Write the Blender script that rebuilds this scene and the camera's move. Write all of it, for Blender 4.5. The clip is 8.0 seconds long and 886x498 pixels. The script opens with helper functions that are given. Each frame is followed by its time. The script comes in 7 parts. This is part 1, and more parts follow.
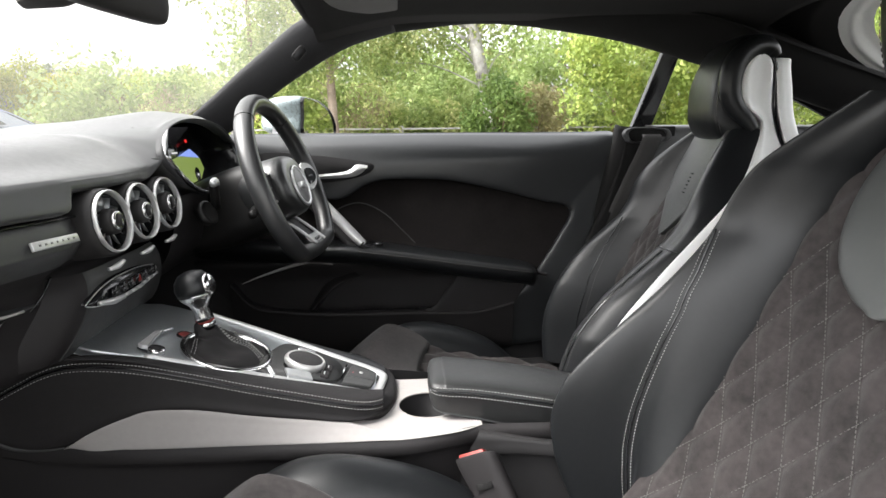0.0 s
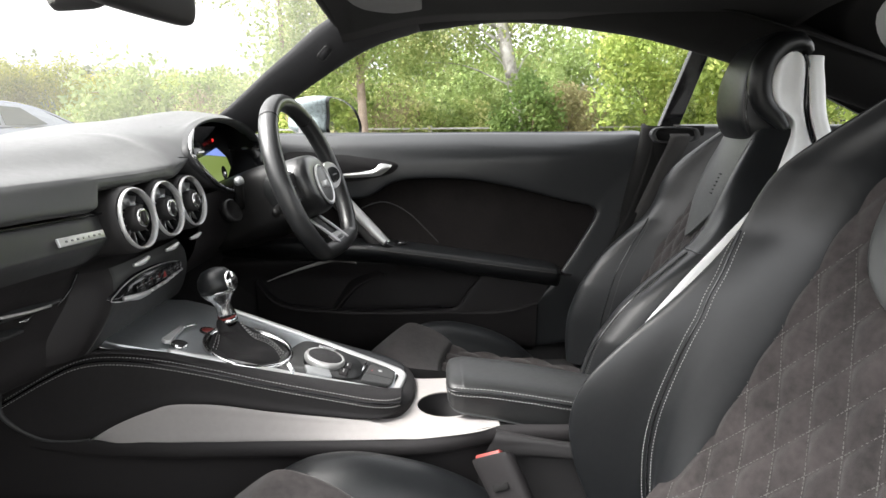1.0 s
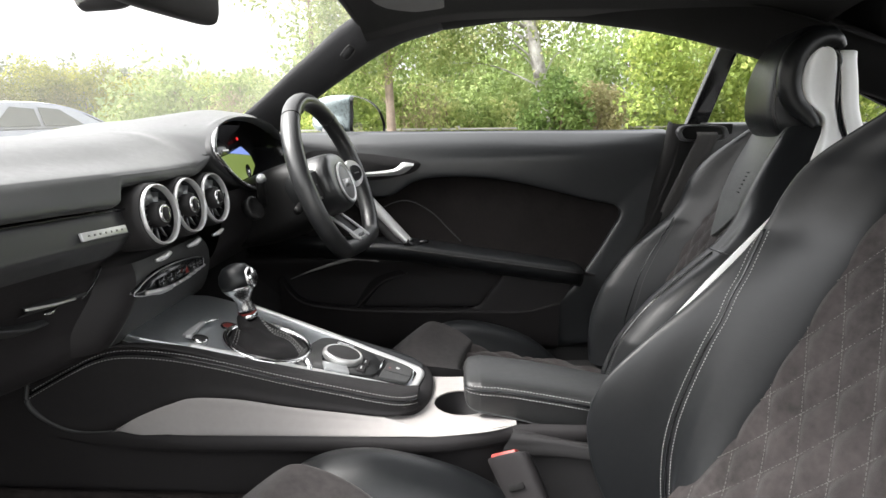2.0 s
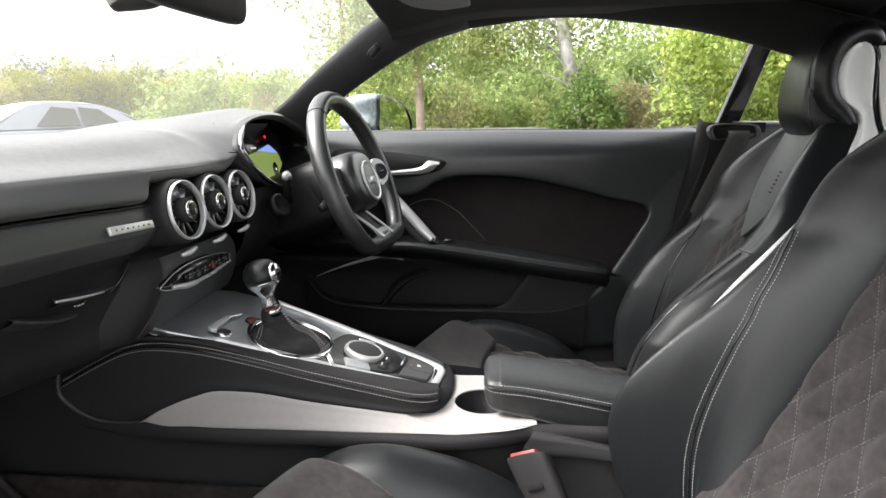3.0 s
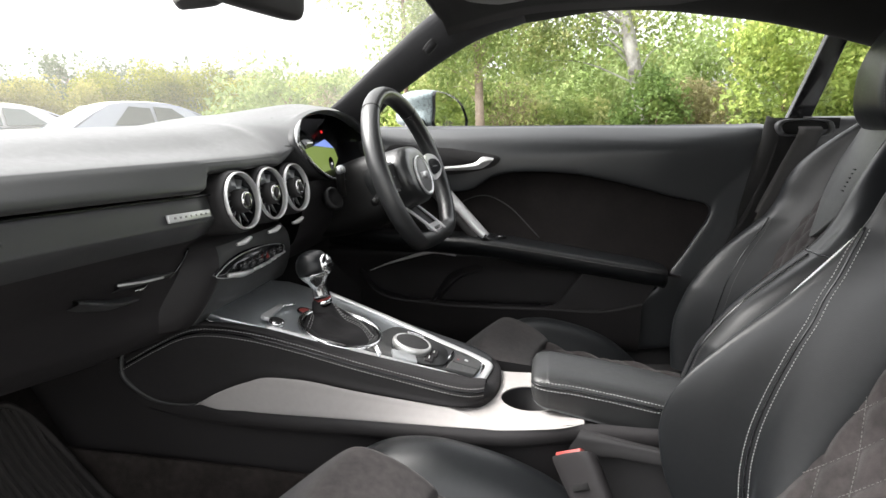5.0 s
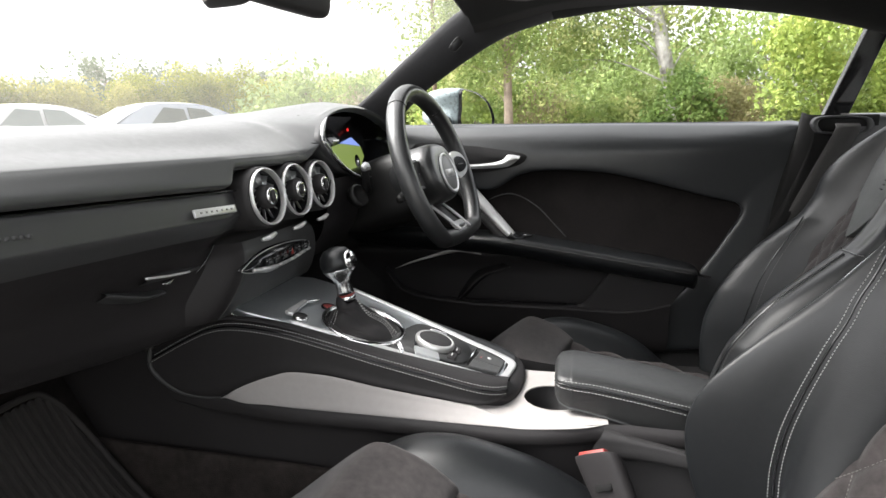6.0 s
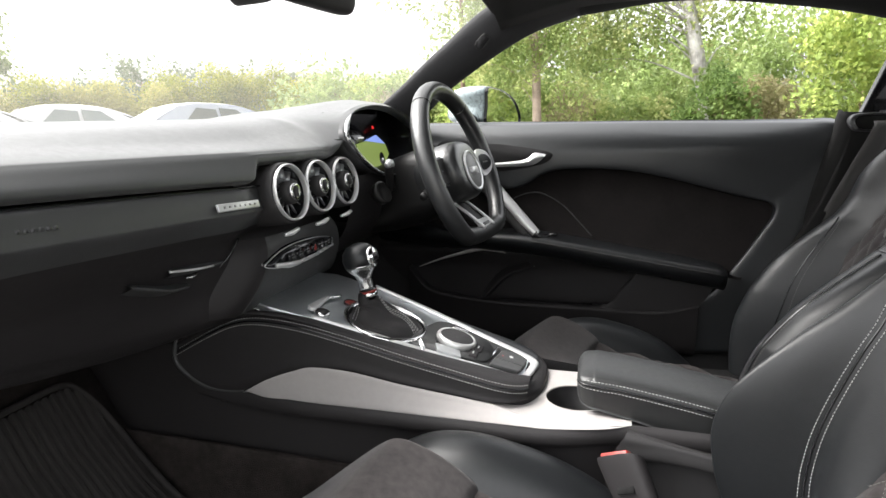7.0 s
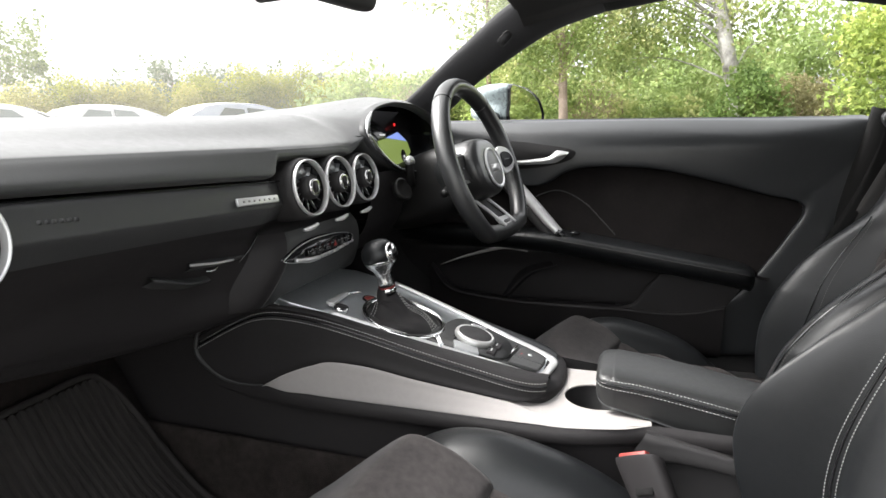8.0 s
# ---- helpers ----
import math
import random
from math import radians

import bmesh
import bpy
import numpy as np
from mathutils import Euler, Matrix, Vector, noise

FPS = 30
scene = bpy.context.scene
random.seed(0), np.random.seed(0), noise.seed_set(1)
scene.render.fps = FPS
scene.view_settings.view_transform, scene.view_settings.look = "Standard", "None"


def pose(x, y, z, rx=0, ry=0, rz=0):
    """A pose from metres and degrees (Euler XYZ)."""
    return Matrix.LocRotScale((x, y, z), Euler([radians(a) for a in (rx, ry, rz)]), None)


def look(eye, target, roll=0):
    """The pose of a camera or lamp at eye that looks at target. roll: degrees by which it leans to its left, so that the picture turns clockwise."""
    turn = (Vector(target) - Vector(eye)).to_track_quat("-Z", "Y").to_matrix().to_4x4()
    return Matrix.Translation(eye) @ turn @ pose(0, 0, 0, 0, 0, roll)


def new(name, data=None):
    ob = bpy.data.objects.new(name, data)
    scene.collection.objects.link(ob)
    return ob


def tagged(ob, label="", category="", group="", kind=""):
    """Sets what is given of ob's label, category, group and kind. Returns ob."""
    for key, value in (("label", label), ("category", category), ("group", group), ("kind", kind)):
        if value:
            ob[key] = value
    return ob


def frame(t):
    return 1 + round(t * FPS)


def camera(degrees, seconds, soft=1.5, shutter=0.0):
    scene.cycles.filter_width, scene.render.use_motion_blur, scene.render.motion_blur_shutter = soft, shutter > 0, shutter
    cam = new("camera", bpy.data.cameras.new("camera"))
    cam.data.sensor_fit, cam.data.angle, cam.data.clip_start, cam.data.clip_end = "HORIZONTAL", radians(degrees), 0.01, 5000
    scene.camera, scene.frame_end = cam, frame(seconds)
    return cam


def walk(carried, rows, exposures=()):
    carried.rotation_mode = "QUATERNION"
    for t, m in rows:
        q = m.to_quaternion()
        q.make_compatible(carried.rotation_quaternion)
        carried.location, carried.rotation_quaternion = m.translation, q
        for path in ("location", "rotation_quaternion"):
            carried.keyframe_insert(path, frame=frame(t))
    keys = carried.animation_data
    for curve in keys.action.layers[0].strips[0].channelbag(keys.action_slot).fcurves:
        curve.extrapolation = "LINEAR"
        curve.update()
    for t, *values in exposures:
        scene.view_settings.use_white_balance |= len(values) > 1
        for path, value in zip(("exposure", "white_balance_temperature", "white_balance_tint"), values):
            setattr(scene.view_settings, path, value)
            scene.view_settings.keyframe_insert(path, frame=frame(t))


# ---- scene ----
cam = camera(71.1, 8.0)
PATH = [
    (0, (-0.907, 0.097, 0.932), (1.049, -0.041, 0.541), -0.5),
    (0.5, (-0.906, 0.091, 0.931), (1.053, -0.002, 0.541), -0.5),
    (1, (-0.906, 0.084, 0.931), (1.055, 0.037, 0.54), -0.5),
    (1.5, (-0.905, 0.077, 0.929), (1.056, 0.073, 0.539), -0.6),
    (3, (-0.903, 0.06, 0.923), (1.054, 0.194, 0.535), -0.6),
    (3.5, (-0.902, 0.057, 0.922), (1.051, 0.236, 0.533), -0.7),
    (4, (-0.902, 0.054, 0.919), (1.047, 0.281, 0.531), -0.7),
    (4.5, (-0.901, 0.051, 0.917), (1.042, 0.323, 0.528), -0.6),
    (6, (-0.896, 0.042, 0.909), (1.024, 0.448, 0.522), -0.7),
    (6.5, (-0.893, 0.039, 0.906), (1.018, 0.486, 0.519), -0.7),
    (7, (-0.89, 0.036, 0.903), (1.01, 0.527, 0.518), -0.7),
    (7.5, (-0.889, 0.033, 0.901), (1.001, 0.561, 0.516), -0.7),
    (8, (-0.885, 0.028, 0.897), (0.993, 0.596, 0.513), -0.7),
]
walk(cam, [(t, look(eye, target, roll)) for t, eye, target, roll in PATH], exposures=[(0, 2.78), (8, 2.78)])

# ---- world, sun, exposure ----
world = bpy.data.worlds.new("sky")
scene.world = world
world.use_nodes = True
wn, wl = world.node_tree.nodes, world.node_tree.links
sky = wn.new("ShaderNodeTexSky")
sky.sky_type = "NISHITA"
sky.sun_disc = False
sky.sun_elevation = radians(50)
sky.sun_rotation = radians(-11)
sky.air_density, sky.dust_density, sky.ozone_density = 1.0, 6.0, 1.0
pale = wn.new("ShaderNodeHueSaturation")
pale.inputs["Saturation"].default_value = 0.08
wl.new(sky.outputs[0], pale.inputs["Color"])
wl.new(pale.outputs[0], wn["Background"].inputs[0])
wn["Background"].inputs[1].default_value = 0.15

sun = new("sun", bpy.data.lights.new("sun", "SUN"))
sun.data.energy, sun.data.angle, sun.data.color = 0.5, radians(30), (1.0, 0.96, 0.9)
sun.matrix_world = look((-2.45, 12.62, 15.32), (0, 0, 0))


# ---- materials ----
def nodes_of(name):
    m = bpy.data.materials.new(name)
    m.use_nodes = True
    return m, m.node_tree.nodes, m.node_tree.links, m.node_tree.nodes["Principled BSDF"]


def surface(name, dark, light, rough, grain=800.0, bump=0.15, blotch=9.0, metal=0.0, voronoi=False, sheen=0.0,
            rough_var=0.08, spec=0.5, coat=0.0, dist=0.0006):
    """A material with colour varying at two scales, uneven gloss and a fine grain."""
    m, n, l, b = nodes_of(name)
    tc = n.new("ShaderNodeTexCoord")
    big = n.new("ShaderNodeTexNoise")
    big.inputs["Scale"].default_value, big.inputs["Detail"].default_value = blotch, 6.0
    l.new(tc.outputs["Object"], big.inputs["Vector"])
    fine = n.new("ShaderNodeTexVoronoi" if voronoi else "ShaderNodeTexNoise")
    fine.inputs["Scale"].default_value = grain
    l.new(tc.outputs["Object"], fine.inputs["Vector"])
    mid = n.new("ShaderNodeTexNoise")
    mid.inputs["Scale"].default_value, mid.inputs["Detail"].default_value = grain * 0.12, 4.0
    l.new(tc.outputs["Object"], mid.inputs["Vector"])
    add = n.new("ShaderNodeMath")
    add.operation = "MULTIPLY_ADD"
    l.new(mid.outputs[0], add.inputs[0])
    add.inputs[1].default_value = 0.45
    half = n.new("ShaderNodeMath")
    half.operation = "MULTIPLY"
    half.inputs[1].default_value = 0.55
    l.new(big.outputs[0], half.inputs[0])
    l.new(half.outputs[0], add.inputs[2])
    ramp = n.new("ShaderNodeValToRGB")
    ramp.color_ramp.elements[0].position, ramp.color_ramp.elements[1].position = 0.32, 0.68
    ramp.color_ramp.elements[0].color, ramp.color_ramp.elements[1].color = (*dark, 1), (*light, 1)
    l.new(add.outputs[0], ramp.inputs[0])
    l.new(ramp.outputs[0], b.inputs["Base Color"])
    r = n.new("ShaderNodeMapRange")
    r.inputs["To Min"].default_value, r.inputs["To Max"].default_value = rough - rough_var, rough + rough_var
    l.new(mid.outputs[0], r.inputs["Value"])
    l.new(r.outputs[0], b.inputs["Roughness"])
    b.inputs["Metallic"].default_value = metal
    b.inputs["Specular IOR Level"].default_value = spec
    b.inputs["Sheen Weight"].default_value = sheen
    b.inputs["Sheen Roughness"].default_value = 0.5
    b.inputs["Coat Weight"].default_value = coat
    bm_ = n.new("ShaderNodeBump")
    bm_.inputs["Strength"].default_value, bm_.inputs["Distance"].default_value = bump, dist
    l.new(fine.outputs[0], bm_.inputs["Height"])
    l.new(bm_.outputs[0], b.inputs["Normal"])
    return m


LEATHER = surface("black_leather", (0.0068, 0.0074, 0.0082), (0.0103, 0.0111, 0.0121), 0.36, 1100, 0.16, 7, voronoi=True, spec=0.38)
LEATHER_GREY = surface("grey_leather", (0.0150, 0.0154, 0.0156), (0.0205, 0.0210, 0.0212), 0.42, 1100, 0.16, 7, voronoi=True)
WHEEL = surface("steering_wheel_leather", (0.014, 0.0146, 0.0150), (0.020, 0.0207, 0.0212), 0.34, 1100, 0.12, 7, voronoi=True, spec=0.85)
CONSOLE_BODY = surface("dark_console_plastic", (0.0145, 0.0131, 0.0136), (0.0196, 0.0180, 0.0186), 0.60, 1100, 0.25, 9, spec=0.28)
COLUMN = surface("black_column_plastic", (0.0060, 0.0058, 0.0058), (0.0088, 0.0085, 0.0085), 0.42, 1100, 0.2, 9, spec=0.3)
# LEATHER lightened to carry the windscreen light on the yokes.
YOKE = surface("yoke_lit_leather", (0.044, 0.0465, 0.0455), (0.060, 0.0625, 0.061), 0.44, 1100, 0.16, 7, voronoi=True, spec=0.6)
SUEDE = surface("dark_suede", (0.0185, 0.0165, 0.0163), (0.0520, 0.0455, 0.0450), 0.95, 900, 0.3, 16, sheen=0.12, spec=0.15)
DOOR_SUEDE = surface("black_suede", (0.0085, 0.0075, 0.0074), (0.0150, 0.0130, 0.0127), 0.95, 900, 0.3, 14, sheen=0.05, spec=0.08)
SOFT = surface("soft_touch_plastic", (0.0355, 0.0360, 0.0370), (0.0455, 0.0462, 0.0473), 0.42, 900, 0.2, 6, spec=0.5)
DOOR_TRIM = surface("door_soft_touch", (0.0150, 0.0162, 0.0174), (0.0194, 0.0209, 0.0223), 0.37, 900, 0.08, 6, spec=0.65, rough_var=0.03)
# Sheen brightens grazing angles to imitate sky glare on the pad.
PAD = surface("soft_touch_pad_with_glare", (0.026, 0.027, 0.028), (0.034, 0.035, 0.036), 0.42, 900, 0.2, 6, spec=0.65, sheen=0.08)
HARD = surface("hard_black_plastic", (0.0215, 0.0205, 0.0210), (0.0280, 0.0270, 0.0276), 0.62, 1100, 0.3, 9, spec=0.3)
# On the stack face this tone carries light bounced off the console plate.
STACK = surface("grey_plastic_with_lit_tone", (0.034, 0.0345, 0.0345), (0.044, 0.0445, 0.0445), 0.5, 1100, 0.2, 9, spec=0.4)
LINING = surface("black_headliner_cloth", (0.0095, 0.0093, 0.0093), (0.0140, 0.0137, 0.0137), 0.95, 1500, 0.3, 9, spec=0.2)
PILLAR = surface("pillar_cloth", (0.0259, 0.0259, 0.02812), (0.037, 0.037, 0.03922), 0.85, 1500, 0.3, 9, spec=0.3)
VISOR = surface("grey_visor_cloth", (0.12, 0.12, 0.12), (0.16, 0.16, 0.155), 0.9, 1500, 0.3, 9)
CARPET = surface("dark_carpet", (0.01887, 0.01572, 0.01478), (0.04151, 0.03522, 0.03271), 1.0, 700, 0.8, 22, spec=0.1, dist=0.003)
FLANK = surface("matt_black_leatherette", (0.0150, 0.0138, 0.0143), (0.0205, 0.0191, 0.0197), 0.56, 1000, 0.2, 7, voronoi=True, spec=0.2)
RUBBER = surface("ribbed_mat", (0.01887, 0.01698, 0.01635), (0.03271, 0.02956, 0.02831), 0.8, 700, 0.4, 14, spec=0.3)
PLATE = surface("brushed_console_plate", (0.56, 0.59, 0.61), (0.65, 0.68, 0.70), 0.34, 900, 0.10, 8, metal=0.95)
ALU = surface("brushed_aluminium", (0.36, 0.37, 0.375), (0.44, 0.45, 0.455), 0.38, 900, 0.10, 8, metal=0.7)
RINGS = surface("satin_silver_ring", (0.58, 0.58, 0.58), (0.66, 0.66, 0.66), 0.33, 900, 0.03, 12, metal=0.6)
TRIM = surface("satin_silver_trim", (0.315, 0.298, 0.290), (0.350, 0.332, 0.323), 0.78, 900, 0.06, 6, metal=0.0, spec=0.1)
SHELL = surface("silver_seat_shell", (0.80, 0.805, 0.79), (0.85, 0.855, 0.84), 0.33, 900, 0.03, 6, metal=0.0)
CHROME = surface("satin_chrome", (0.6624, 0.6624, 0.6624), (0.7544, 0.7544, 0.7544), 0.16, 900, 0.03, 12, metal=1.0, rough_var=0.05)
NECK = surface("satin_lever_metal", (0.46, 0.465, 0.47), (0.54, 0.545, 0.55), 0.22, 900, 0.03, 12, metal=1.0, rough_var=0.05)
SILVER = surface("satin_silver", (0.48, 0.48, 0.472), (0.544, 0.544, 0.536), 0.34, 900, 0.04, 12, metal=0.6)
GLOSS = surface("gloss_black", (0.010, 0.010, 0.011), (0.014, 0.014, 0.015), 0.14, 900, 0.02, 9, rough_var=0.04)
THREAD = surface("grey_thread", (0.222, 0.222, 0.2146), (0.3108, 0.3108, 0.3034), 0.8, 2500, 0.3, 40)
THREAD_DIM = surface("taupe_thread", (0.075, 0.071, 0.069), (0.105, 0.100, 0.097), 0.9, 2500, 0.3, 40)
RED = surface("red_plastic", (0.21, 0.022, 0.018), (0.27, 0.032, 0.026), 0.45, 900, 0.05, 20)
WEBBING = surface("belt_webbing", (0.028, 0.027, 0.0265), (0.038, 0.0365, 0.0355), 0.8, 1200, 0.6, 18)
WHITE = surface("white_print", (0.444, 0.444, 0.444), (0.518, 0.518, 0.518), 0.5, 900, 0.05, 20)
GREYPRINT = surface("grey_print", (0.1628, 0.1628, 0.1628), (0.2072, 0.2072, 0.2072), 0.5, 900, 0.05, 20)
PAINT_SILVER = surface("silver_car_paint", (0.3108, 0.3478, 0.3478), (0.37, 0.407, 0.407), 0.25, 900, 0.02, 4, metal=0.5, coat=1.0)
PAINT_TEAL = surface("pale_teal_silver_paint", (0.15, 0.185, 0.19), (0.18, 0.215, 0.22), 0.28, 900, 0.02, 4, metal=0.4, coat=0.6)
PAINT_WHITE = surface("white_car_paint", (0.40, 0.405, 0.42), (0.46, 0.466, 0.475), 0.22, 900, 0.02, 4, coat=1.0)
PAINT_BLUE = surface("pale_blue_car_paint", (0.23, 0.26, 0.32), (0.28, 0.305, 0.36), 0.22, 900, 0.02, 4, coat=1.0)
# Tone of the unseen ground, raised to throw light into the cabin.
BOUNCE_GROUND = surface("pale_bounce_ground", (0.15, 0.147, 0.142), (0.21, 0.205, 0.197), 0.9, 90, 0.6, 0.7, dist=0.01)
GRASS = surface("dry_grass", (0.0666, 0.074, 0.0259), (0.1628, 0.1406, 0.0666), 0.95, 30, 0.8, 0.8, spec=0.1, dist=0.03)
BARK = surface("pale_bark", (0.11, 0.10, 0.09), (0.50, 0.485, 0.455), 0.9, 22, 0.9, 4.5, spec=0.2, dist=0.03)
BARK_BROWN = surface("brown_bark", (0.1184, 0.0814, 0.0592), (0.2516, 0.185, 0.1406), 0.9, 22, 0.9, 4.5, spec=0.2, dist=0.03)
BARK_TAN = surface("pinkish_tan_bark", (0.20, 0.155, 0.125), (0.36, 0.29, 0.24), 0.9, 22, 0.9, 4.5, spec=0.2, dist=0.03)
RAIL = surface("weathered_rail", (0.30, 0.29, 0.28), (0.45, 0.44, 0.42), 0.7, 60, 0.4, 3)


def glass(name, tint, gloss, veil=0.0):
    m, n, l, b = nodes_of(name)
    n.remove(b)
    clear, shine, mix, fr = (n.new("ShaderNodeBsdfTransparent"), n.new("ShaderNodeBsdfGlossy"),
                             n.new("ShaderNodeMixShader"), n.new("ShaderNodeLayerWeight"))
    clear.inputs[0].default_value = (*tint, 1)
    shine.inputs["Roughness"].default_value = 0.02
    bend, amount = n.new("ShaderNodeMath"), n.new("ShaderNodeMath")
    bend.operation, amount.operation = "POWER", "MULTIPLY_ADD"
    l.new(fr.outputs["Facing"], bend.inputs[0])
    bend.inputs[1].default_value = 5.0
    l.new(bend.outputs[0], amount.inputs[0])
    amount.inputs[1].default_value, amount.inputs[2].default_value = 0.5, gloss
    l.new(amount.outputs[0], mix.inputs[0])
    l.new(clear.outputs[0], mix.inputs[1])
    l.new(shine.outputs[0], mix.inputs[2])
    haze, both = n.new("ShaderNodeBsdfTranslucent"), n.new("ShaderNodeMixShader")
    haze.inputs[0].default_value = (0.92, 0.9, 0.8, 1)
    both.inputs[0].default_value = veil
    l.new(mix.outputs[0], both.inputs[1])
    l.new(haze.outputs[0], both.inputs[2])
    l.new(both.outputs[0], n["Material Output"].inputs[0])
    return m


GLASS = glass("window_glass", (0.94, 0.94, 0.94), 0.03)
# Grey tint holds the sky down; the pale veil stands in for glare.
SCREEN_GLASS = glass("veiled_windscreen_glass", (0.67, 0.665, 0.66), 0.03, 0.04)
CAR_GLASS_DARK = surface("dark_car_glass", (0.05, 0.06, 0.065), (0.07, 0.08, 0.08), 0.05, 900, 0.0, 4, rough_var=0.02, spec=0.15)
# Base lightened to paint the white sky these panes reflect.
CAR_GLASS = surface("sky_paled_car_glass", (0.10, 0.118, 0.122), (0.13, 0.148, 0.15), 0.05, 900, 0.0, 4, rough_var=0.02)
MIRROR = surface("mirror_glass", (0.85, 0.87, 0.86), (0.9, 0.92, 0.91), 0.02, 900, 0.0, 4, metal=1.0, rough_var=0.01)


def leaves(name, a, b_, c, glow=0.6):
    """Thin leaves: three colours varied leaf by leaf and in painted light and dark clumps, some light shining through.
    """
    m, n, l, b = nodes_of(name)
    g = n.new("ShaderNodeNewGeometry")
    ramp = n.new("ShaderNodeValToRGB")
    e = ramp.color_ramp.elements
    e[0].color, e[1].color = (*a, 1), (*c, 1)
    mid = e.new(0.55)
    mid.color = (*b_, 1)
    # Position noise tints whole clumps as if lit or shaded.
    clump_shade, span, share, both = n.new("ShaderNodeTexNoise"), n.new("ShaderNodeMapRange"), n.new("ShaderNodeMath"), n.new("ShaderNodeMath")
    clump_shade.inputs["Scale"].default_value, clump_shade.inputs["Detail"].default_value = 1.3, 3.0
    l.new(g.outputs["Position"], clump_shade.inputs["Vector"])
    span.inputs["From Min"].default_value, span.inputs["From Max"].default_value = 0.36, 0.64
    span.inputs["To Max"].default_value = 0.62
    l.new(clump_shade.outputs[0], span.inputs["Value"])
    share.operation, both.operation = "MULTIPLY", "ADD"
    l.new(g.outputs["Random Per Island"], share.inputs[0])
    share.inputs[1].default_value = 0.38
    l.new(span.outputs[0], both.inputs[0])
    l.new(share.outputs[0], both.inputs[1])
    l.new(both.outputs[0], ramp.inputs[0])
    l.new(ramp.outputs[0], b.inputs["Base Color"])
    b.inputs["Roughness"].default_value = 0.55
    b.inputs["Specular IOR Level"].default_value = 0.3
    t, mix = n.new("ShaderNodeBsdfTranslucent"), n.new("ShaderNodeMixShader")
    l.new(ramp.outputs[0], t.inputs[0])
    mix.inputs[0].default_value = glow
    l.new(b.outputs[0], mix.inputs[1])
    l.new(t.outputs[0], mix.inputs[2])
    l.new(mix.outputs[0], n["Material Output"].inputs[0])
    return m


LEAF_BIRCH = leaves("birch_leaves", (0.13, 0.187, 0.055), (0.262, 0.322, 0.108), (0.52, 0.515, 0.24))
LEAF_LIME = leaves("maple_leaves", (0.16, 0.225, 0.055), (0.29, 0.365, 0.095), (0.50, 0.53, 0.17))
LEAF_PALE = leaves("pale_far_leaves", (0.16, 0.22, 0.07), (0.24, 0.31, 0.11), (0.36, 0.41, 0.18))
LEAF_DARK = leaves("shrub_leaves", (0.09, 0.145, 0.045), (0.155, 0.225, 0.065), (0.27, 0.34, 0.11))
LEAF_OLIVE = leaves("willow_leaves", (0.108, 0.1325, 0.012), (0.216, 0.2279, 0.024), (0.3348, 0.318, 0.048))
LEAF_YELLOW = leaves("yellowing_leaves", (0.17, 0.175, 0.040), (0.27, 0.255, 0.065), (0.36, 0.33, 0.10))
LEAF_PINE = leaves("pine_needles", (0.085, 0.125, 0.035), (0.14, 0.19, 0.055), (0.22, 0.27, 0.08), 0.4)
LEAF_TAN = leaves("fading_scrub_leaves", (0.17, 0.165, 0.075), (0.27, 0.245, 0.125), (0.38, 0.34, 0.19))
# Greyed leaf colours paint in the haze of distance.
LEAF_HAZED = leaves("haze_greyed_leaves", (0.0814, 0.111, 0.0666), (0.1184, 0.148, 0.0888), (0.1628, 0.185, 0.1184))
STALK = leaves("dry_stalks", (0.148, 0.1184, 0.0666), (0.222, 0.185, 0.111), (0.296, 0.2442, 0.148), 0.2)


def lit(name, colour, power):
    m, n, l, b = nodes_of(name)
    b.inputs["Base Color"].default_value = (0.01, 0.01, 0.01, 1)
    b.inputs["Roughness"].default_value = 0.3
    b.inputs["Emission Color"].default_value = (*colour, 1)
    b.inputs["Emission Strength"].default_value = power
    return m


SCREEN_GREEN = lit("screen_green", (0.20, 0.27, 0.06), 0.16)
SCREEN_BLUE = lit("screen_blue", (0.25, 0.36, 0.85), 0.16)
SCREEN_WHITE = lit("screen_white", (0.8, 0.8, 0.8), 0.14)
LAMP_RED = lit("warning_red", (0.8, 0.02, 0.02), 0.22)


# ---- mesh helpers ----
def part(name, bm, material, parent, label="", smooth=True):
    me = bpy.data.meshes.new(name)
    bmesh.ops.recalc_face_normals(bm, faces=bm.faces)
    bm.to_mesh(me)
    bm.free()
    me.materials.append(material)
    if smooth:
        me.shade_smooth()
    ob = new(name, me)
    if parent:
        ob.parent = parent
        ob.matrix_parent_inverse = Matrix.Translation(parent.location).inverted()
    if label:
        ob["label"] = label
    return ob


def sharp(ob, degrees=40):
    ob.data.set_sharp_from_angle(angle=radians(degrees))
    return ob


def thick(ob, t, offset=-1.0):
    s = ob.modifiers.new("thickness", "SOLIDIFY")
    s.thickness, s.offset = t, offset
    return ob


def rounded(ob, width, segs=3, limit=35):
    b = ob.modifiers.new("edges", "BEVEL")
    b.width, b.segments, b.limit_method, b.angle_limit = width, segs, "ANGLE", radians(limit)
    return ob


def thing(name, label, category, at=(0, 0, 0), group="", kind=""):
    ob = new(name)
    ob.empty_display_size = 0.05
    ob.location = at
    return tagged(ob, label, category, group, kind)


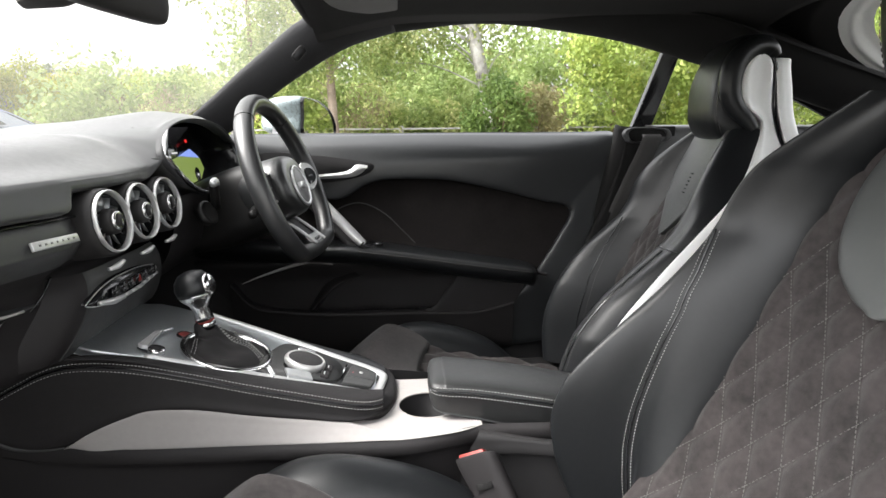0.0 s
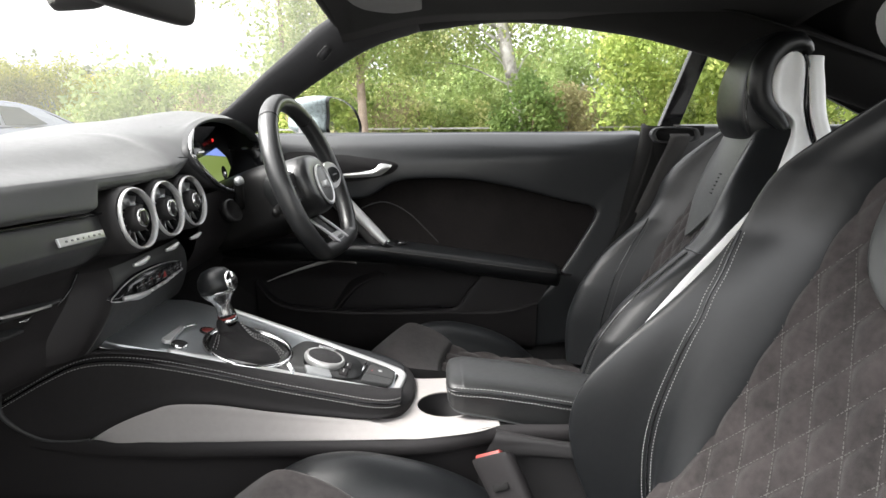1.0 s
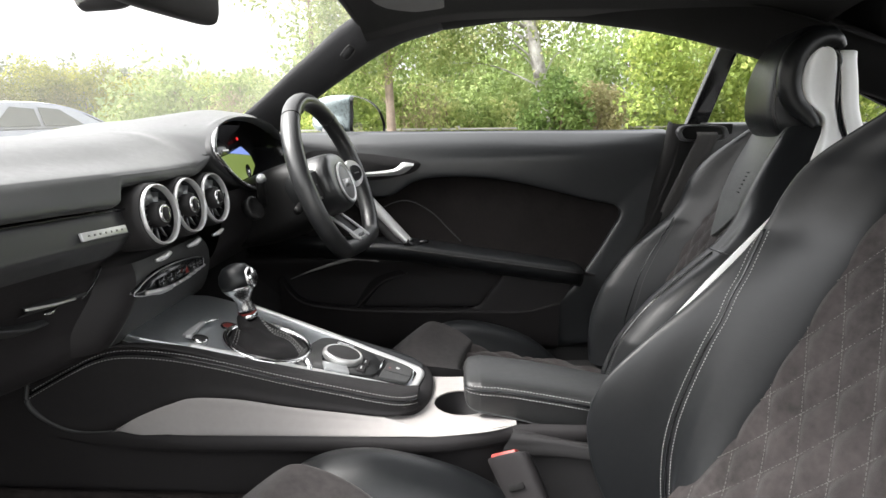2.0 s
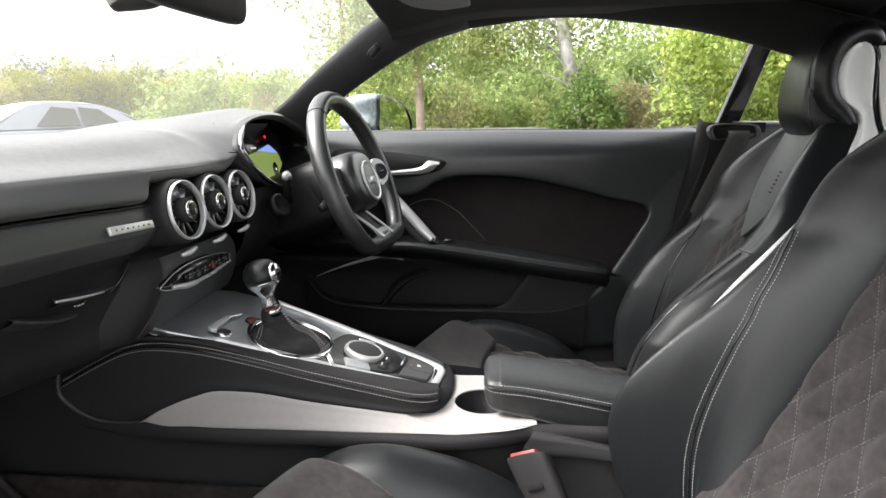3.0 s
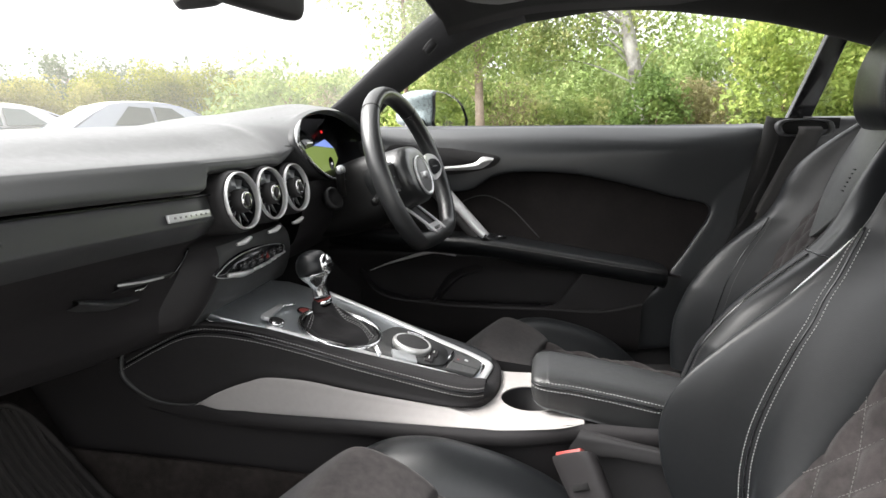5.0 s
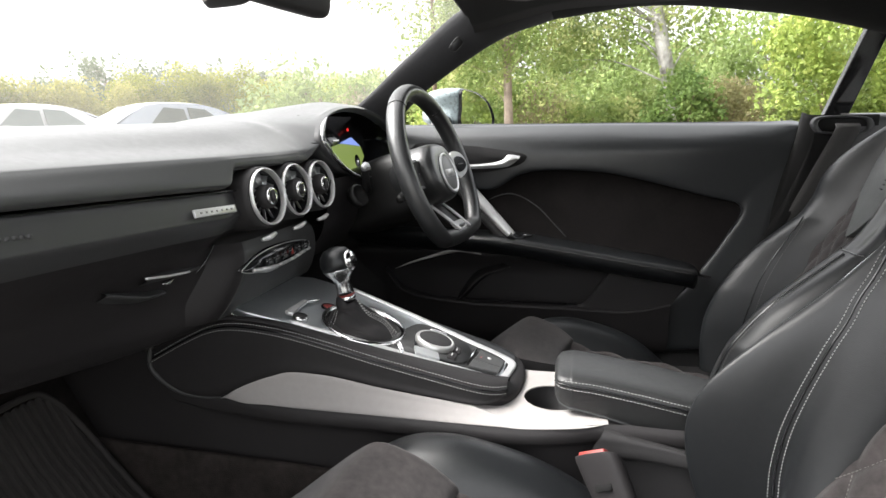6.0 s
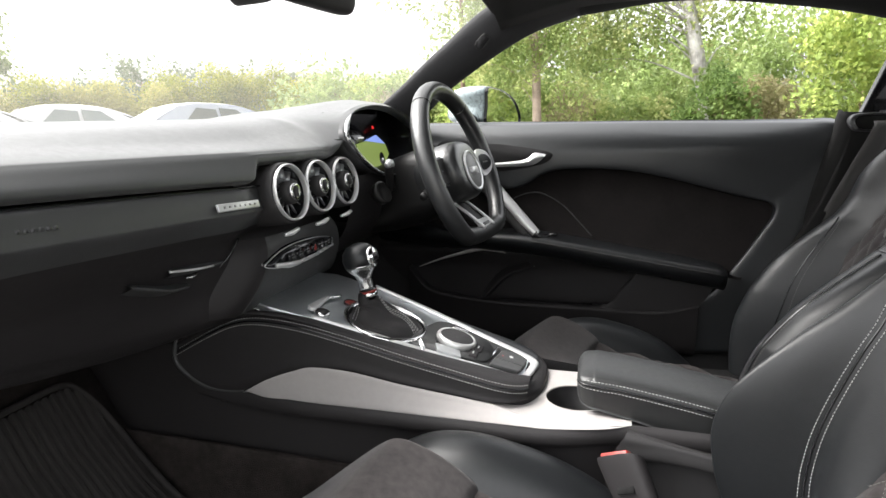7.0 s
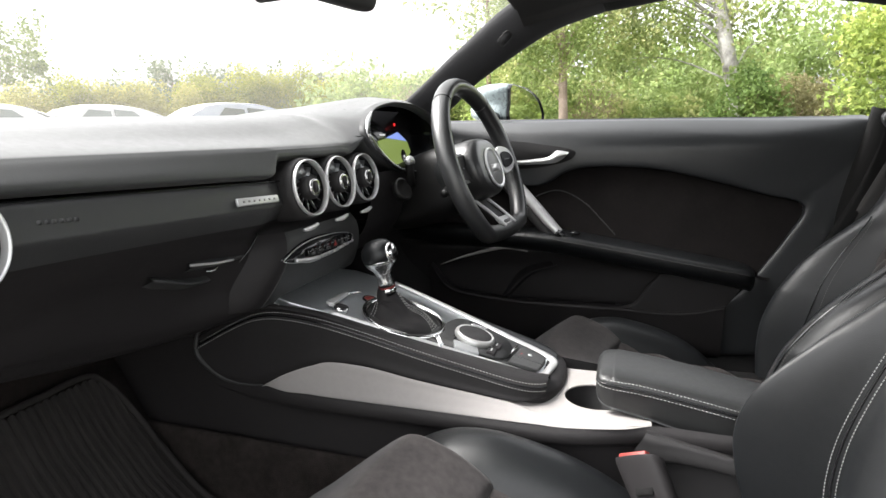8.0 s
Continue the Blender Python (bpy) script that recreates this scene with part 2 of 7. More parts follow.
def smooth_line(pts, n, closed=False):
    """n points along a Catmull-Rom curve through pts, evenly by control interval."""
    p = np.array(pts, float)
    k = len(p)
    out = []
    spans = k if closed else k - 1
    for i in range(n):
        u = i / (n if closed else n - 1) * spans
        j = min(int(u), spans - 1)
        f = u - j
        if closed:
            a, b, c, d = p[(j - 1) % k], p[j % k], p[(j + 1) % k], p[(j + 2) % k]
        else:
            b, c = p[j], p[j + 1]
            a = p[j - 1] if j > 0 else 2 * b - c
            d = p[j + 2] if j + 2 < k else 2 * c - b
        out.append(0.5 * (2 * b + (c - a) * f + (2 * a - 5 * b + 4 * c - d) * f * f + (3 * b - a - 3 * c + d) * f ** 3))
    return np.array(out)


def even_line(pts, step, closed=False):
    """Points at even distances along the smooth line through pts."""
    fine = smooth_line(pts, max(60, len(pts) * 24), closed)
    if closed:
        fine = np.vstack([fine, fine[:1]])
    seg = np.linalg.norm(np.diff(fine, axis=0), axis=1)
    s = np.concatenate([[0], np.cumsum(seg)])
    n = max(2, int(round(s[-1] / step)) + 1)
    at = np.linspace(0, s[-1], n)
    return np.stack([np.interp(at, s, fine[:, k]) for k in range(3)], axis=1)


def loft(rows, nu, nv, around=False, caps=False):
    """A skin over rows of control points: nu steps from row to row, nv along each."""
    rows = [smooth_line(r, nv, around) for r in rows]
    grid = np.stack([smooth_line([r[j] for r in rows], nu) for j in range(nv)], axis=1)
    bm = bmesh.new()
    vs = [[bm.verts.new(p) for p in row] for row in grid]
    last = nv if around else nv - 1
    for i in range(nu - 1):
        for j in range(last):
            bm.faces.new((vs[i][j], vs[i][(j + 1) % nv], vs[i + 1][(j + 1) % nv], vs[i + 1][j]))
    if caps and around:
        bm.faces.new(vs[0])
        bm.faces.new(vs[-1][::-1])
    return bm


def tube(pts, radius, n=24, sides=10, closed=False, smooth=True, flat=1.0, up=(0, 0, 1)):
    """A round bar along pts; radius may be a list along the way; flat squashes it along up."""
    line = smooth_line(pts, n, closed) if smooth else np.array(pts, float)
    n = len(line)
    rad = np.interp(np.linspace(0, 1, n), np.linspace(0, 1, len(radius)), radius) if isinstance(radius, (list, tuple)) else [radius] * n
    bm = bmesh.new()
    rings = []
    for i in range(n):
        if closed:
            d = line[(i + 1) % n] - line[i - 1]
        else:
            d = line[min(i + 1, n - 1)] - line[max(i - 1, 0)]
        d = d / (np.linalg.norm(d) + 1e-12)
        s = np.cross(d, up)
        if np.linalg.norm(s) < 1e-4:
            s = np.cross(d, (1, 0, 0))
        s /= np.linalg.norm(s)
        w = np.cross(s, d)
        rings.append([bm.verts.new(line[i] + rad[i] * (math.cos(a) * s + flat * math.sin(a) * w))
                      for a in np.linspace(0, 2 * math.pi, sides, endpoint=False)])
    for i in range(n if closed else n - 1):
        for j in range(sides):
            a, b = rings[i], rings[(i + 1) % n]
            bm.faces.new((a[j], a[(j + 1) % sides], b[(j + 1) % sides], b[j]))
    if not closed:
        bm.faces.new(rings[0])
        bm.faces.new(rings[-1][::-1])
    return bm


def slab(outline, depth, axis, smooth_n=0):
    """A plate: a closed outline of 3D points pushed along axis by depth."""
    pts = smooth_line(outline, smooth_n, True) if smooth_n else np.array(outline, float)
    ax = np.array(axis, float) / np.linalg.norm(axis) * depth
    bm = bmesh.new()
    a = [bm.verts.new(p) for p in pts]
    b = [bm.verts.new(p + ax) for p in pts]
    bm.faces.new(a)
    bm.faces.new(b[::-1])
    k = len(pts)
    for i in range(k):
        bm.faces.new((a[i], a[(i + 1) % k], b[(i + 1) % k], b[i]))
    return bm


def spun(profile, m, n=40, ends=True):
    """A turned shape: profile of (radius, height) about the z axis of the pose m."""
    bm = bmesh.new()
    rings = [[bm.verts.new(m @ Vector((r * math.cos(a), r * math.sin(a), h)))
              for a in np.linspace(0, 2 * math.pi, n, endpoint=False)] for r, h in profile]
    for p, q in zip(rings, rings[1:]):
        for j in range(n):
            bm.faces.new((p[j], p[(j + 1) % n], q[(j + 1) % n], q[j]))
    if ends and profile[0][0] > 1e-6:
        bm.faces.new(rings[0])
    if ends and profile[-1][0] > 1e-6:
        bm.faces.new(rings[-1][::-1])
    bmesh.ops.remove_doubles(bm, verts=bm.verts, dist=1e-6)
    return bm


def block(x0, x1, y0, y1, z0, z1):
    bm = bmesh.new()
    bmesh.ops.create_cube(bm, size=1.0, matrix=Matrix.Translation(((x0 + x1) / 2, (y0 + y1) / 2, (z0 + z1) / 2))
                          @ Matrix.Diagonal((x1 - x0, y1 - y0, z1 - z0, 1)))
    return bm


def turned_block(m, sx, sy, sz):
    bm = bmesh.new()
    bmesh.ops.create_cube(bm, size=1.0, matrix=m @ Matrix.Diagonal((sx, sy, sz, 1)))
    return bm


def stitches(pts, length, gap, width, lift):
    """A row of small sewn stitches along pts, standing out by lift."""
    line = even_line(pts, length + gap)
    lift = np.array(lift, float)
    bm = bmesh.new()
    up = lift / (np.linalg.norm(lift) + 1e-9)
    for p, q in zip(line, line[1:]):
        d = q - p
        e = p + d * (length / (length + gap))
        s = np.cross(d, up)
        s = s / (np.linalg.norm(s) + 1e-9) * width / 2
        h = up * width * 0.45
        a, b = p + lift, e + lift
        lo = [bm.verts.new(v) for v in (a - s - h, b - s - h, b + s - h, a + s - h)]
        k = (b - a) * 0.18
        hi = [bm.verts.new(v) for v in (a - s * 0.6 + h + k, b - s * 0.6 + h - k, b + s * 0.6 + h - k, a + s * 0.6 + h + k)]
        bm.faces.new(hi)
        for i in range(4):
            bm.faces.new((lo[i], lo[(i + 1) % 4], hi[(i + 1) % 4], hi[i]))
    return bm


def shifted(pts, d):
    return [tuple(np.array(p) + np.array(d)) for p in pts]


# ---- shell of the car ----
def structure(name, bm, material, label, category, smooth=True):
    return tagged(part(name, bm, material, None, smooth=smooth), label, category, kind="structure")


ROOF_L, ROOF_R = -0.60, 0.60


def roof_z(x, y):
    """Height of the headliner."""
    return 1.205 - 0.16 * (x / 0.6) ** 4 * 0.35 - 0.13 * max(0.0, -0.25 - y) ** 2 - 0.55 * max(0.0, y + 0.02) ** 2


ceiling_rows = [[(x, y, roof_z(x, y)) for x in np.linspace(-0.56, 0.56, 9)] for y in (0.27, 0.1, -0.1, -0.3, -0.55, -0.66, -0.74)]
ceiling = structure("ceiling", loft(ceiling_rows, 26, 25), LINING, "black cloth headliner of a coupe", "headliner")
thick(ceiling, 0.03, 1.0)

roof_skin = structure("ceiling_outer_skin", loft([[(-0.64, y, 1.184), (-0.60, y, 1.215 - 0.1 * max(0.0, y - 0.1)), (0, y, 1.25 - 0.25 * max(0.0, y - 0.1)), (0.60, y, 1.215 - 0.1 * max(0.0, y - 0.1)), (0.64, y, 1.184)] for y in (0.29, 0.0, -0.3, -0.6, -0.80)], 16, 24),
                      PAINT_SILVER, "silver painted roof skin of the coupe", "roof skin")

roof_corner = structure("wall_roof_corner_driver_side", loft([[(0.47, -0.45, 1.19), (0.48, -0.62, 1.158), (0.51, -0.85, 1.095), (0.545, -1.12, 1.02)], [(0.72, -0.45, 1.21), (0.72, -0.62, 1.21), (0.73, -0.85, 1.20), (0.75, -1.12, 1.10)]], 6, 20),
                        LINING, "black lining between the roof rail and the tailgate", "roof lining")
thick(roof_corner, 0.004)

# side rail over the driver's window, with the windscreen pillar in one sweep
rail_in = [(0.60, 0.93, 0.80), (0.585, 0.62, 0.925), (0.565, 0.425, 1.071), (0.548, 0.282, 1.172), (0.50, 0.12, 1.20), (0.48, -0.10, 1.21), (0.48, -0.35, 1.20), (0.49, -0.62, 1.16), (0.55, -1.12, 1.03)]
rail_out = [(0.70, 0.78, 0.82), (0.665, 0.52, 0.912), (0.62, 0.39, 1.004), (0.60, 0.225, 1.103), (0.592, 0.096, 1.144), (0.585, -0.10, 1.162), (0.588, -0.30, 1.146), (0.60, -0.555, 1.097), (0.645, -1.12, 0.930)]
rail_mid = [tuple(np.array(a) * 0.5 + np.array(b) * 0.5 + np.array((-0.016, 0.0, 0.0))) for a, b in zip(rail_in, rail_out)]
rail_back = [tuple(np.array(p) + np.array((0.045, 0.012, 0.012))) for p in rail_out]
front_k = 4
pillar_driver = structure("wall_pillar_driver_side", loft([r[:front_k + 1] for r in (shifted(rail_in, (0.05, 0.012, 0.0)), rail_in, rail_mid, rail_out, rail_back)], 17, 60),
                          PILLAR, "dark grey cloth-covered windscreen pillar", "pillar")
thick(pillar_driver, 0.006)
rail_driver = structure("wall_roof_rail_driver_side", loft([r[front_k:] for r in (shifted(rail_in, (0.05, 0.012, 0.0)), rail_in, rail_mid, rail_out, rail_back)], 17, 60),
                        LINING, "black cloth roof rail over the side window", "roof rail")
thick(rail_driver, 0.006)
flip = lambda pts: [(-p[0], p[1], p[2]) for p in pts]
pillar_pass = structure("wall_pillar_passenger_side", loft([flip(r[:front_k + 1]) for r in (shifted(rail_in, (0.05, 0.012, 0.0)), rail_in, rail_mid, rail_out, rail_back)], 17, 40),
                        PILLAR, "dark grey cloth-covered windscreen pillar", "pillar")
thick(pillar_pass, 0.006)
rail_pass = structure("wall_roof_rail_passenger_side", loft([flip(r[front_k:]) for r in (shifted(rail_in, (0.05, 0.012, 0.0)), rail_in, rail_mid, rail_out, rail_back)], 17, 40),
                      LINING, "black cloth roof rail over the open door", "roof rail")
thick(rail_pass, 0.006)

# windscreen header
header = structure("trim_windscreen_header", tube([(-0.56, 0.275, 1.165), (-0.3, 0.285, 1.19), (0, 0.29, 1.198), (0.3, 0.285, 1.19), (0.56, 0.275, 1.165)], 0.02, 30, 10),
                   LINING, "black header rail above the windscreen", "header rail")

# airbag badge on the pillar
badge_at = Vector((0.556, 0.312, 1.093))
badge_out = Vector((-0.83, -0.30, -0.47)).normalized()
badge_up = Vector((0.0, -0.62, 0.78))
badge_side = badge_out.cross(badge_up).normalized()
badge_up = badge_side.cross(badge_out).normalized()
ab = thing("airbag_cover", "small dark rounded airbag cover on the windscreen pillar", "airbag cover", tuple(badge_at))
loop = [badge_at + badge_side * 0.010 * sx + badge_up * 0.017 * sy for sx, sy in ((-0.6, -1), (0.6, -1), (1, -0.6), (1, 0.6), (0.6, 1), (-0.6, 1), (-1, 0.6), (-1, -0.6))]
part("rim", tube([tuple(p + badge_out * 0.003) for p in loop], 0.0014, 40, 6, True), HARD, ab)
part("cap", slab([tuple(p) for p in loop], 0.003, badge_out, 32), PILLAR, ab)

# windscreen and side glass
windscreen = structure("window_1", loft([[(-0.74, 0.895, 0.79), (-0.3, 1.08, 0.85), (0, 1.12, 0.86), (0.3, 1.08, 0.85), (0.74, 0.895, 0.79)],
                                         [(-0.64, 0.275, 1.165), (-0.3, 0.32, 1.20), (0, 0.325, 1.208), (0.3, 0.32, 1.20), (0.64, 0.275, 1.165)]], 8, 24),
                       SCREEN_GLASS, "curved windscreen glass with a glare veil mixed in", "windscreen")
windscreen.visible_shadow = False
side_glass = structure("window_2", loft([[(0.725, 0.60, 0.89), (0.725, 0.0, 0.89), (0.725, -0.62, 0.89)],
                                         [(0.665, 0.36, 1.05), (0.63, 0.0, 1.18), (0.66, -0.58, 1.11)]], 6, 14),
                       GLASS, "clear driver's side window glass", "car window")
side_glass.visible_shadow = False

# black strip between the side windows, and the sill of the quarter window
strip = structure("wall_window_post", slab([(0.715, -0.510, 0.90), (0.645, -0.566, 1.115), (0.645, -0.608, 1.105), (0.715, -0.562, 0.90)], 0.02, (1, 0, 0.3)),
                  GLOSS, "black post between the side windows", "window post", smooth=False)
rounded(strip, 0.003)
quarter_sill = structure("trim_quarter_sill", loft([[(0.74, -0.55, 0.928), (0.74, -0.8, 0.926), (0.72, -1.15, 0.922)],
                                                    [(0.70, -0.55, 0.928), (0.69, -0.8, 0.926), (0.66, -1.15, 0.922)],
                                                    [(0.665, -0.55, 0.915), (0.65, -0.8, 0.912), (0.62, -1.15, 0.905)],
                                                    [(0.66, -0.55, 0.84), (0.645, -0.8, 0.83), (0.61, -1.15, 0.82)],
                                                    [(0.665, -0.55, 0.55), (0.645, -0.8, 0.55), (0.61, -1.15, 0.55)],
                                                    [(0.665, -0.55, 0.28), (0.645, -0.8, 0.28), (0.61, -1.15, 0.28)]], 30, 24),
                         SOFT, "dark soft-touch rear side panel", "side panel")
thick(quarter_sill, 0.01)
quarter_trim = structure("wall_quarter_pillar", slab([(0.70, -1.085, 0.925), (0.645, -0.66, 1.108), (0.63, -0.70, 1.13), (0.67, -1.30, 0.95), (0.72, -1.40, 0.80), (0.70, -1.12, 0.80)], 0.03, (1, 0, 0.2)),
                         LINING, "black cloth rear quarter pillar", "rear pillar", smooth=False)

quarter_p = structure("wall_quarter_passenger_side", loft([[(-0.70, -0.62, 0.28), (-0.68, -0.8, 0.28), (-0.64, -1.15, 0.28)], [(-0.70, -0.62, 0.92), (-0.68, -0.8, 0.92), (-0.66, -1.15, 0.92)],
                                                          [(-0.62, -0.62, 1.12), (-0.62, -0.8, 1.10), (-0.60, -1.15, 1.02)]], 12, 12), LINING, "black rear side lining on the passenger side", "side panel")
thick(quarter_p, 0.02)

# rear of the cabin: bench back, hatch surround with the bright edge of the rear window
rear_wall = structure("wall_rear", loft([[(-0.70, -1.12, 0.25), (0, -1.16, 0.25), (0.70, -1.12, 0.25)],
                                         [(-0.70, -1.18, 0.80), (0, -1.24, 0.82), (0.70, -1.18, 0.80)],
                                         [(-0.66, -1.24, 0.93), (0, -1.32, 0.95), (0.66, -1.24, 0.93)]], 14, 20),
                      LINING, "black lining behind the rear seats", "rear lining")
thick(rear_wall, 0.02)
def hatch_loop(w, front, back, lift):
    """A rounded loop round the rear window, lying in the slope of the tailgate."""
    out = []
    for a_ in np.linspace(0, 2 * math.pi, 32, endpoint=False):
        c_, s_ = math.cos(a_), math.sin(a_)
        k = (abs(c_) ** 4 + abs(s_) ** 4) ** -0.25
        y = (front + back) / 2 + (front - back) / 2 * k * s_
        out.append((w * k * c_, y, 1.178 + 0.5 * (y + 0.88) + lift - 0.05 * (k * c_) ** 4))
    return out


hatch = structure("wall_hatch", loft([hatch_loop(0.72, -0.68, -1.64, 0.0), hatch_loop(0.655, -0.75, -1.58, -0.014), hatch_loop(0.63, -0.785, -1.55, -0.018), hatch_loop(0.61, -0.810, -1.53, -0.004), hatch_loop(0.585, -0.850, -1.49, 0.02)], 24, 96, True),
                  LINING, "black rounded lining round the rear window", "tailgate")
reveal = structure("trim_rear_window", loft([hatch_loop(0.587, -0.848, -1.492, 0.018), hatch_loop(0.575, -0.863, -1.48, 0.026), hatch_loop(0.565, -0.873, -1.47, 0.030), hatch_loop(0.550, -0.893, -1.455, 0.046), hatch_loop(0.534, -0.910, -1.44, 0.055)], 20, 96, True),
                   SHELL, "silver painted edge of the rear window", "window edge")

# floor, toe board, tunnel sides, sills
FLOOR = [(1.03, 0.80), (0.90, 0.68), (0.84, 0.575), (0.80, 0.51), (0.76, 0.44), (0.70, 0.365), (0.64, 0.315), (0.56, 0.28), (0.40, 0.26), (0.1, 0.25), (-0.6, 0.26), (-1.14, 0.30)]
floor_rows = [[(x, y, z) for x in (-0.72, -0.4, -0.12)] for y, z in FLOOR]
floor = structure("floor", loft(floor_rows, 50, 8), CARPET, "dark carpet of the passenger footwell", "carpet")
thick(floor, 0.02, 1.0)
floor_d = structure("floor_driver_side", loft([flip(r) for r in floor_rows], 50, 8), CARPET, "dark carpet of the driver's footwell", "carpet")
thick(floor_d, 0.02, 1.0)
firewall = structure("wall_front", slab([(-0.74, 1.04, 0.30), (0.74, 1.04, 0.30), (0.74, 1.04, 0.86), (-0.74, 1.04, 0.86)], 0.04, (0, 1, 0)),
                     LINING, "black bulkhead in front of the footwells", "bulkhead", smooth=False)
for nm, sx in (("wall_sill_driver_side", 1), ("wall_sill_passenger_side", -1)):
    sill = structure(nm, loft([[(sx * 0.80, y, 0.24) for y in (1.0, 0.2, -1.1)], [(sx * 0.79, y, 0.33) for y in (1.0, 0.2, -1.1)],
                               [(sx * 0.73, y, 0.335) for y in (1.0, 0.2, -1.1)], [(sx * 0.70, y, 0.25) for y in (1.0, 0.2, -1.1)]], 14, 20), HARD,
                     "black plastic door sill", "door sill")
side_front = structure("wall_kick_driver_side", loft([[(0.72, 1.03, 0.25), (0.70, 0.8, 0.25), (0.72, 0.40, 0.25)], [(0.72, 1.03, 0.9), (0.71, 0.8, 0.88), (0.72, 0.40, 0.80)]], 6, 12),
                       HARD, "black kick panel beside the driver's footwell", "kick panel")
thick(side_front, 0.02)
side_front_p = structure("wall_kick_passenger_side", loft([[(-0.72, 1.03, 0.25), (-0.70, 0.8, 0.25), (-0.69, 0.62, 0.25)], [(-0.72, 1.03, 0.9), (-0.70, 0.8, 0.88), (-0.69, 0.62, 0.86)]], 6, 12),
                         HARD, "black kick panel beside the passenger footwell", "kick panel")
thick(side_front_p, 0.02)

# ---- the driver's door ----
door = thing("car_door", "closed black driver's door with suede insert and armrest", "car door", (0.70, 0.05, 0.33))
# the trim: one skin from the door's edge in to the rim of the suede insert, over the top and down the rear
DOOR_OUT = [(0.66, 0.912), (0.45, 0.912), (0.27, 0.912), (0.17, 0.912), (0.08, 0.912), (-0.04, 0.912), (-0.16, 0.911), (-0.28, 0.910), (-0.39, 0.909), (-0.470, 0.905), (-0.466, 0.85), (-0.452, 0.78), (-0.432, 0.705), (-0.425, 0.63), (-0.43, 0.54), (-0.42, 0.44), (-0.36, 0.37), (-0.20, 0.34), (0.0, 0.335)]
DOOR_IN = [(0.62, 0.815), (0.45, 0.775), (0.262, 0.750), (0.176, 0.789), (0.105, 0.801), (-0.01, 0.798), (-0.10, 0.783), (-0.187, 0.762), (-0.262, 0.742), (-0.315, 0.731), (-0.342, 0.723), (-0.3535, 0.708), (-0.349, 0.685), (-0.332, 0.655), (-0.293, 0.588), (-0.234, 0.505), (-0.174, 0.467), (-0.10, 0.451), (0.05, 0.447)]
ROLL_D, ROLL_X = [-0.01, 0.0, 0.004, 0.012, 0.025, 0.040, 0.055, 0.072, 0.10, 0.18], [0.738, 0.728, 0.716, 0.7035, 0.6885, 0.6755, 0.6675, 0.6635, 0.6645, 0.672]
REAR_X = [0.735, 0.700, 0.686, 0.6815, 0.680, 0.680, 0.680, 0.680, 0.680, 0.680]
skin = []
for f, lift in ((-0.02, 0), (0.0, 0), (0.03, 0), (0.07, 0), (0.13, 0), (0.20, 0), (0.29, 0), (0.40, 0), (0.53, 0), (0.68, 0), (0.84, 0), (0.95, 0.001), (1.0, 0.004), (1.008, 0.011), (1.008, 0.034)):
    row = []
    for i, ((y0, z0), (y1, z1)) in enumerate(zip(DOOR_OUT, DOOR_IN)):
        d, k = f * math.hypot(y1 - y0, z1 - z0), min(1.0, max(0.0, (i - 7) / 3.0))
        row.append(((1 - k) * float(np.interp(d, ROLL_D, ROLL_X)) + k * float(np.interp(d, ROLL_D, REAR_X)) + lift, y0 + (y1 - y0) * f, z0 + (z1 - z0) * f))
    skin.append(row)
part("trim_panel", loft(skin, 70, 150), DOOR_TRIM, door, "dark soft-touch door trim")
part("backing", slab([(0.716, 0.66, 0.33), (0.716, 0.66, 0.90), (0.716, -0.475, 0.90), (0.716, -0.45, 0.33)], 0.03, (1, 0, 0)), HARD, door, smooth=False)
ob = part("insert", loft([[(0.706, y, 0.82) for y in np.linspace(0.6, -0.42, 8)], [(0.698, y, 0.70) for y in np.linspace(0.6, -0.42, 8)],
                          [(0.690, y, 0.54) for y in np.linspace(0.6, -0.42, 8)]], 20, 40), DOOR_SUEDE, door, "black suede insert")
# armrest
sec = []
for y, zt, xi in ((0.62, 0.655, 0.655), (0.50, 0.645, 0.640), (0.34, 0.640, 0.615), (0.20, 0.637, 0.598), (0.06, 0.618, 0.594), (-0.10, 0.593, 0.596), (-0.22, 0.573, 0.606), (-0.252, 0.562, 0.63), (-0.258, 0.555, 0.665)):
    sec.append([(0.70, y, zt + 0.004), (xi + 0.022, y, zt + 0.003), (xi + 0.005, y, zt - 0.002), (xi, y, zt - 0.012), (xi + 0.006, y, zt - 0.028), (xi + 0.03, y, zt - 0.045), (0.70, y, zt - 0.06)])
part("armrest", loft(sec, 60, 26), LEATHER, door, "black leather armrest pad")
crease = [(s[3][0] - 0.001, s[3][1], s[3][2] + 0.004) for s in sec[3:8]]
part("seam", tube(crease, 0.0018, 40, 6), HARD, door)
part("stitching", stitches(shifted(crease, (0.004, 0, 0.006)), 0.004, 0.0022, 0.0009, (-0.001, 0, 0.002)), THREAD_DIM, door)
# grab handle: a satin bar from under the window down to the armrest
bar = [(0.668, 0.36, 0.80), (0.648, 0.31, 0.768), (0.630, 0.258, 0.717), (0.620, 0.212, 0.668), (0.615, 0.186, 0.643)]
part("grab_handle", tube(bar, [0.012, 0.015, 0.016, 0.016, 0.013], 40, 14, flat=0.8), RINGS, door, "satin silver grab handle")
part("grab_foot", tube([(0.612, 0.196, 0.646), (0.618, 0.178, 0.634), (0.63, 0.16, 0.632)], [0.013, 0.012, 0.009], 14, 12), GLOSS, door)
part("grab_back", tube(shifted(bar, (0.02, 0.016, -0.014)), 0.016, 30, 10), HARD, door)
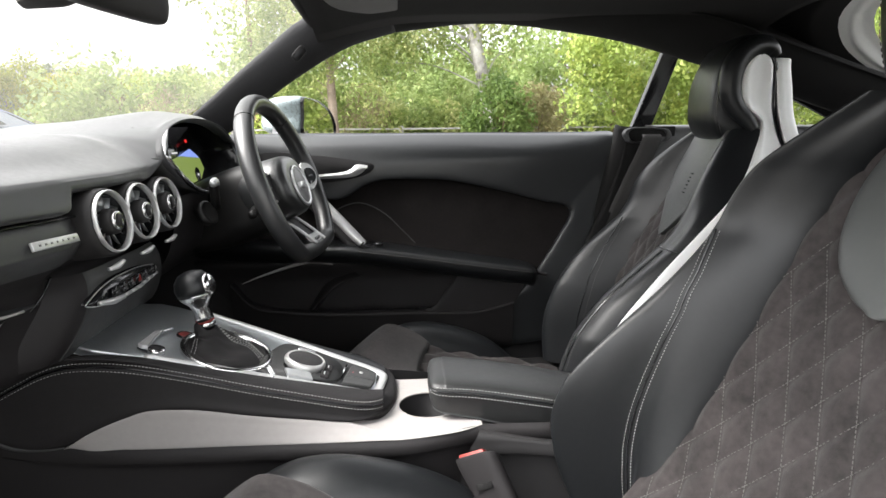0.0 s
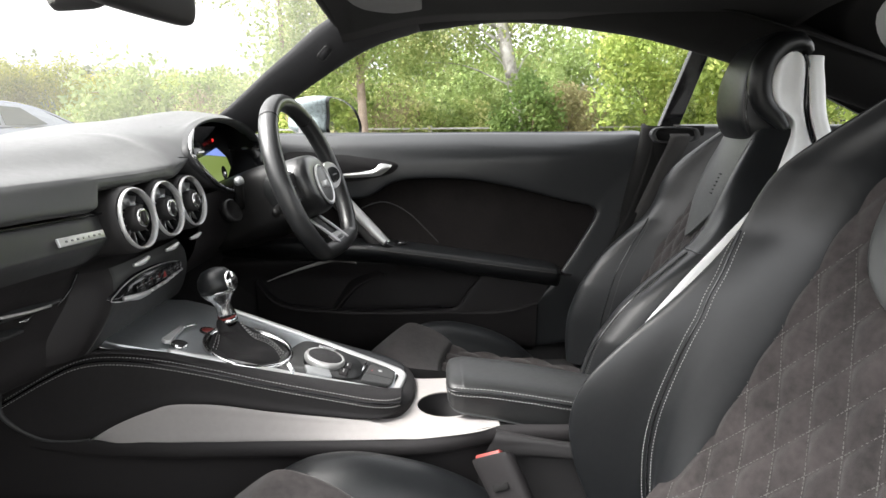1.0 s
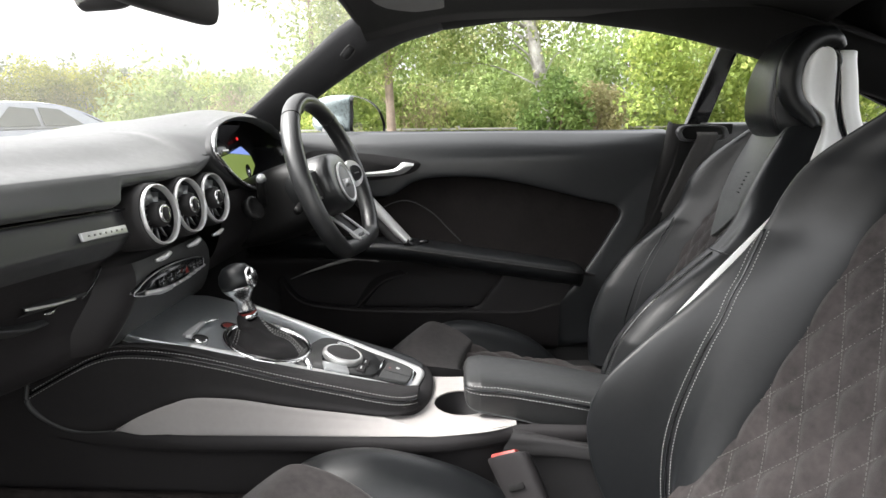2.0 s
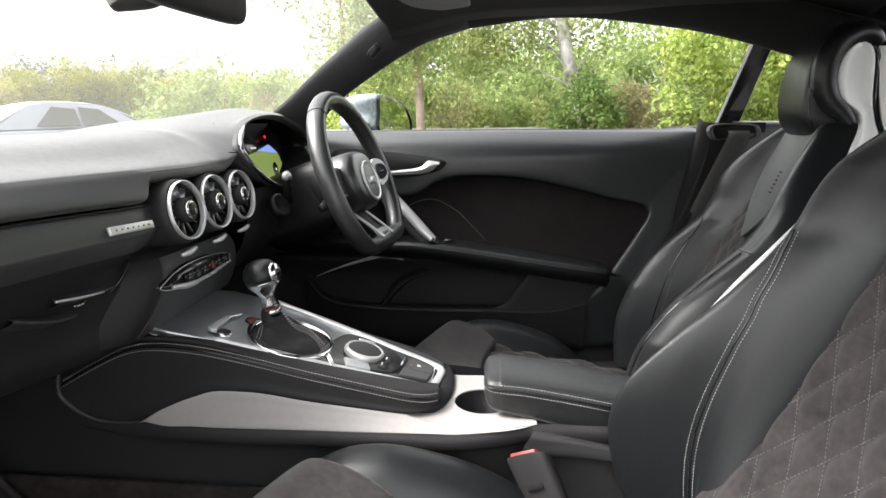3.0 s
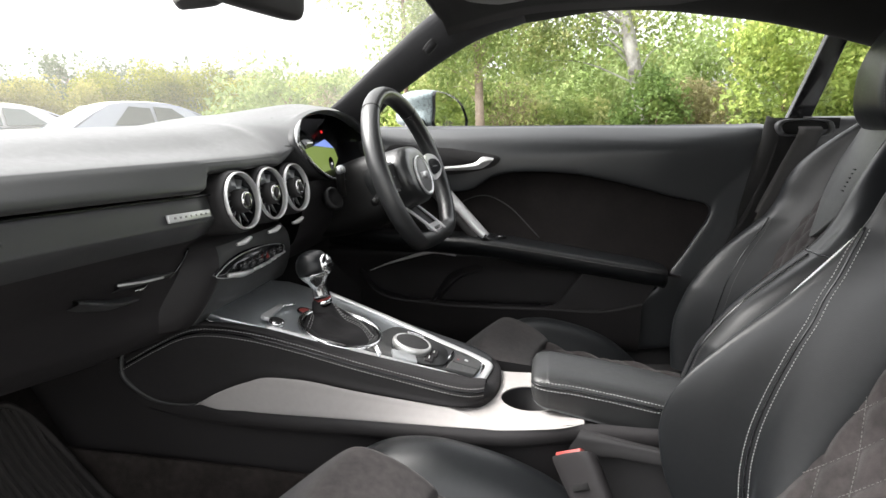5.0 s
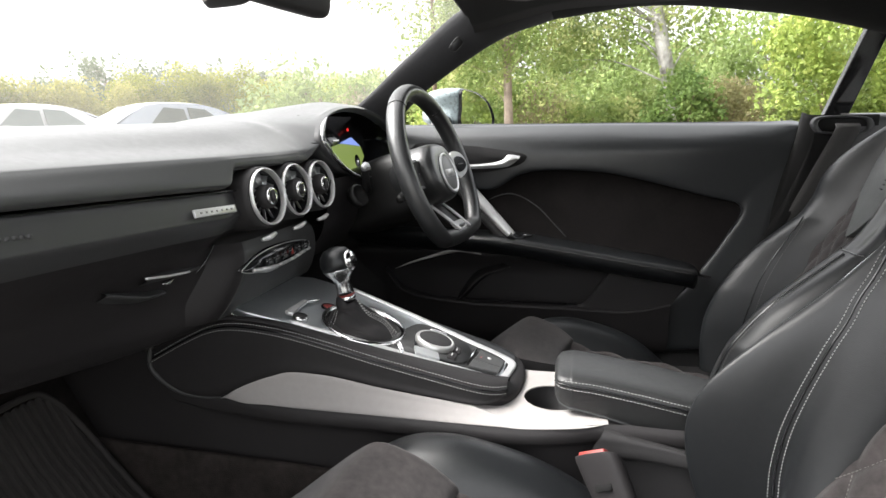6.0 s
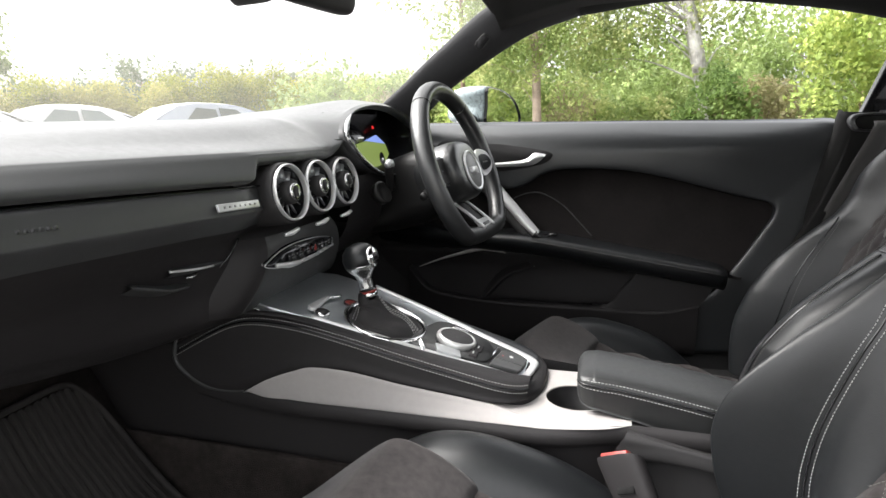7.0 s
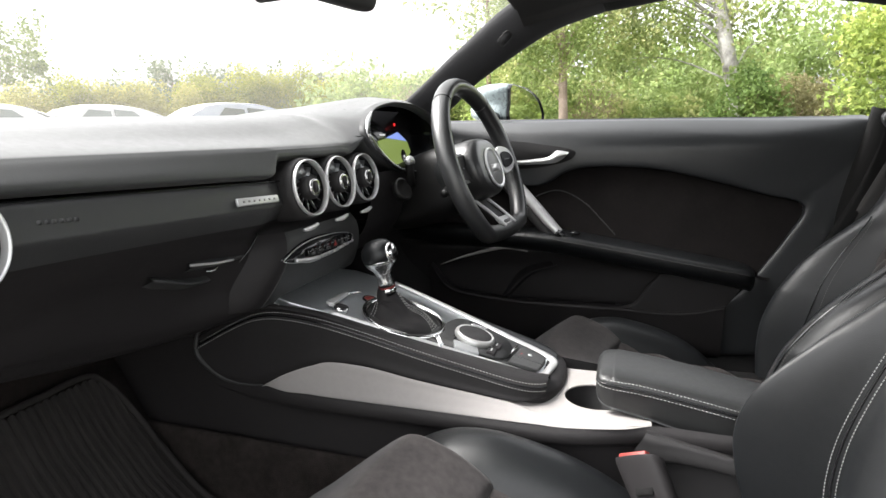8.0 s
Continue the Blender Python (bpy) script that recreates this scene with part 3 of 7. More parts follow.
# inside handle in its dark recess
part("handle_recess", slab([(0.6615, 0.44, 0.866), (0.6615, 0.30, 0.861), (0.6615, 0.25, 0.855), (0.6615, 0.20, 0.848), (0.6615, 0.167, 0.841), (0.6615, 0.157, 0.832), (0.6615, 0.17, 0.817), (0.6615, 0.20, 0.806), (0.6615, 0.25, 0.797), (0.6615, 0.31, 0.793), (0.6615, 0.44, 0.79)], 0.014, (1, 0, 0), 60), HARD, door, "black handle recess")
part("door_handle", loft([[(0.654, 0.40, 0.812), (0.652, 0.30, 0.815), (0.648, 0.225, 0.823), (0.645, 0.200, 0.839), (0.645, 0.172, 0.836)],
                          [(0.648, 0.40, 0.808), (0.645, 0.30, 0.811), (0.640, 0.222, 0.817), (0.637, 0.197, 0.828), (0.640, 0.174, 0.831)],
                          [(0.654, 0.40, 0.802), (0.652, 0.30, 0.804), (0.648, 0.216, 0.808), (0.646, 0.190, 0.817), (0.646, 0.176, 0.829)]], 10, 40), RINGS, door, "satin silver door handle")
# speaker grille outline and window switch
part("speaker_grille", tube([(0.696, 0.30, 0.690), (0.697, 0.245, 0.727), (0.697, 0.192, 0.737), (0.695, 0.135, 0.709), (0.693, 0.09, 0.665), (0.691, 0.057, 0.630)], 0.0016, 50, 6), SOFT, door, "fine raised edge of the speaker grille")
part("window_switch", turned_block(pose(0.63, 0.150, 0.642, 0, 0, 0), 0.016, 0.022, 0.006), GLOSS, door)
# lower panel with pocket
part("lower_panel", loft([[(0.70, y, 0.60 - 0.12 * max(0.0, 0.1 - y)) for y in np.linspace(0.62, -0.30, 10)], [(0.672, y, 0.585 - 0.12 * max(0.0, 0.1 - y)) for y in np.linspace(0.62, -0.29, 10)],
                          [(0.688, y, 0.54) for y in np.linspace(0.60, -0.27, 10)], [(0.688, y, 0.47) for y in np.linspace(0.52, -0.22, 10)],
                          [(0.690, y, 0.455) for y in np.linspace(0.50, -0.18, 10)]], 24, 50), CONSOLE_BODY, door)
pocket_lip = [(0.655, 0.53, 0.535), (0.652, 0.47, 0.476), (0.650, 0.346, 0.457), (0.648, 0.20, 0.452), (0.648, 0.053, 0.452), (0.650, -0.10, 0.45), (0.656, -0.20, 0.47)]
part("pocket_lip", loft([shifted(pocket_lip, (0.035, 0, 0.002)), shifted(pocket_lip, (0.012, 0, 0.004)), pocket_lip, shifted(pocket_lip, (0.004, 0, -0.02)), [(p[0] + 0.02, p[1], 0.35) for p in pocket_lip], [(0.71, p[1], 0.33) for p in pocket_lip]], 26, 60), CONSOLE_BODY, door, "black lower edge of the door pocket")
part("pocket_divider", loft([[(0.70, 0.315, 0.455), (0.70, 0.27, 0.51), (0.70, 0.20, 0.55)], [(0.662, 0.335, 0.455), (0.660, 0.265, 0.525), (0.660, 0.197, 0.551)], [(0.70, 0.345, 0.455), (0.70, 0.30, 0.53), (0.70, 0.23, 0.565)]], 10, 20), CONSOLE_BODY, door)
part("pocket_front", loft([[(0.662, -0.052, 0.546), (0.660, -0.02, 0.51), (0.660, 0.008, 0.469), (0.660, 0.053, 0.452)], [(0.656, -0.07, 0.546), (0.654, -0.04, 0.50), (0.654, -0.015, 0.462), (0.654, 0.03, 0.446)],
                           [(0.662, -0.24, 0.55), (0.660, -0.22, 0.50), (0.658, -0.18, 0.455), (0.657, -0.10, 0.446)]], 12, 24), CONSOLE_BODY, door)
part("pocket_strip", tube([(0.652, 0.499, 0.541), (0.648, 0.45, 0.561), (0.645, 0.397, 0.579), (0.645, 0.345, 0.594), (0.645, 0.315, 0.597), (0.648, 0.268, 0.587)], [0.0012, 0.003, 0.005, 0.0065, 0.006, 0.002], 50, 10, flat=0.8), TRIM, door, "satin silver strip over the door pocket")

# ---- seat belt at the post ----
belt = thing("seat_belt", "dark grey webbing seat belt hanging from a slot guide", "seat belt", (0.66, -0.54, 0.30))
guide = [(0.655, -0.478, 0.912), (0.652, -0.50, 0.922), (0.650, -0.58, 0.920), (0.650, -0.598, 0.908), (0.652, -0.597, 0.892), (0.655, -0.575, 0.884), (0.658, -0.50, 0.884), (0.658, -0.482, 0.893)]
loop_in = lambda k, dx: [(0.654 + dx, -0.536 + (p[1] + 0.536) * k, 0.904 + (p[2] - 0.904) * k) for p in guide]
part("guide_rim", loft([loop_in(1.04, 0.016), loop_in(1.02, 0.003), loop_in(0.97, -0.002), loop_in(0.86, -0.001), loop_in(0.80, 0.004), loop_in(0.78, 0.016)], 20, 70, True), SOFT, belt, "dark bezel of the belt slot")
part("guide_slot", slab(loop_in(0.82, 0.012), 0.006, (1, 0, 0), 50), GLOSS, belt, "black slot")
part("webbing", loft([[(0.648, -0.520, 0.905), (0.640, -0.515, 0.885), (0.655, -0.475, 0.78), (0.668, -0.44, 0.68), (0.68, -0.42, 0.55), (0.69, -0.42, 0.34)],
                      [(0.648, -0.568, 0.905), (0.640, -0.565, 0.885), (0.655, -0.525, 0.78), (0.668, -0.49, 0.68), (0.68, -0.47, 0.55), (0.69, -0.47, 0.34)]], 4, 40), WEBBING, belt)
belt.children[-1].modifiers.new("thickness", "SOLIDIFY").thickness = 0.002
post_low = structure("wall_post_lower", loft([[(0.70, -0.475, 0.93), (0.70, -0.45, 0.8), (0.70, -0.42, 0.65), (0.71, -0.41, 0.33)], [(0.672, -0.485, 0.925), (0.675, -0.455, 0.8), (0.685, -0.43, 0.65), (0.70, -0.42, 0.33)],
                                              [(0.664, -0.61, 0.925), (0.672, -0.61, 0.8), (0.69, -0.61, 0.65), (0.70, -0.61, 0.33)]], 10, 30), LINING, "black lower trim of the door post", "post trim")
thick(post_low, 0.008)

# Black strip stands in for the shaded gap between door and post.
door_gap_strip = structure("trim_door_seal", loft([[(0.664 + dx, y - dy, z) for y, z in ((-0.478, 0.915), (-0.475, 0.86), (-0.455, 0.78), (-0.428, 0.706), (-0.403, 0.652), (-0.37, 0.58))] for dx, dy in ((0.012, 0.0), (0.0, 0.003), (-0.001, 0.016), (0.0, 0.028), (0.012, 0.032))], 12, 40),
                      LINING, "black strip standing in for the dark gap behind the door", "door seal")

# ---- dashboard ----
dash = thing("dashboard", "dark soft-touch dashboard with a long wing-shaped pad", "dashboard", (0, 0.7, 0.62))


def face(x):
    """How far the face of the dashboard curves away towards its end."""
    return 0.024 * math.sin(min(1.0, max(0.0, (-0.05 - x) / 0.35)) * math.pi / 2) - 0.06 * max(0.0, -0.55 - x) ** 1.2 * 4


def tuck(x):
    """The dashboard steps back behind the middle vents."""
    k = min(1.0, max(0.0, (x + 0.17) / 0.06))
    return 0.024 * k * k * (3 - 2 * k)


def crest(x):
    return float(np.interp(x, [-0.75, -0.45, -0.2, 0.08, 0.25, 0.4], [0.905, 0.9115, 0.9165, 0.919, 0.93, 0.94]))


def sag(x):
    """The lower edge of the pad and the face under it fall slightly towards the middle."""
    return float(np.interp(x, [-0.76, -0.6, -0.4, -0.14, 0.1], [0.010, 0.007, -0.001, -0.011, -0.012]))


xs = [-0.76, -0.62, -0.5, -0.38, -0.28, -0.22, -0.19, -0.17, -0.158, -0.148, -0.138, -0.125, -0.10, -0.05, 0.0, 0.04, 0.08]
pad = []
for x in xs:
    c, g = crest(x), face(x)
    q = 0.8765 - 0.008 * (x + 0.54)
    e = max(0.0, (x + 0.20) / 0.30) ** 2
    v = min(1.0, max(0.0, (x + 0.165) / 0.03))
    v = v * v * (3 - 2 * v)
    low = (1 - v) * (0.852 + sag(x)) + v * 0.864
    f = face(x) + 0.014 * (1 - (q - low) / (q - 0.852 - sag(x)))
    pad.append([(x, 1.06, 0.85), (x, 0.86, c - 0.014), (x, 0.68 + face(x), c + 0.004 * e), (x, 0.58 + 0.5 * (g + face(x)), c - 0.008 + 0.012 * e), (x, 0.522 + g, q + 0.013 + 0.018 * e), (x, 0.489 + g, q + 0.003 + 0.006 * e),
                (x, 0.481 + g, q - 0.002 + 0.003 * e), (x, 0.474 + 0.5 * (f + g), 0.5 * q + 0.5 * low), (x, 0.467 + f, low), (x, 0.468 + f, low - 0.006), (x, 0.480 + f, low - 0.010), (x, 0.50 + f, low - 0.010)])
# the pad rises on into the cowl over the instruments
HOOD_X = [0.122, 0.150, 0.205, 0.28, 0.36, 0.45, 0.53, 0.58, 0.63]
HOOD_Y = [0.470, 0.480, 0.488, 0.491, 0.492, 0.490, 0.485, 0.475, 0.472]
HOOD_Z = [0.889, 0.912, 0.934, 0.9465, 0.950, 0.945, 0.927, 0.895, 0.872]
RISE = [0.9225, 0.926, 0.935, 0.948, 0.959, 0.965, 0.953, 0.935, 0.91]
BACK = [0.917, 0.920, 0.926, 0.934, 0.940, 0.942, 0.932, 0.92, 0.90]
for x, y, z, up, bk in zip(HOOD_X, HOOD_Y, HOOD_Z, RISE, BACK):
    pad.append([(x, 1.06, 0.85), (x, 0.86, bk - 0.012), (x, 0.72, bk + 0.3 * (up - bk)), (x, 0.61, up), (x, 0.55, 0.80 * up + 0.20 * z), (x, 0.51, 0.46 * up + 0.54 * z),
                (x, y + 0.008, z + 0.003), (x, y, z), (x, y - 0.001, z - 0.003), (x, y + 0.002, z - 0.006), (x, y + 0.008, z - 0.008), (x, y + 0.02, z - 0.008)])
part("upper_pad", loft(pad, 260, 78), PAD, dash, "soft-touch upper pad")
lower = []
for x in [-0.76, -0.62, -0.5, -0.38, -0.26, -0.18, -0.12, -0.02, 0.08, 0.16]:
    f = face(x) + tuck(x) * 0.8
    c = min(1.0, max(0.0, (0.21 - abs(x)) / 0.07))
    up = 0.036 * min(1.0, max(0.0, (-0.28 - x) / 0.22))
    b = 0.805 + sag(x)
    lower.append([(x, 0.50 + f, 0.837 + sag(x)), (x, 0.480 + f, 0.8385 + sag(x)), (x, 0.470 + f, 0.8355 + sag(x)), (x, 0.4625 + f, b + 0.007), (x, 0.4635 + f, b - 0.002), (x, 0.482 + f, b - 0.022), (x, 0.505 + f, 0.755),
                  (x, 0.529 + f - 0.03 * c, 0.724), (x, 0.548 + f - 0.045 * c, 0.685), (x, 0.562 + f - 0.058 * c, 0.645 + up), (x, 0.60 + f - 0.03 * c, 0.621 + up), (x, 0.75, 0.615 + up), (x, 1.03, 0.66)])
part("face_band", loft([r[:6] for r in lower], 70, 44), SOFT, dash, "soft-touch band under the pad")
part("lower_face", loft([r[5:] for r in lower], 70, 44), CONSOLE_BODY, dash, "dark lower face of the dashboard")
part("seam", tube([(x, 0.480 + face(x), 0.8385 + sag(x)) for x in np.linspace(-0.75, -0.12, 12)], 0.0016, 40, 6), GLOSS, dash)
part("vent_recess", loft([[(x, 0.497 + face(x), 0.862) for x in (-0.17, -0.08, 0.04, 0.15)], [(x, 0.505, 0.835) for x in (-0.17, -0.08, 0.04, 0.15)], [(x, 0.508, 0.78) for x in (-0.17, -0.08, 0.04, 0.15)]], 10, 16), HARD, dash, "dark recess round the middle vents")
stack = []
for z, y0, w in ((0.752, 0.500, 0.120), (0.735, 0.492, 0.128), (0.71, 0.492, 0.136), (0.685, 0.500, 0.146), (0.662, 0.512, 0.156), (0.648, 0.522, 0.160)):
    stack.append([(-w - 0.055, y0 + 0.066, z), (-w - 0.030, y0 + 0.034, z), (-w - 0.008, y0 + 0.010, z), (-w + 0.012, y0 + 0.001, z), (-w + 0.024, y0 - 0.001, z), (-0.05, y0 - 0.003, z), (0.05, y0 - 0.003, z), (w - 0.02, y0 - 0.001, z), (w - 0.004, y0 + 0.004, z), (w + 0.02, y0 + 0.03, z)])
# Lighter face and darker side paint how light falls on the stack.
part("console_face", loft([r[3:] for r in stack], 24, 60), STACK, dash, "centre stack face, lit tone in its grey plastic")
part("stack_return", loft([r[:4] for r in stack], 24, 24), CONSOLE_BODY, dash, "centre stack side, shade put into its plastic")
part("glovebox_gap", tube([(x, float(np.interp(z, [0.621, 0.645, 0.685, 0.724, 0.755], [0.600, 0.562, 0.548, 0.529, 0.505])) + face(x) + 0.8 * tuck(x) - k * min(1.0, (0.21 - abs(x)) / 0.07 if abs(x) < 0.21 else 0.0), z) for x, z, k in ((-0.150, 0.757, 0.004), (-0.170, 0.732, 0.02), (-0.198, 0.690, 0.02), (-0.216, 0.662, 0.0), (-0.232, 0.640, 0.0))], 0.0016, 30, 6), GLOSS, dash)
# glovebox handle
gx = -0.22
part("glovebox_handle", loft([[(gx - 0.05, 0.545, 0.740), (gx, 0.538, 0.737), (gx + 0.045, 0.536, 0.734)], [(gx - 0.05, 0.532, 0.735), (gx, 0.524, 0.731), (gx + 0.045, 0.524, 0.729)],
                              [(gx - 0.05, 0.545, 0.727), (gx, 0.540, 0.724), (gx + 0.045, 0.538, 0.722)]], 8, 20), SOFT, dash, "dark pull of the glovebox")
part("glovebox_edge", tube([(-0.272, 0.5335, 0.7370), (-0.235, 0.5260, 0.7325), (-0.200, 0.5240, 0.7295)], 0.0018, 16, 6), RINGS, dash, "thin bright edge of the pull")
part("glovebox_recess", loft([[(-0.335, 0.556, 0.738), (-0.30, 0.555, 0.728), (-0.262, 0.553, 0.717), (-0.225, 0.551, 0.713)], [(-0.332, 0.536, 0.733), (-0.30, 0.535, 0.7225), (-0.264, 0.536, 0.712), (-0.228, 0.540, 0.708)],
                              [(-0.332, 0.556, 0.722), (-0.30, 0.556, 0.713), (-0.264, 0.556, 0.704), (-0.228, 0.554, 0.702)]], 12, 24), SOFT, dash, "sloping lip under the glovebox pull")
part("glovebox_lock", tube([(-0.237, 0.538, 0.7215), (-0.226, 0.537, 0.7205), (-0.214, 0.537, 0.7235)], [0.001, 0.003, 0.001], 12, 8), CHROME, dash, "small chrome latch")

# raised marking on the band: plain bars
for i in range(6):
    part("raised_mark", turned_block(pose(-0.500 + 0.0072 * i, 0.4895, 0.8245 - 0.0004 * i, -20, 0, 0), 0.0044, 0.002, 0.0036), SOFT, dash)

# name plate on the face: a plain plate with unlettered bars
plate = thing("name_plate", "small chrome name plate on the dashboard face", "name plate", (-0.197, 0.486, 0.81))
pa, pb = Vector((-0.250, 0.477, 0.8115)), Vector((-0.170, 0.470, 0.8085))
ax = (pb - pa).normalized()
out = Vector((-0.10, -0.93, 0.30)).normalized()
upv = out.cross(ax).normalized() * -1
if upv.z < 0:
    upv = -upv
mid = (pa + pb) / 2
mp = Matrix((ax.to_4d(), upv.to_4d(), (-out).to_4d(), (0, 0, 0, 1))).transposed()
mp = Matrix.Translation(mid) @ Matrix((ax, upv, ax.cross(upv))).transposed().to_4x4()
body = part("body", turned_block(mp, 0.080, 0.0100, 0.004), RINGS, plate)
rounded(body, 0.0012)
side = 1 if (ax.cross(upv)).dot(out) > 0 else -1
for i in range(7):
    w = 0.0034 if i not in (3, 4) else 0.0022
    part("bar", turned_block(mp @ Matrix.Translation((-0.029 + i * 0.0098, 0, side * 0.0021)), w, 0.0024, 0.0010), GREYPRINT, plate)

# air vents: a turbine in a bright ring, in a dark nacelle
VENT_N = Vector((-0.10, -0.965, 0.16)).normalized()


def air_vent(name, centre, r=0.0405):
    z = VENT_N
    x = Vector((0, 0, 1)).cross(z).normalized()
    y = z.cross(x)
    m = Matrix.Translation(centre) @ Matrix((x, y, z)).transposed().to_4x4()
    v = thing(name, "round turbine air vent with a satin silver ring", "air vent", tuple(centre), "air vents on the dashboard")
    part("nacelle", spun([(r * 1.0, -0.07), (r * 1.07, -0.045), (r * 1.09, -0.012), (r * 1.06, -0.002), (r * 1.0, 0.0), (r * 0.98, -0.004)], m, 56, False), HARD, v, "dark nacelle")
    part("ring", spun([(r * 0.97, -0.006), (r * 1.0, 0.000), (r * 0.990, 0.0045), (r * 0.960, 0.0055), (r * 0.925, 0.0030), (r * 0.910, -0.004)], m, 56, False), RINGS, v, "satin silver ring")
    part("throat", spun([(r * 0.86, -0.002), (r * 0.84, -0.02), (r * 0.6, -0.028), (0.0001, -0.028)], m, 40, False), GLOSS, v, "dark throat")
    blade = None
    for k in range(12):
        mk = m @ pose(0, 0, 0, 0, 0, k * 30)
        bl = turned_block(mk @ Matrix.Translation((r * 0.62, 0, -0.011)) @ pose(0, 0, 0, 38, 0, 0), r * 0.48, 0.0012, 0.011)
        part("blade", bl, ALU, v)
    part("hub", spun([(r * 0.40, -0.02), (r * 0.42, -0.004), (r * 0.41, 0.004), (r * 0.36, 0.007), (r * 0.30, 0.007)], m), HARD, v, "black hub")
    part("knob", spun([(r * 0.30, -0.004), (r * 0.30, 0.008), (r * 0.27, 0.0105), (r * 0.2, 0.0095), (0.0001, 0.0095)], m), CHROME, v, "chrome hub cap")
    part("hub_bar", turned_block(m @ Matrix.Translation((0, 0, 0.0105)), r * 0.13, r * 0.40, 0.003), HARD, v)
    return v


for c in ((-0.095, 0.463, 0.8155), (0.002, 0.464, 0.8155), (0.099, 0.464, 0.8155)):
    air_vent("air_vent", Vector(c))
air_vent("air_vent", Vector((-0.600, 0.452, 0.826)))
for i, x in enumerate((-0.112, -0.013, 0.080)):
    part("vent_flap", tube([(x - 0.012, 0.460, 0.759), (x, 0.455, 0.7605), (x + 0.018, 0.455, 0.7635)], [0.003, 0.0046, 0.0034], 10, 8, flat=0.8), RINGS, dash, "small silver vent tab")

# switch panel with the hazard button
sw = thing("switch_panel", "slim black switch strip with a red hazard button", "switch panel", (-0.01, 0.49, 0.71))
outline = [(-0.131, 0.490, 0.7135), (-0.122, 0.487, 0.7215), (-0.098, 0.484, 0.7300), (-0.06, 0.482, 0.7345), (0.0, 0.481, 0.7330), (0.055, 0.483, 0.7260), (0.086, 0.486, 0.7170), (0.082, 0.486, 0.7095), (0.053, 0.483, 0.7055), (0.0, 0.480, 0.7025), (-0.050, 0.480, 0.7025), (-0.104, 0.484, 0.7070)]
part("body", slab(outline, 0.02, (0, 1, 0.1), 70), GLOSS, sw)
part("rim", tube(outline, 0.0008, 80, 6, True), RINGS, sw, "fine silver rim")
part("long_toggle", tube([(-0.112, 0.483, 0.7120), (-0.085, 0.478, 0.7075), (-0.055, 0.4765, 0.7055)], [0.0030, 0.0046, 0.0034], 14, 10), RINGS, sw, "bright long toggle")
for i in range(6):
    x = -0.040 + i * 0.021
    y = 0.477 + 0.05 * max(0.0, x)
    part("toggle", tube([(x - 0.0085, y, 0.7058 + 0.05 * max(0.0, x)), (x + 0.0085, y, 0.7058 + 0.05 * max(0.0, x))], 0.0026, 6, 10, smooth=False), RINGS, sw, "silver toggle")
    bx_ = -0.072 + i * 0.025
    part("button", turned_block(pose(bx_, 0.4795, 0.7175), 0.021, 0.004, 0.013), GLOSS, sw)
    if i == 3:
        tri = [(bx_ - 0.0050, 0.4765, 0.7135), (bx_ + 0.0050, 0.4765, 0.7135), (bx_, 0.4765, 0.7225)]
        part("hazard_mark", slab(tri, 0.001, (0, 1, 0)), RED, sw, "red hazard triangle", smooth=False)
    else:
        for dz in (0.0, 0.004):
            part("mark", turned_block(pose(bx_, 0.4773, 0.7160 + dz), 0.007, 0.001, 0.0014), GREYPRINT, sw)

# instrument hood
hood = thing("instrument_hood", "dark soft-touch hood round the digital instrument display", "instrument hood", (0.36, 0.6, 0.8))
lip = [(0.27, 0.447, 0.815), (0.175, 0.457, 0.84), (0.122, 0.470, 0.885), (0.150, 0.480, 0.913), (0.205, 0.488, 0.933), (0.28, 0.491, 0.945), (0.36, 0.492, 0.948), (0.45, 0.490, 0.943), (0.53, 0.485, 0.925), (0.58, 0.475, 0.885), (0.55, 0.457, 0.84), (0.46, 0.447, 0.815)]
mid_c = np.array((0.36, 0.47, 0.885))
grow = lambda k, dy, dz=0.0: [tuple(mid_c + (np.array(p) - mid_c) * np.array((k, 1, k)) + np.array((0, dy, dz))) for p in lip]
part("tunnel", loft([grow(1.0, 0.0), grow(0.97, 0.004), grow(0.95, 0.03), grow(0.93, 0.10)], 18, 70, True), GLOSS, hood, "black inside of the hood")
part("lip", loft([grow(0.99, 0.006), grow(1.01, -0.004), grow(1.03, -0.003), grow(1.035, 0.006)], 12, 70, True), SOFT, hood)
part("side_skirt", loft([grow(1.03, -0.001)[0:3], grow(1.07, 0.012)[0:3], grow(1.10, 0.05)[0:3]], 10, 20), SOFT, hood)
part("silver_edge", tube([(0.275, 0.443, 0.814), (0.22, 0.446, 0.822), (0.178, 0.452, 0.839), (0.145, 0.459, 0.862), (0.124, 0.466, 0.886), (0.134, 0.472, 0.902), (0.155, 0.477, 0.916), (0.188, 0.483, 0.930)], [0.0014, 0.0036, 0.0046, 0.0052, 0.0056, 0.0052, 0.0046, 0.001], 50, 10), NECK, hood, "satin silver edge")
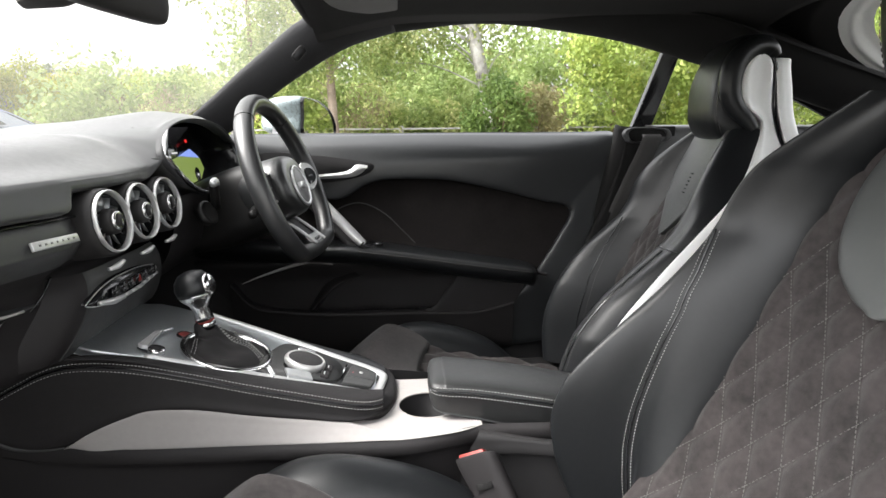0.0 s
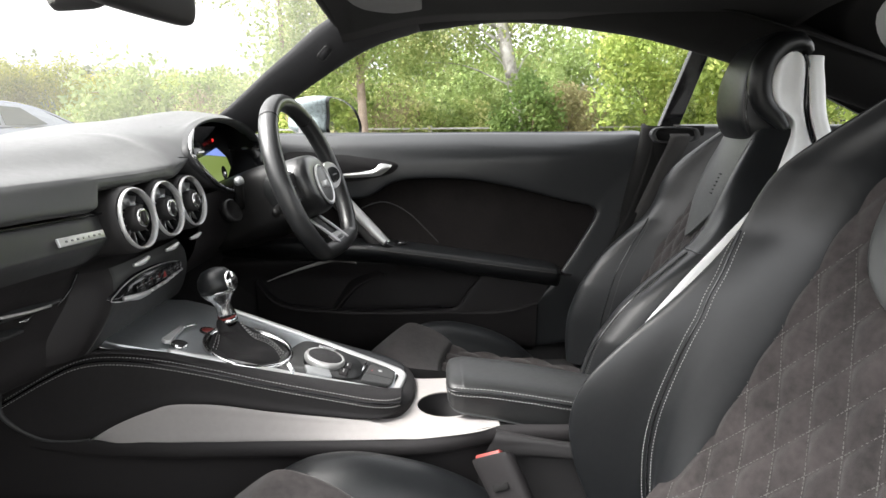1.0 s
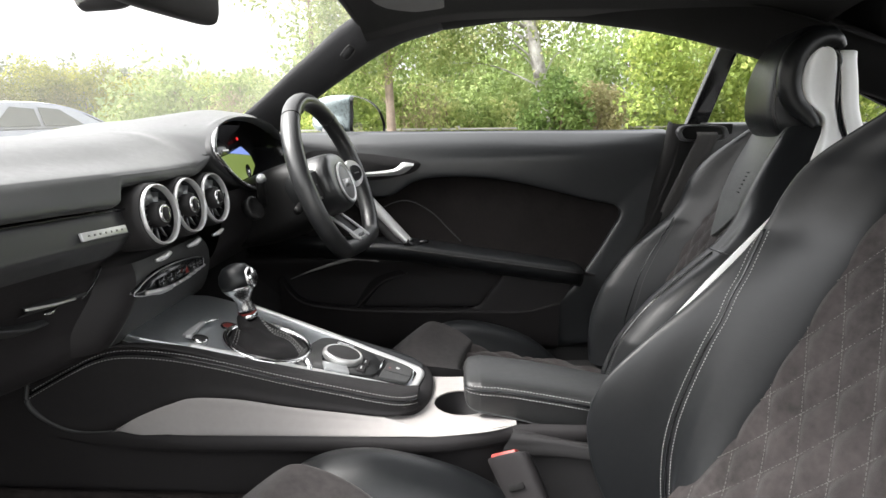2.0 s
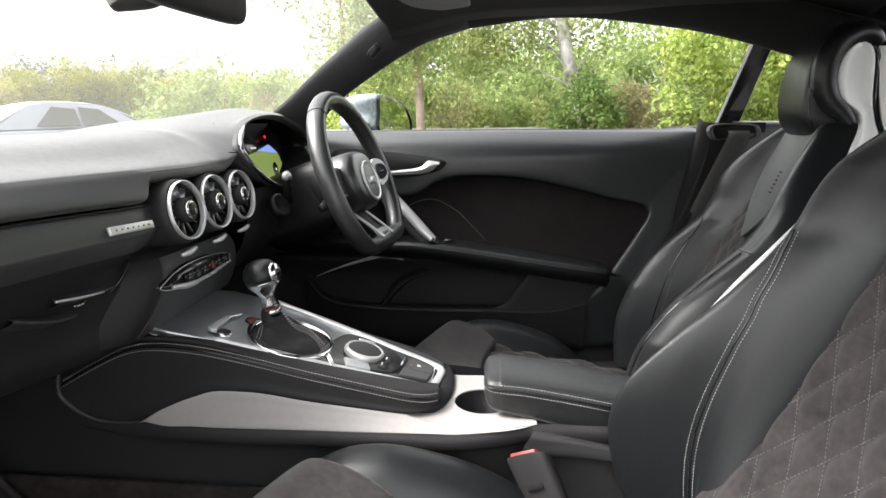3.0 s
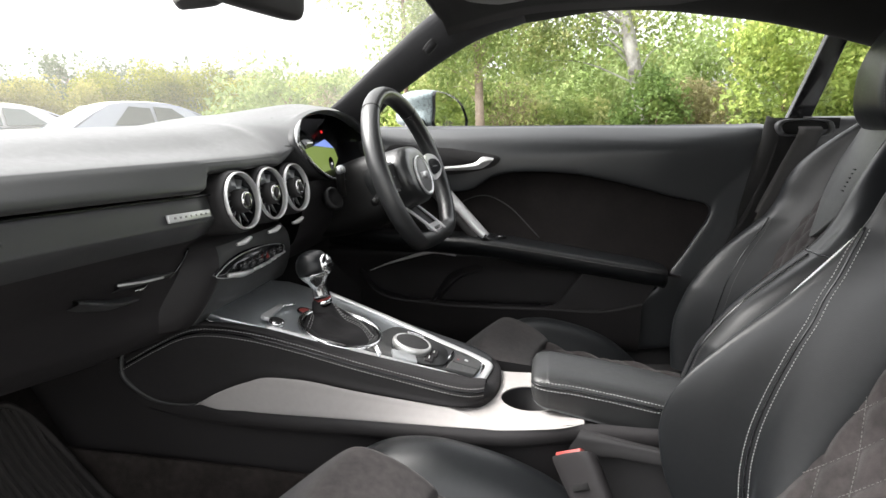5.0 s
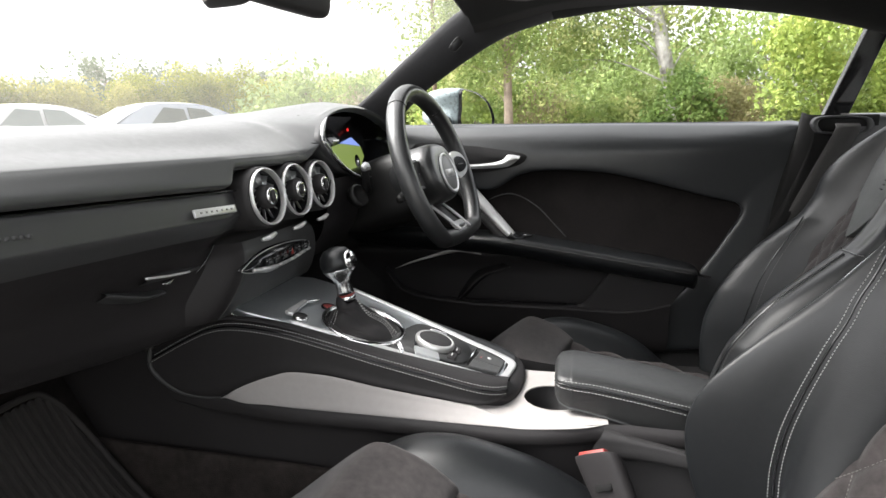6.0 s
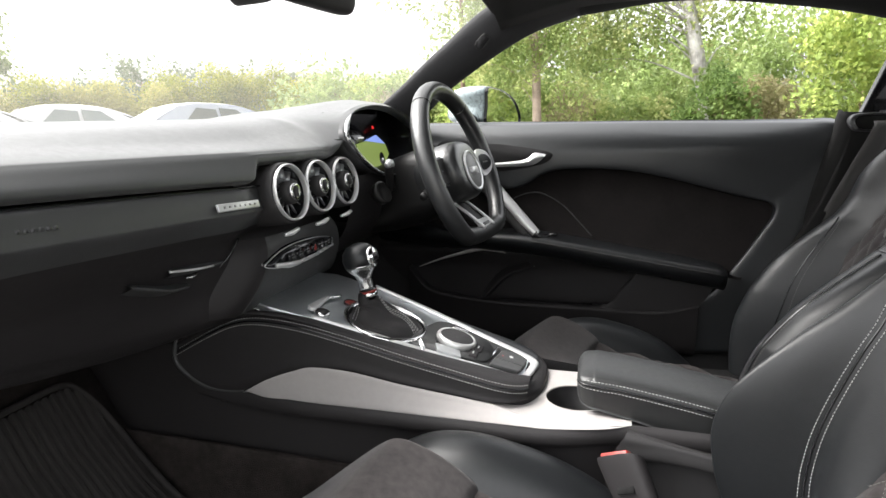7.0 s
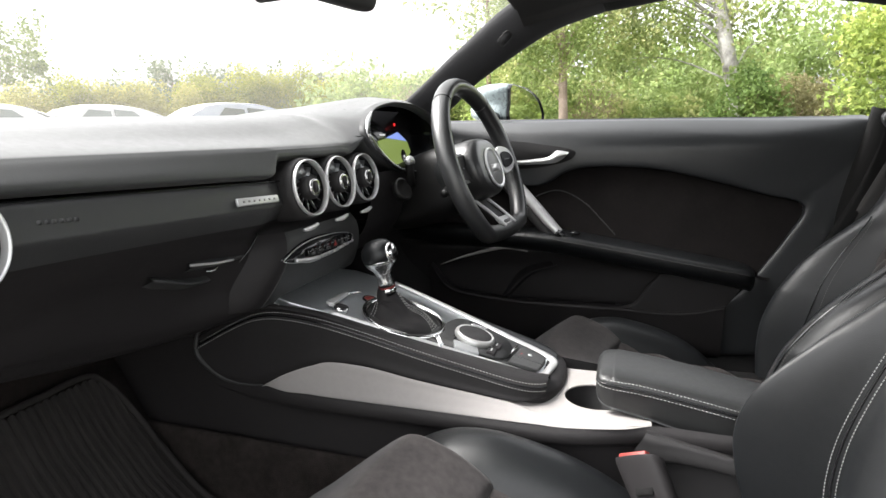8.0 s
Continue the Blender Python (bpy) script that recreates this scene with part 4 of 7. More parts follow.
# the display: map with sky, plain shapes
sc_m = pose(0.36, 0.530, 0.875, 90 - 10, 0, 0)
disp = thing("instrument_display", "lit digital instrument display showing a green map", "display", (0.36, 0.55, 0.82))
part("panel", turned_block(sc_m @ Matrix.Translation((0, 0, -0.004)), 0.335, 0.118, 0.006), GLOSS, disp)
flat_q = lambda x0, x1, y0, y1, h: slab([tuple(sc_m @ Vector(p)) for p in ((x0, y0, h), (x1, y0, h), (x1, y1, h), (x0, y1, h))], 0.001, sc_m.to_3x3() @ Vector((0, 0, 1)))
part("map_ground", slab([tuple(sc_m @ Vector(p)) for p in ((-0.046, -0.004, 0.0), (0.01, 0.001, 0.0), (0.128, -0.008, 0.0), (0.141, -0.032, 0.0), (0.106, -0.052, 0.0), (0.02, -0.058, 0.0), (-0.03, -0.034, 0.0))], 0.001, sc_m.to_3x3() @ Vector((0, 0, 1))), SCREEN_GREEN, disp, "green map", smooth=False)
part("map_sky", slab([tuple(sc_m @ Vector(p)) for p in ((0.006, 0.002, 0.0005), (0.126, -0.0075, 0.0005), (0.082, 0.012, 0.0005), (0.074, 0.013, 0.0005))], 0.001, sc_m.to_3x3() @ Vector((0, 0, 1))), SCREEN_BLUE, disp, "blue horizon", smooth=False)
part("gauge", slab([tuple(sc_m @ Vector((0.088 + 0.015 * math.cos(a), -0.041 + 0.015 * math.sin(a), 0.0012))) for a in np.linspace(0, 6.283, 24, endpoint=False)], 0.001, sc_m.to_3x3() @ Vector((0, 0, 1))), GLOSS, disp, "round black gauge", smooth=False)
part("gauge_mark", flat_q(0.085, 0.091, -0.044, -0.039, 0.0026), SCREEN_WHITE, disp)
part("bar", flat_q(-0.03, 0.0, 0.007, 0.010, 0.001), SCREEN_WHITE, disp)
part("warning_light", flat_q(0.061, 0.070, 0.027, 0.033, 0.001), LAMP_RED, disp, "small red warning light")

# ---- steering wheel and column ----
WC, WT = Vector((0.362, 0.317, 0.820)), 20
wa = radians(WT)
turn_w = Matrix.Rotation(radians(-7), 3, "Z")
w_up, w_rt = turn_w @ Vector((0, math.sin(wa), math.cos(wa))), turn_w @ Vector((1, 0, 0))
w_out = turn_w @ Vector((0, -math.cos(wa), math.sin(wa)))
wm = Matrix.Translation(WC) @ Matrix((w_rt, w_up, w_out)).transposed().to_4x4()
P3 = lambda a, b, c=0.0: tuple(wm @ Vector((a, b, c)))
wheel = thing("steering_wheel", "flat-bottomed black leather steering wheel with silver lower spoke", "steering wheel", tuple(WC))
RW = 0.168
rim_pts = []
for a in np.linspace(0, 2 * math.pi, 48, endpoint=False):
    x, y = RW * math.cos(a + math.pi / 2), RW * math.sin(a + math.pi / 2)
    if y < -0.132:
        y = -0.132 - (abs(y) - 0.132) * 0.22
    rim_pts.append(P3(x, y))
part("rim", tube(rim_pts, 0.0165, 96, 16, True, up=tuple(w_out), flat=1.12), WHEEL, wheel, "black leather rim")
for a in (52, 128):
    c, s = math.cos(radians(a)), math.sin(radians(a))
    part("rim_seam", tube([P3((RW + 0.0168 * math.cos(q)) * c, (RW + 0.0168 * math.cos(q)) * s, 0.0186 * math.sin(q)) for q in np.linspace(0, 6.283, 14, endpoint=False)], 0.0007, 28, 5, True), GLOSS, wheel)
part("inner_stitching", stitches([P3(0.1505 * math.cos(a), 0.1505 * math.sin(a), 0.006) for a in np.linspace(-0.55, 3.7, 24)], 0.003, 0.002, 0.0008, (0, 0, 0)), THREAD_DIM, wheel)
hub_sec = []
for h, k in ((-0.085, 0.88), (-0.070, 1.0), (-0.035, 1.03), (0.0, 1.0), (0.012, 0.93), (0.018, 0.80), (0.0205, 0.5), (0.021, 0.1)):
    hub_sec.append([P3(1.12 * k * u, 1.12 * k * v - 0.014, h) for u, v in ((-0.066, 0.0), (-0.064, 0.035), (-0.040, 0.058), (0, 0.063), (0.040, 0.058), (0.064, 0.035), (0.066, 0.0), (0.054, -0.024), (0.030, -0.041), (0, -0.046), (-0.030, -0.041), (-0.054, -0.024))])
part("airbag_cover", loft(hub_sec, 26, 60, True, True), WHEEL, wheel, "black padded airbag cover")
wme = wm @ Matrix.Translation((0, -0.012, -0.002))
em = part("emblem", spun([(0.038, 0.0215), (0.0425, 0.0225), (0.043, 0.025), (0.040, 0.027), (0.0385, 0.0255)], wme, 48), RINGS, wheel, "satin silver emblem ring")
part("emblem_disc", spun([(0.039, 0.0225), (0.036, 0.0255), (0.0001, 0.026)], wme), GREYPRINT, wheel, "grey emblem disc")
part("emblem_bar", turned_block(wme @ Matrix.Translation((0, 0.0, 0.0262)), 0.046, 0.015, 0.0018), RINGS, wheel, "plain silver emblem bar")
for sx in (-1, 1):
    part("spoke", loft([[P3(sx * u, v, h) for u, v, h in ((0.05, 0.030, -0.006), (0.10, 0.026, -0.004), (0.160, 0.024, 0.0))], [P3(sx * u, v, h) for u, v, h in ((0.05, 0.005, -0.004), (0.10, 0.004, -0.006), (0.160, 0.004, 0.002))],
                        [P3(sx * u, v, h) for u, v, h in ((0.05, -0.026, -0.006), (0.10, -0.022, -0.004), (0.160, -0.018, 0.0))]], 10, 12), HARD, wheel)
    h0 = 0.014 if sx > 0 else -0.014
    k = part("switch_pad", slab([P3(sx * u + (0.006 if sx > 0 else 0), v, h0) for u, v in ((0.056, 0.027), (0.110, 0.029), (0.142, 0.014), (0.142, -0.008), (0.105, -0.023), (0.060, -0.023))], 0.004, w_out, 30), RINGS, wheel, "silver switch surround", smooth=False)
    part("switch", slab([P3(sx * u + (0.006 if sx > 0 else 0), v, h0 + 0.004) for u, v in ((0.066, 0.016), (0.104, 0.018), (0.128, 0.009), (0.128, -0.004), (0.100, -0.013), (0.068, -0.013))], 0.003, w_out, 30), GLOSS, k, smooth=False)
    for i in range(3):
        part("mark", turned_block(wm @ Matrix.Translation((sx * (0.078 + 0.012 * i) + (0.006 if sx > 0 else 0), 0.002, h0 + 0.0075)), 0.005, 0.003, 0.001), GREYPRINT, k)
    part("lower_spoke", tube([P3(sx * 0.031, -0.056, -0.034), P3(sx * 0.031, -0.092, -0.008), P3(sx * 0.030, -0.130, 0.017)], [0.004, 0.0044, 0.0042], 16, 10, flat=0.7, up=tuple(w_out)), RINGS, wheel, "satin silver lower spoke")
part("spoke_foot", slab([P3(-0.031, -0.110, -0.002), P3(0.031, -0.110, -0.002), P3(0.030, -0.136, 0.010), P3(-0.030, -0.136, 0.010)], 0.006, w_out), RINGS, wheel, "silver foot of the spoke", smooth=False)
part("spoke_web", slab([P3(-0.029, -0.056, -0.040), P3(0.029, -0.056, -0.040), P3(0.029, -0.112, -0.004), P3(-0.029, -0.112, -0.004)], 0.004, w_out), HARD, wheel, smooth=False)
part("foot_bar", turned_block(wm @ Matrix.Translation((0, -0.123, 0.0105)) @ Matrix.Rotation(radians(25), 4, "X"), 0.032, 0.009, 0.003), GREYPRINT, wheel)
part("paddle", tube([P3(-0.075, 0.05, -0.025), P3(-0.105, 0.01, -0.03), P3(-0.10, -0.035, -0.03)], [0.006, 0.009, 0.006], 14, 8, flat=0.4, up=tuple(w_out)), GLOSS, wheel)
part("paddle", tube([P3(0.075, 0.05, -0.025), P3(0.105, 0.01, -0.03), P3(0.10, -0.035, -0.03)], [0.006, 0.009, 0.006], 14, 8, flat=0.4, up=tuple(w_out)), GLOSS, wheel)
col = thing("steering_column", "black plastic steering column shroud with stalks", "steering column", (0.36, 0.42, 0.74))
part("shroud", loft([[P3(k * u, k * v, h) for u, v in ((-0.06, 0.0), (-0.045, 0.045), (0, 0.055), (0.045, 0.045), (0.06, 0.0), (0.05, -0.05), (0, -0.065), (-0.05, -0.05))] for h, k in ((-0.03, 0.9), (-0.05, 1.15), (-0.10, 1.25), (-0.17, 1.2), (-0.24, 1.0))], 20, 40, True, True), COLUMN, col)
stalk = part("stalk", tube([(0.225, 0.425, 0.792), (0.205, 0.419, 0.808), (0.192, 0.416, 0.826), (0.188, 0.414, 0.836)], [0.009, 0.008, 0.008, 0.009], 18, 10), COLUMN, col)
part("stalk_tip", tube([(0.197, 0.414, 0.836), (0.183, 0.412, 0.840), (0.168, 0.410, 0.838)], [0.0075, 0.0085, 0.006], 8, 10), ALU, stalk, "silver stalk tip")
part("lock_ring", spun([(0.020, -0.01), (0.022, 0.004), (0.018, 0.007), (0.015, 0.002), (0.0001, 0.002)], Matrix.Translation((0.195, 0.432, 0.785)) @ pose(0, 0, 0, 65, 0, -18)), COLUMN, col)
stalk2 = part("stalk", tube([P3(-0.05, -0.02, -0.06), P3(-0.09, -0.028, -0.055), P3(-0.12, -0.032, -0.05)], [0.009, 0.009, 0.008], 16, 10), COLUMN, col)
part("knee_panel", loft([[(x, 0.46, 0.82) for x in (0.13, 0.4, 0.68)], [(x, 0.47, 0.76) for x in (0.13, 0.4, 0.68)], [(x, 0.50, 0.70) for x in (0.13, 0.4, 0.68)], [(x, 0.60, 0.65) for x in (0.13, 0.4, 0.68)], [(x, 1.0, 0.66) for x in (0.13, 0.4, 0.68)]], 22, 14), CONSOLE_BODY, dash, "black knee panel")
part("end_cap", loft([[(0.55, 0.47, 0.90), (0.55, 0.6, 0.92), (0.55, 1.0, 0.86)], [(0.64, 0.46, 0.88), (0.65, 0.6, 0.90), (0.66, 1.0, 0.85)], [(0.69, 0.47, 0.82), (0.69, 0.6, 0.82), (0.69, 1.0, 0.8)]], 12, 14), SOFT, dash)

# ---- centre console ----
def ctop(y):
    """Height of the console's sloping top."""
    return 0.556 + 0.303 * (y - 0.19)


con = thing("centre_console", "dark centre console with aluminium top and silver side trim", "centre console", (0.0, 0.25, 0.26))
left_edge = [(0.50, -0.112), (0.44, -0.098), (0.37, -0.084), (0.295, -0.073), (0.21, -0.056), (0.150, -0.044)]
right_edge = [(0.150, 0.048), (0.205, 0.062), (0.308, 0.090), (0.419, 0.111), (0.465, 0.114), (0.492, 0.110), (0.512, 0.092), (0.54, 0.06)]
top_out = [(x, y, ctop(y)) for y, x in left_edge] + [(-0.034, 0.136, ctop(0.136)), (0.034, 0.128, ctop(0.128))] + [(x, y, ctop(y)) for y, x in right_edge] + [(-0.112, 0.54, ctop(0.54))]
ob = part("top_plate", slab(top_out, 0.012, (0, 0, -1)), PLATE, con, "brushed aluminium top plate", smooth=False)
rounded(ob, 0.002)
line = [(x, y, ctop(y) + 0.002) for y, x in left_edge[1:]] + [(-0.033, 0.1375, ctop(0.1375) + 0.002), (0.0, 0.131, ctop(0.131) + 0.002), (0.034, 0.1295, ctop(0.1295) + 0.002)] + [(x, y, ctop(y) + 0.002) for y, x in right_edge[:4]]
part("bright_frame", tube(line, 0.0070, 120, 8, flat=0.5), RINGS, con, "satin silver frame")
# dark deck inside the frame, behind the lever
deck = [(-0.060, 0.300), (-0.046, 0.215), (-0.034, 0.158), (-0.022, 0.146), (0.022, 0.140), (0.040, 0.152), (0.052, 0.205), (0.066, 0.262), (0.045, 0.292)]
part("deck", slab([(x, y, ctop(y) + 0.0005) for x, y in deck], 0.0035, (0, 0, 1), 70), STACK, con, "dark grey control deck")
# leather shoulders
ysec = [0.646, 0.63, 0.59, 0.55, 0.51, 0.45, 0.38, 0.30, 0.22, 0.175, 0.150, 0.135, 0.126]
st_z = lambda y: float(np.interp(y, [0.115, 0.125, 0.231, 0.328, 0.43, 0.50, 0.53, 0.559, 0.60, 0.649, 0.67], [0.540, 0.543, 0.571, 0.5975, 0.6245, 0.6325, 0.6305, 0.6235, 0.6025, 0.5745, 0.5605]))
flank_x = lambda y: float(np.interp(y, [0.122, 0.135, 0.150, 0.170, 0.3, 0.45, 0.66], [-0.072, -0.088, -0.099, -0.106, -0.121, -0.128, -0.134]))
low_edge = lambda y: float(np.interp(y, [0.12, 0.155, 0.25, 0.329, 0.38, 0.424, 0.48, 0.539, 0.607, 0.64, 0.66], [0.538, 0.530, 0.545, 0.560, 0.568, 0.571, 0.553, 0.526, 0.523, 0.545, 0.560]))
inner_x = lambda y: float(np.interp(y, [0.128, 0.150, 0.21, 0.295, 0.37, 0.44, 0.5, 0.66], [-0.034, -0.046, -0.058, -0.075, -0.086, -0.100, -0.122, -0.126]))


def shoulder(y):
    z, f, i = st_z(y), flank_x(y), inner_x(y)
    zt = max(z + 0.004, min(ctop(y) + 0.003, z + 0.016))
    return [(i + 0.004, y, min(ctop(y), zt) - 0.004), (i - 0.004, y, zt), ((i + f) / 2 - 0.006, y, (zt + z) / 2 + 0.004), (f + 0.0085, y, z + 0.0034), (f + 0.0015, y, z + 0.0002), (f - 0.0006, y, z - 0.0035), (f - 0.0012, y, z - 0.0085), (f - 0.002, y, (z + low_edge(y)) / 2 - 0.004), (f - 0.003, y, min(low_edge(y), z - 0.014)), (f + 0.02, y, min(low_edge(y), z - 0.010) - 0.004)]


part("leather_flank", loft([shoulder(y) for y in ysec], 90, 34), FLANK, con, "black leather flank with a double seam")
part("flank_edge", tube([(-0.1335, 0.640, 0.602), (-0.1355, 0.6465, 0.588), (-0.136, 0.6475, 0.564), (-0.136, 0.629, 0.544), (-0.135, 0.60, 0.5275), (-0.1325, 0.565, 0.5225), (-0.130, 0.54, 0.523)], [0.0016, 0.003, 0.0035, 0.0035, 0.003, 0.002, 0.001], 60, 8), STACK, con, "raised plastic edge round the front of the flank")
tail_arc = [(-0.105, 0.168), (-0.099, 0.150), (-0.088, 0.135), (-0.070, 0.122), (-0.04, 0.112), (-0.01, 0.108), (0.03, 0.108), (0.062, 0.114), (0.082, 0.128), (0.094, 0.150)]
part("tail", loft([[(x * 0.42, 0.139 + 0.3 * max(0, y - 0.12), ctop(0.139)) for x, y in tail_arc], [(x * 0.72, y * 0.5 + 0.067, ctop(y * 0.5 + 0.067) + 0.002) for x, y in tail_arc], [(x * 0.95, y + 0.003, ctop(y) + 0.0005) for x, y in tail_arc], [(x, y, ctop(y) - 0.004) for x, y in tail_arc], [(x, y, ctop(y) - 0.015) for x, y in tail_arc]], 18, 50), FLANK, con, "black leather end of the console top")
sew = [(flank_x(y) + 0.0012, y, st_z(y) + 0.0006) for y in ysec]
part("seam", tube(shifted(sew, (-0.0002, 0, 0.0)), 0.0012, 120, 6), GLOSS, con)
part("stitching", stitches(shifted(sew, (0.0050, 0, 0.0028)), 0.0030, 0.0016, 0.0010, (-0.0008, 0, 0.0010)), THREAD, con)
part("stitching", stitches(shifted(sew, (-0.0020, 0, -0.0045)), 0.0030, 0.0016, 0.0010, (-0.0012, 0, 0.0004)), THREAD, con)
# the other flank, mirrored and plain
part("leather_flank", loft([[(-0.93 * p[0] + 0.004, p[1], p[2] - 0.007) for p in shoulder(y)] for y in ysec], 60, 26), LEATHER, con)
# silver side trim
ty = [0.539, 0.50, 0.46, 0.424, 0.36, 0.28, 0.20, 0.175, 0.155, 0.125, 0.10, 0.06, 0.02, -0.012]
tx = lambda y: float(np.interp(y, [-0.012, 0.02, 0.05, 0.1, 0.3, 0.55], [-0.112, -0.125, -0.130, -0.133, -0.130, -0.128]))

def trim_row(y):
    """Cross-section of the silver trim: a thin side strip that widens into the cup holder deck."""
    hi, lo, x = t_hi(y), t_lo(y), tx(y)
    k = min(1.0, max(0.0, (0.178 - y) / 0.04))
    top = (1 - k) * (flank_x(max(y, 0.16)) - 0.004) + k * (x + 0.0145)
    xin = (1 - k) * (top + 0.012) + k * (x + 0.187 - 0.30 * max(0.0, 0.02 - y))
    zin = hi * (1 - k) + k * (0.5215 + 0.02 * (y - 0.06))
    inner = [(xin + (top + 0.008 - xin) * f, y, zin) for f in np.linspace(0, 1, 9)]
    return inner + [(top, y, hi - 0.0012 * k), (0.72 * top + 0.28 * x, y, hi * 0.72 + lo * 0.28), (0.36 * top + 0.64 * x, y, 0.36 * hi + 0.64 * lo), (x, y, lo + 0.001), (x + 0.004, y, lo - 0.001)]


t_hi = lambda y: float(np.interp(y, [-0.012, 0.02, 0.10, 0.125, 0.155, 0.25, 0.329, 0.38, 0.424, 0.46, 0.50, 0.539], [0.5215, 0.5215, 0.5225, 0.524, 0.529, 0.545, 0.560, 0.568, 0.571, 0.561, 0.545, 0.5225]))
t_lo = lambda y: float(np.interp(y, [-0.012, 0.01, 0.095, 0.248, 0.418, 0.501, 0.539], [0.5210, 0.5195, 0.5145, 0.514, 0.5155, 0.5145, 0.5215]))
CUP = Vector((-0.041, 0.061, 0.5215))
bmt = loft([trim_row(y) for y in ty], 130, 90)
gone = [f for f in bmt.faces if (f.calc_center_median().xy - CUP.xy).length < 0.0435]
bmesh.ops.delete(bmt, geom=gone, context="FACES")
ob = part("side_trim", bmt, TRIM, con, "satin silver side trim round the cup holder")
part("cup_lip", tube([(CUP.x + 0.0440 * math.cos(a), CUP.y + 0.0440 * math.sin(a), 0.5210) for a in np.linspace(0, 2 * math.pi, 32, endpoint=False)], 0.0018, 64, 8, True), TRIM, con)
part("cup_well", spun([(0.0442, -0.001), (0.0425, -0.06), (0.0001, -0.062)], Matrix.Translation(CUP), 40, False), HARD, con, "black cup well")
# body under the trim
ledge = lambda y: float(np.interp(y, [0.44, 0.58], [0.0, 0.006]))
part("body", loft([[(tx(y) - 0.001 + ledge(y), y, t_lo(y) + 0.001 if y < 0.54 else float(np.interp(y, [0.54, 0.58, 0.607, 0.64, 0.66], [0.522, 0.52, 0.526, 0.545, 0.565]))), (tx(y) - 0.006 + 1.6 * ledge(y), y, (t_lo(y) if y < 0.54 else float(np.interp(y, [0.54, 0.607, 0.64, 0.66], [0.52, 0.526, 0.54, 0.56]))) - 0.008),
                    (tx(y) - 0.005 + 1.4 * ledge(y), y, (t_lo(y) if y < 0.54 else float(np.interp(y, [0.54, 0.607, 0.64, 0.66], [0.52, 0.526, 0.54, 0.56]))) - 0.020), (tx(y) + 0.004, y, 0.485 if y < 0.55 else 0.50), (tx(y) + 0.004, y, 0.43), (tx(y) - 0.004, y, 0.33), (tx(y) - 0.01, y, 0.24)] for y in (0.70, 0.66, 0.63, 0.60, 0.54, 0.45, 0.3, 0.1, -0.012, -0.10, -0.25, -0.45)], 70, 24), CONSOLE_BODY, con, "dark plastic console side")
part("tunnel_front", loft([[(-0.122, 0.62, 0.57), (-0.125, 0.8, 0.62), (-0.135, 1.03, 0.68)], [(-0.124, 0.62, 0.42), (-0.128, 0.8, 0.44), (-0.14, 1.03, 0.50)], [(-0.13, 0.62, 0.25), (-0.134, 0.8, 0.25), (-0.15, 1.03, 0.25)]], 10, 14), CONSOLE_BODY, con)
part("tunnel_carpet", loft([[(-0.136, y, 0.432 + 0.03 * (y - 0.4)) for y in (0.80, 0.6, 0.3, 0.0)], [(-0.146, y, 0.425 + 0.03 * (y - 0.4)) for y in (0.80, 0.6, 0.3, 0.0)], [(-0.150, y, 0.35) for y in (0.80, 0.6, 0.3, 0.0)], [(-0.165, y, 0.255) for y in (0.80, 0.6, 0.3, 0.0)]], 14, 24), CARPET, con, "brown-black carpet on the tunnel side")
part("far_side", loft([[(0.12, 0.66, 0.64), (0.12, 0.4, 0.60), (0.10, 0.1, 0.52), (0.10, -0.45, 0.50)], [(0.135, 0.66, 0.42), (0.13, 0.4, 0.42), (0.12, 0.1, 0.42), (0.12, -0.45, 0.40)], [(0.15, 0.66, 0.25), (0.14, 0.4, 0.25), (0.13, 0.1, 0.25), (0.13, -0.45, 0.25)]], 12, 24), HARD, con)
part("rear_body", loft([[(-0.120, 0.02, 0.40), (-0.118, -0.1, 0.39), (-0.118, -0.45, 0.37)], [(-0.122, 0.018, 0.478), (-0.120, -0.1, 0.473), (-0.120, -0.45, 0.43)], [(-0.124, 0.016, 0.482), (-0.122, -0.1, 0.478), (-0.122, -0.45, 0.415)], [(-0.1345, 0.014, 0.485), (-0.132, -0.1, 0.481), (-0.132, -0.45, 0.418)], [(-0.1345, 0.006, 0.502), (-0.132, -0.1, 0.494), (-0.132, -0.45, 0.425)], [(-0.130, -0.004, 0.5175), (-0.127, -0.1, 0.500), (-0.127, -0.45, 0.43)], [(-0.10, -0.006, 0.518), (-0.10, -0.1, 0.498), (-0.10, -0.45, 0.43)], [(0.08, 0.0, 0.515), (0.09, -0.1, 0.495), (0.10, -0.45, 0.43)]], 44, 16), HARD, con)

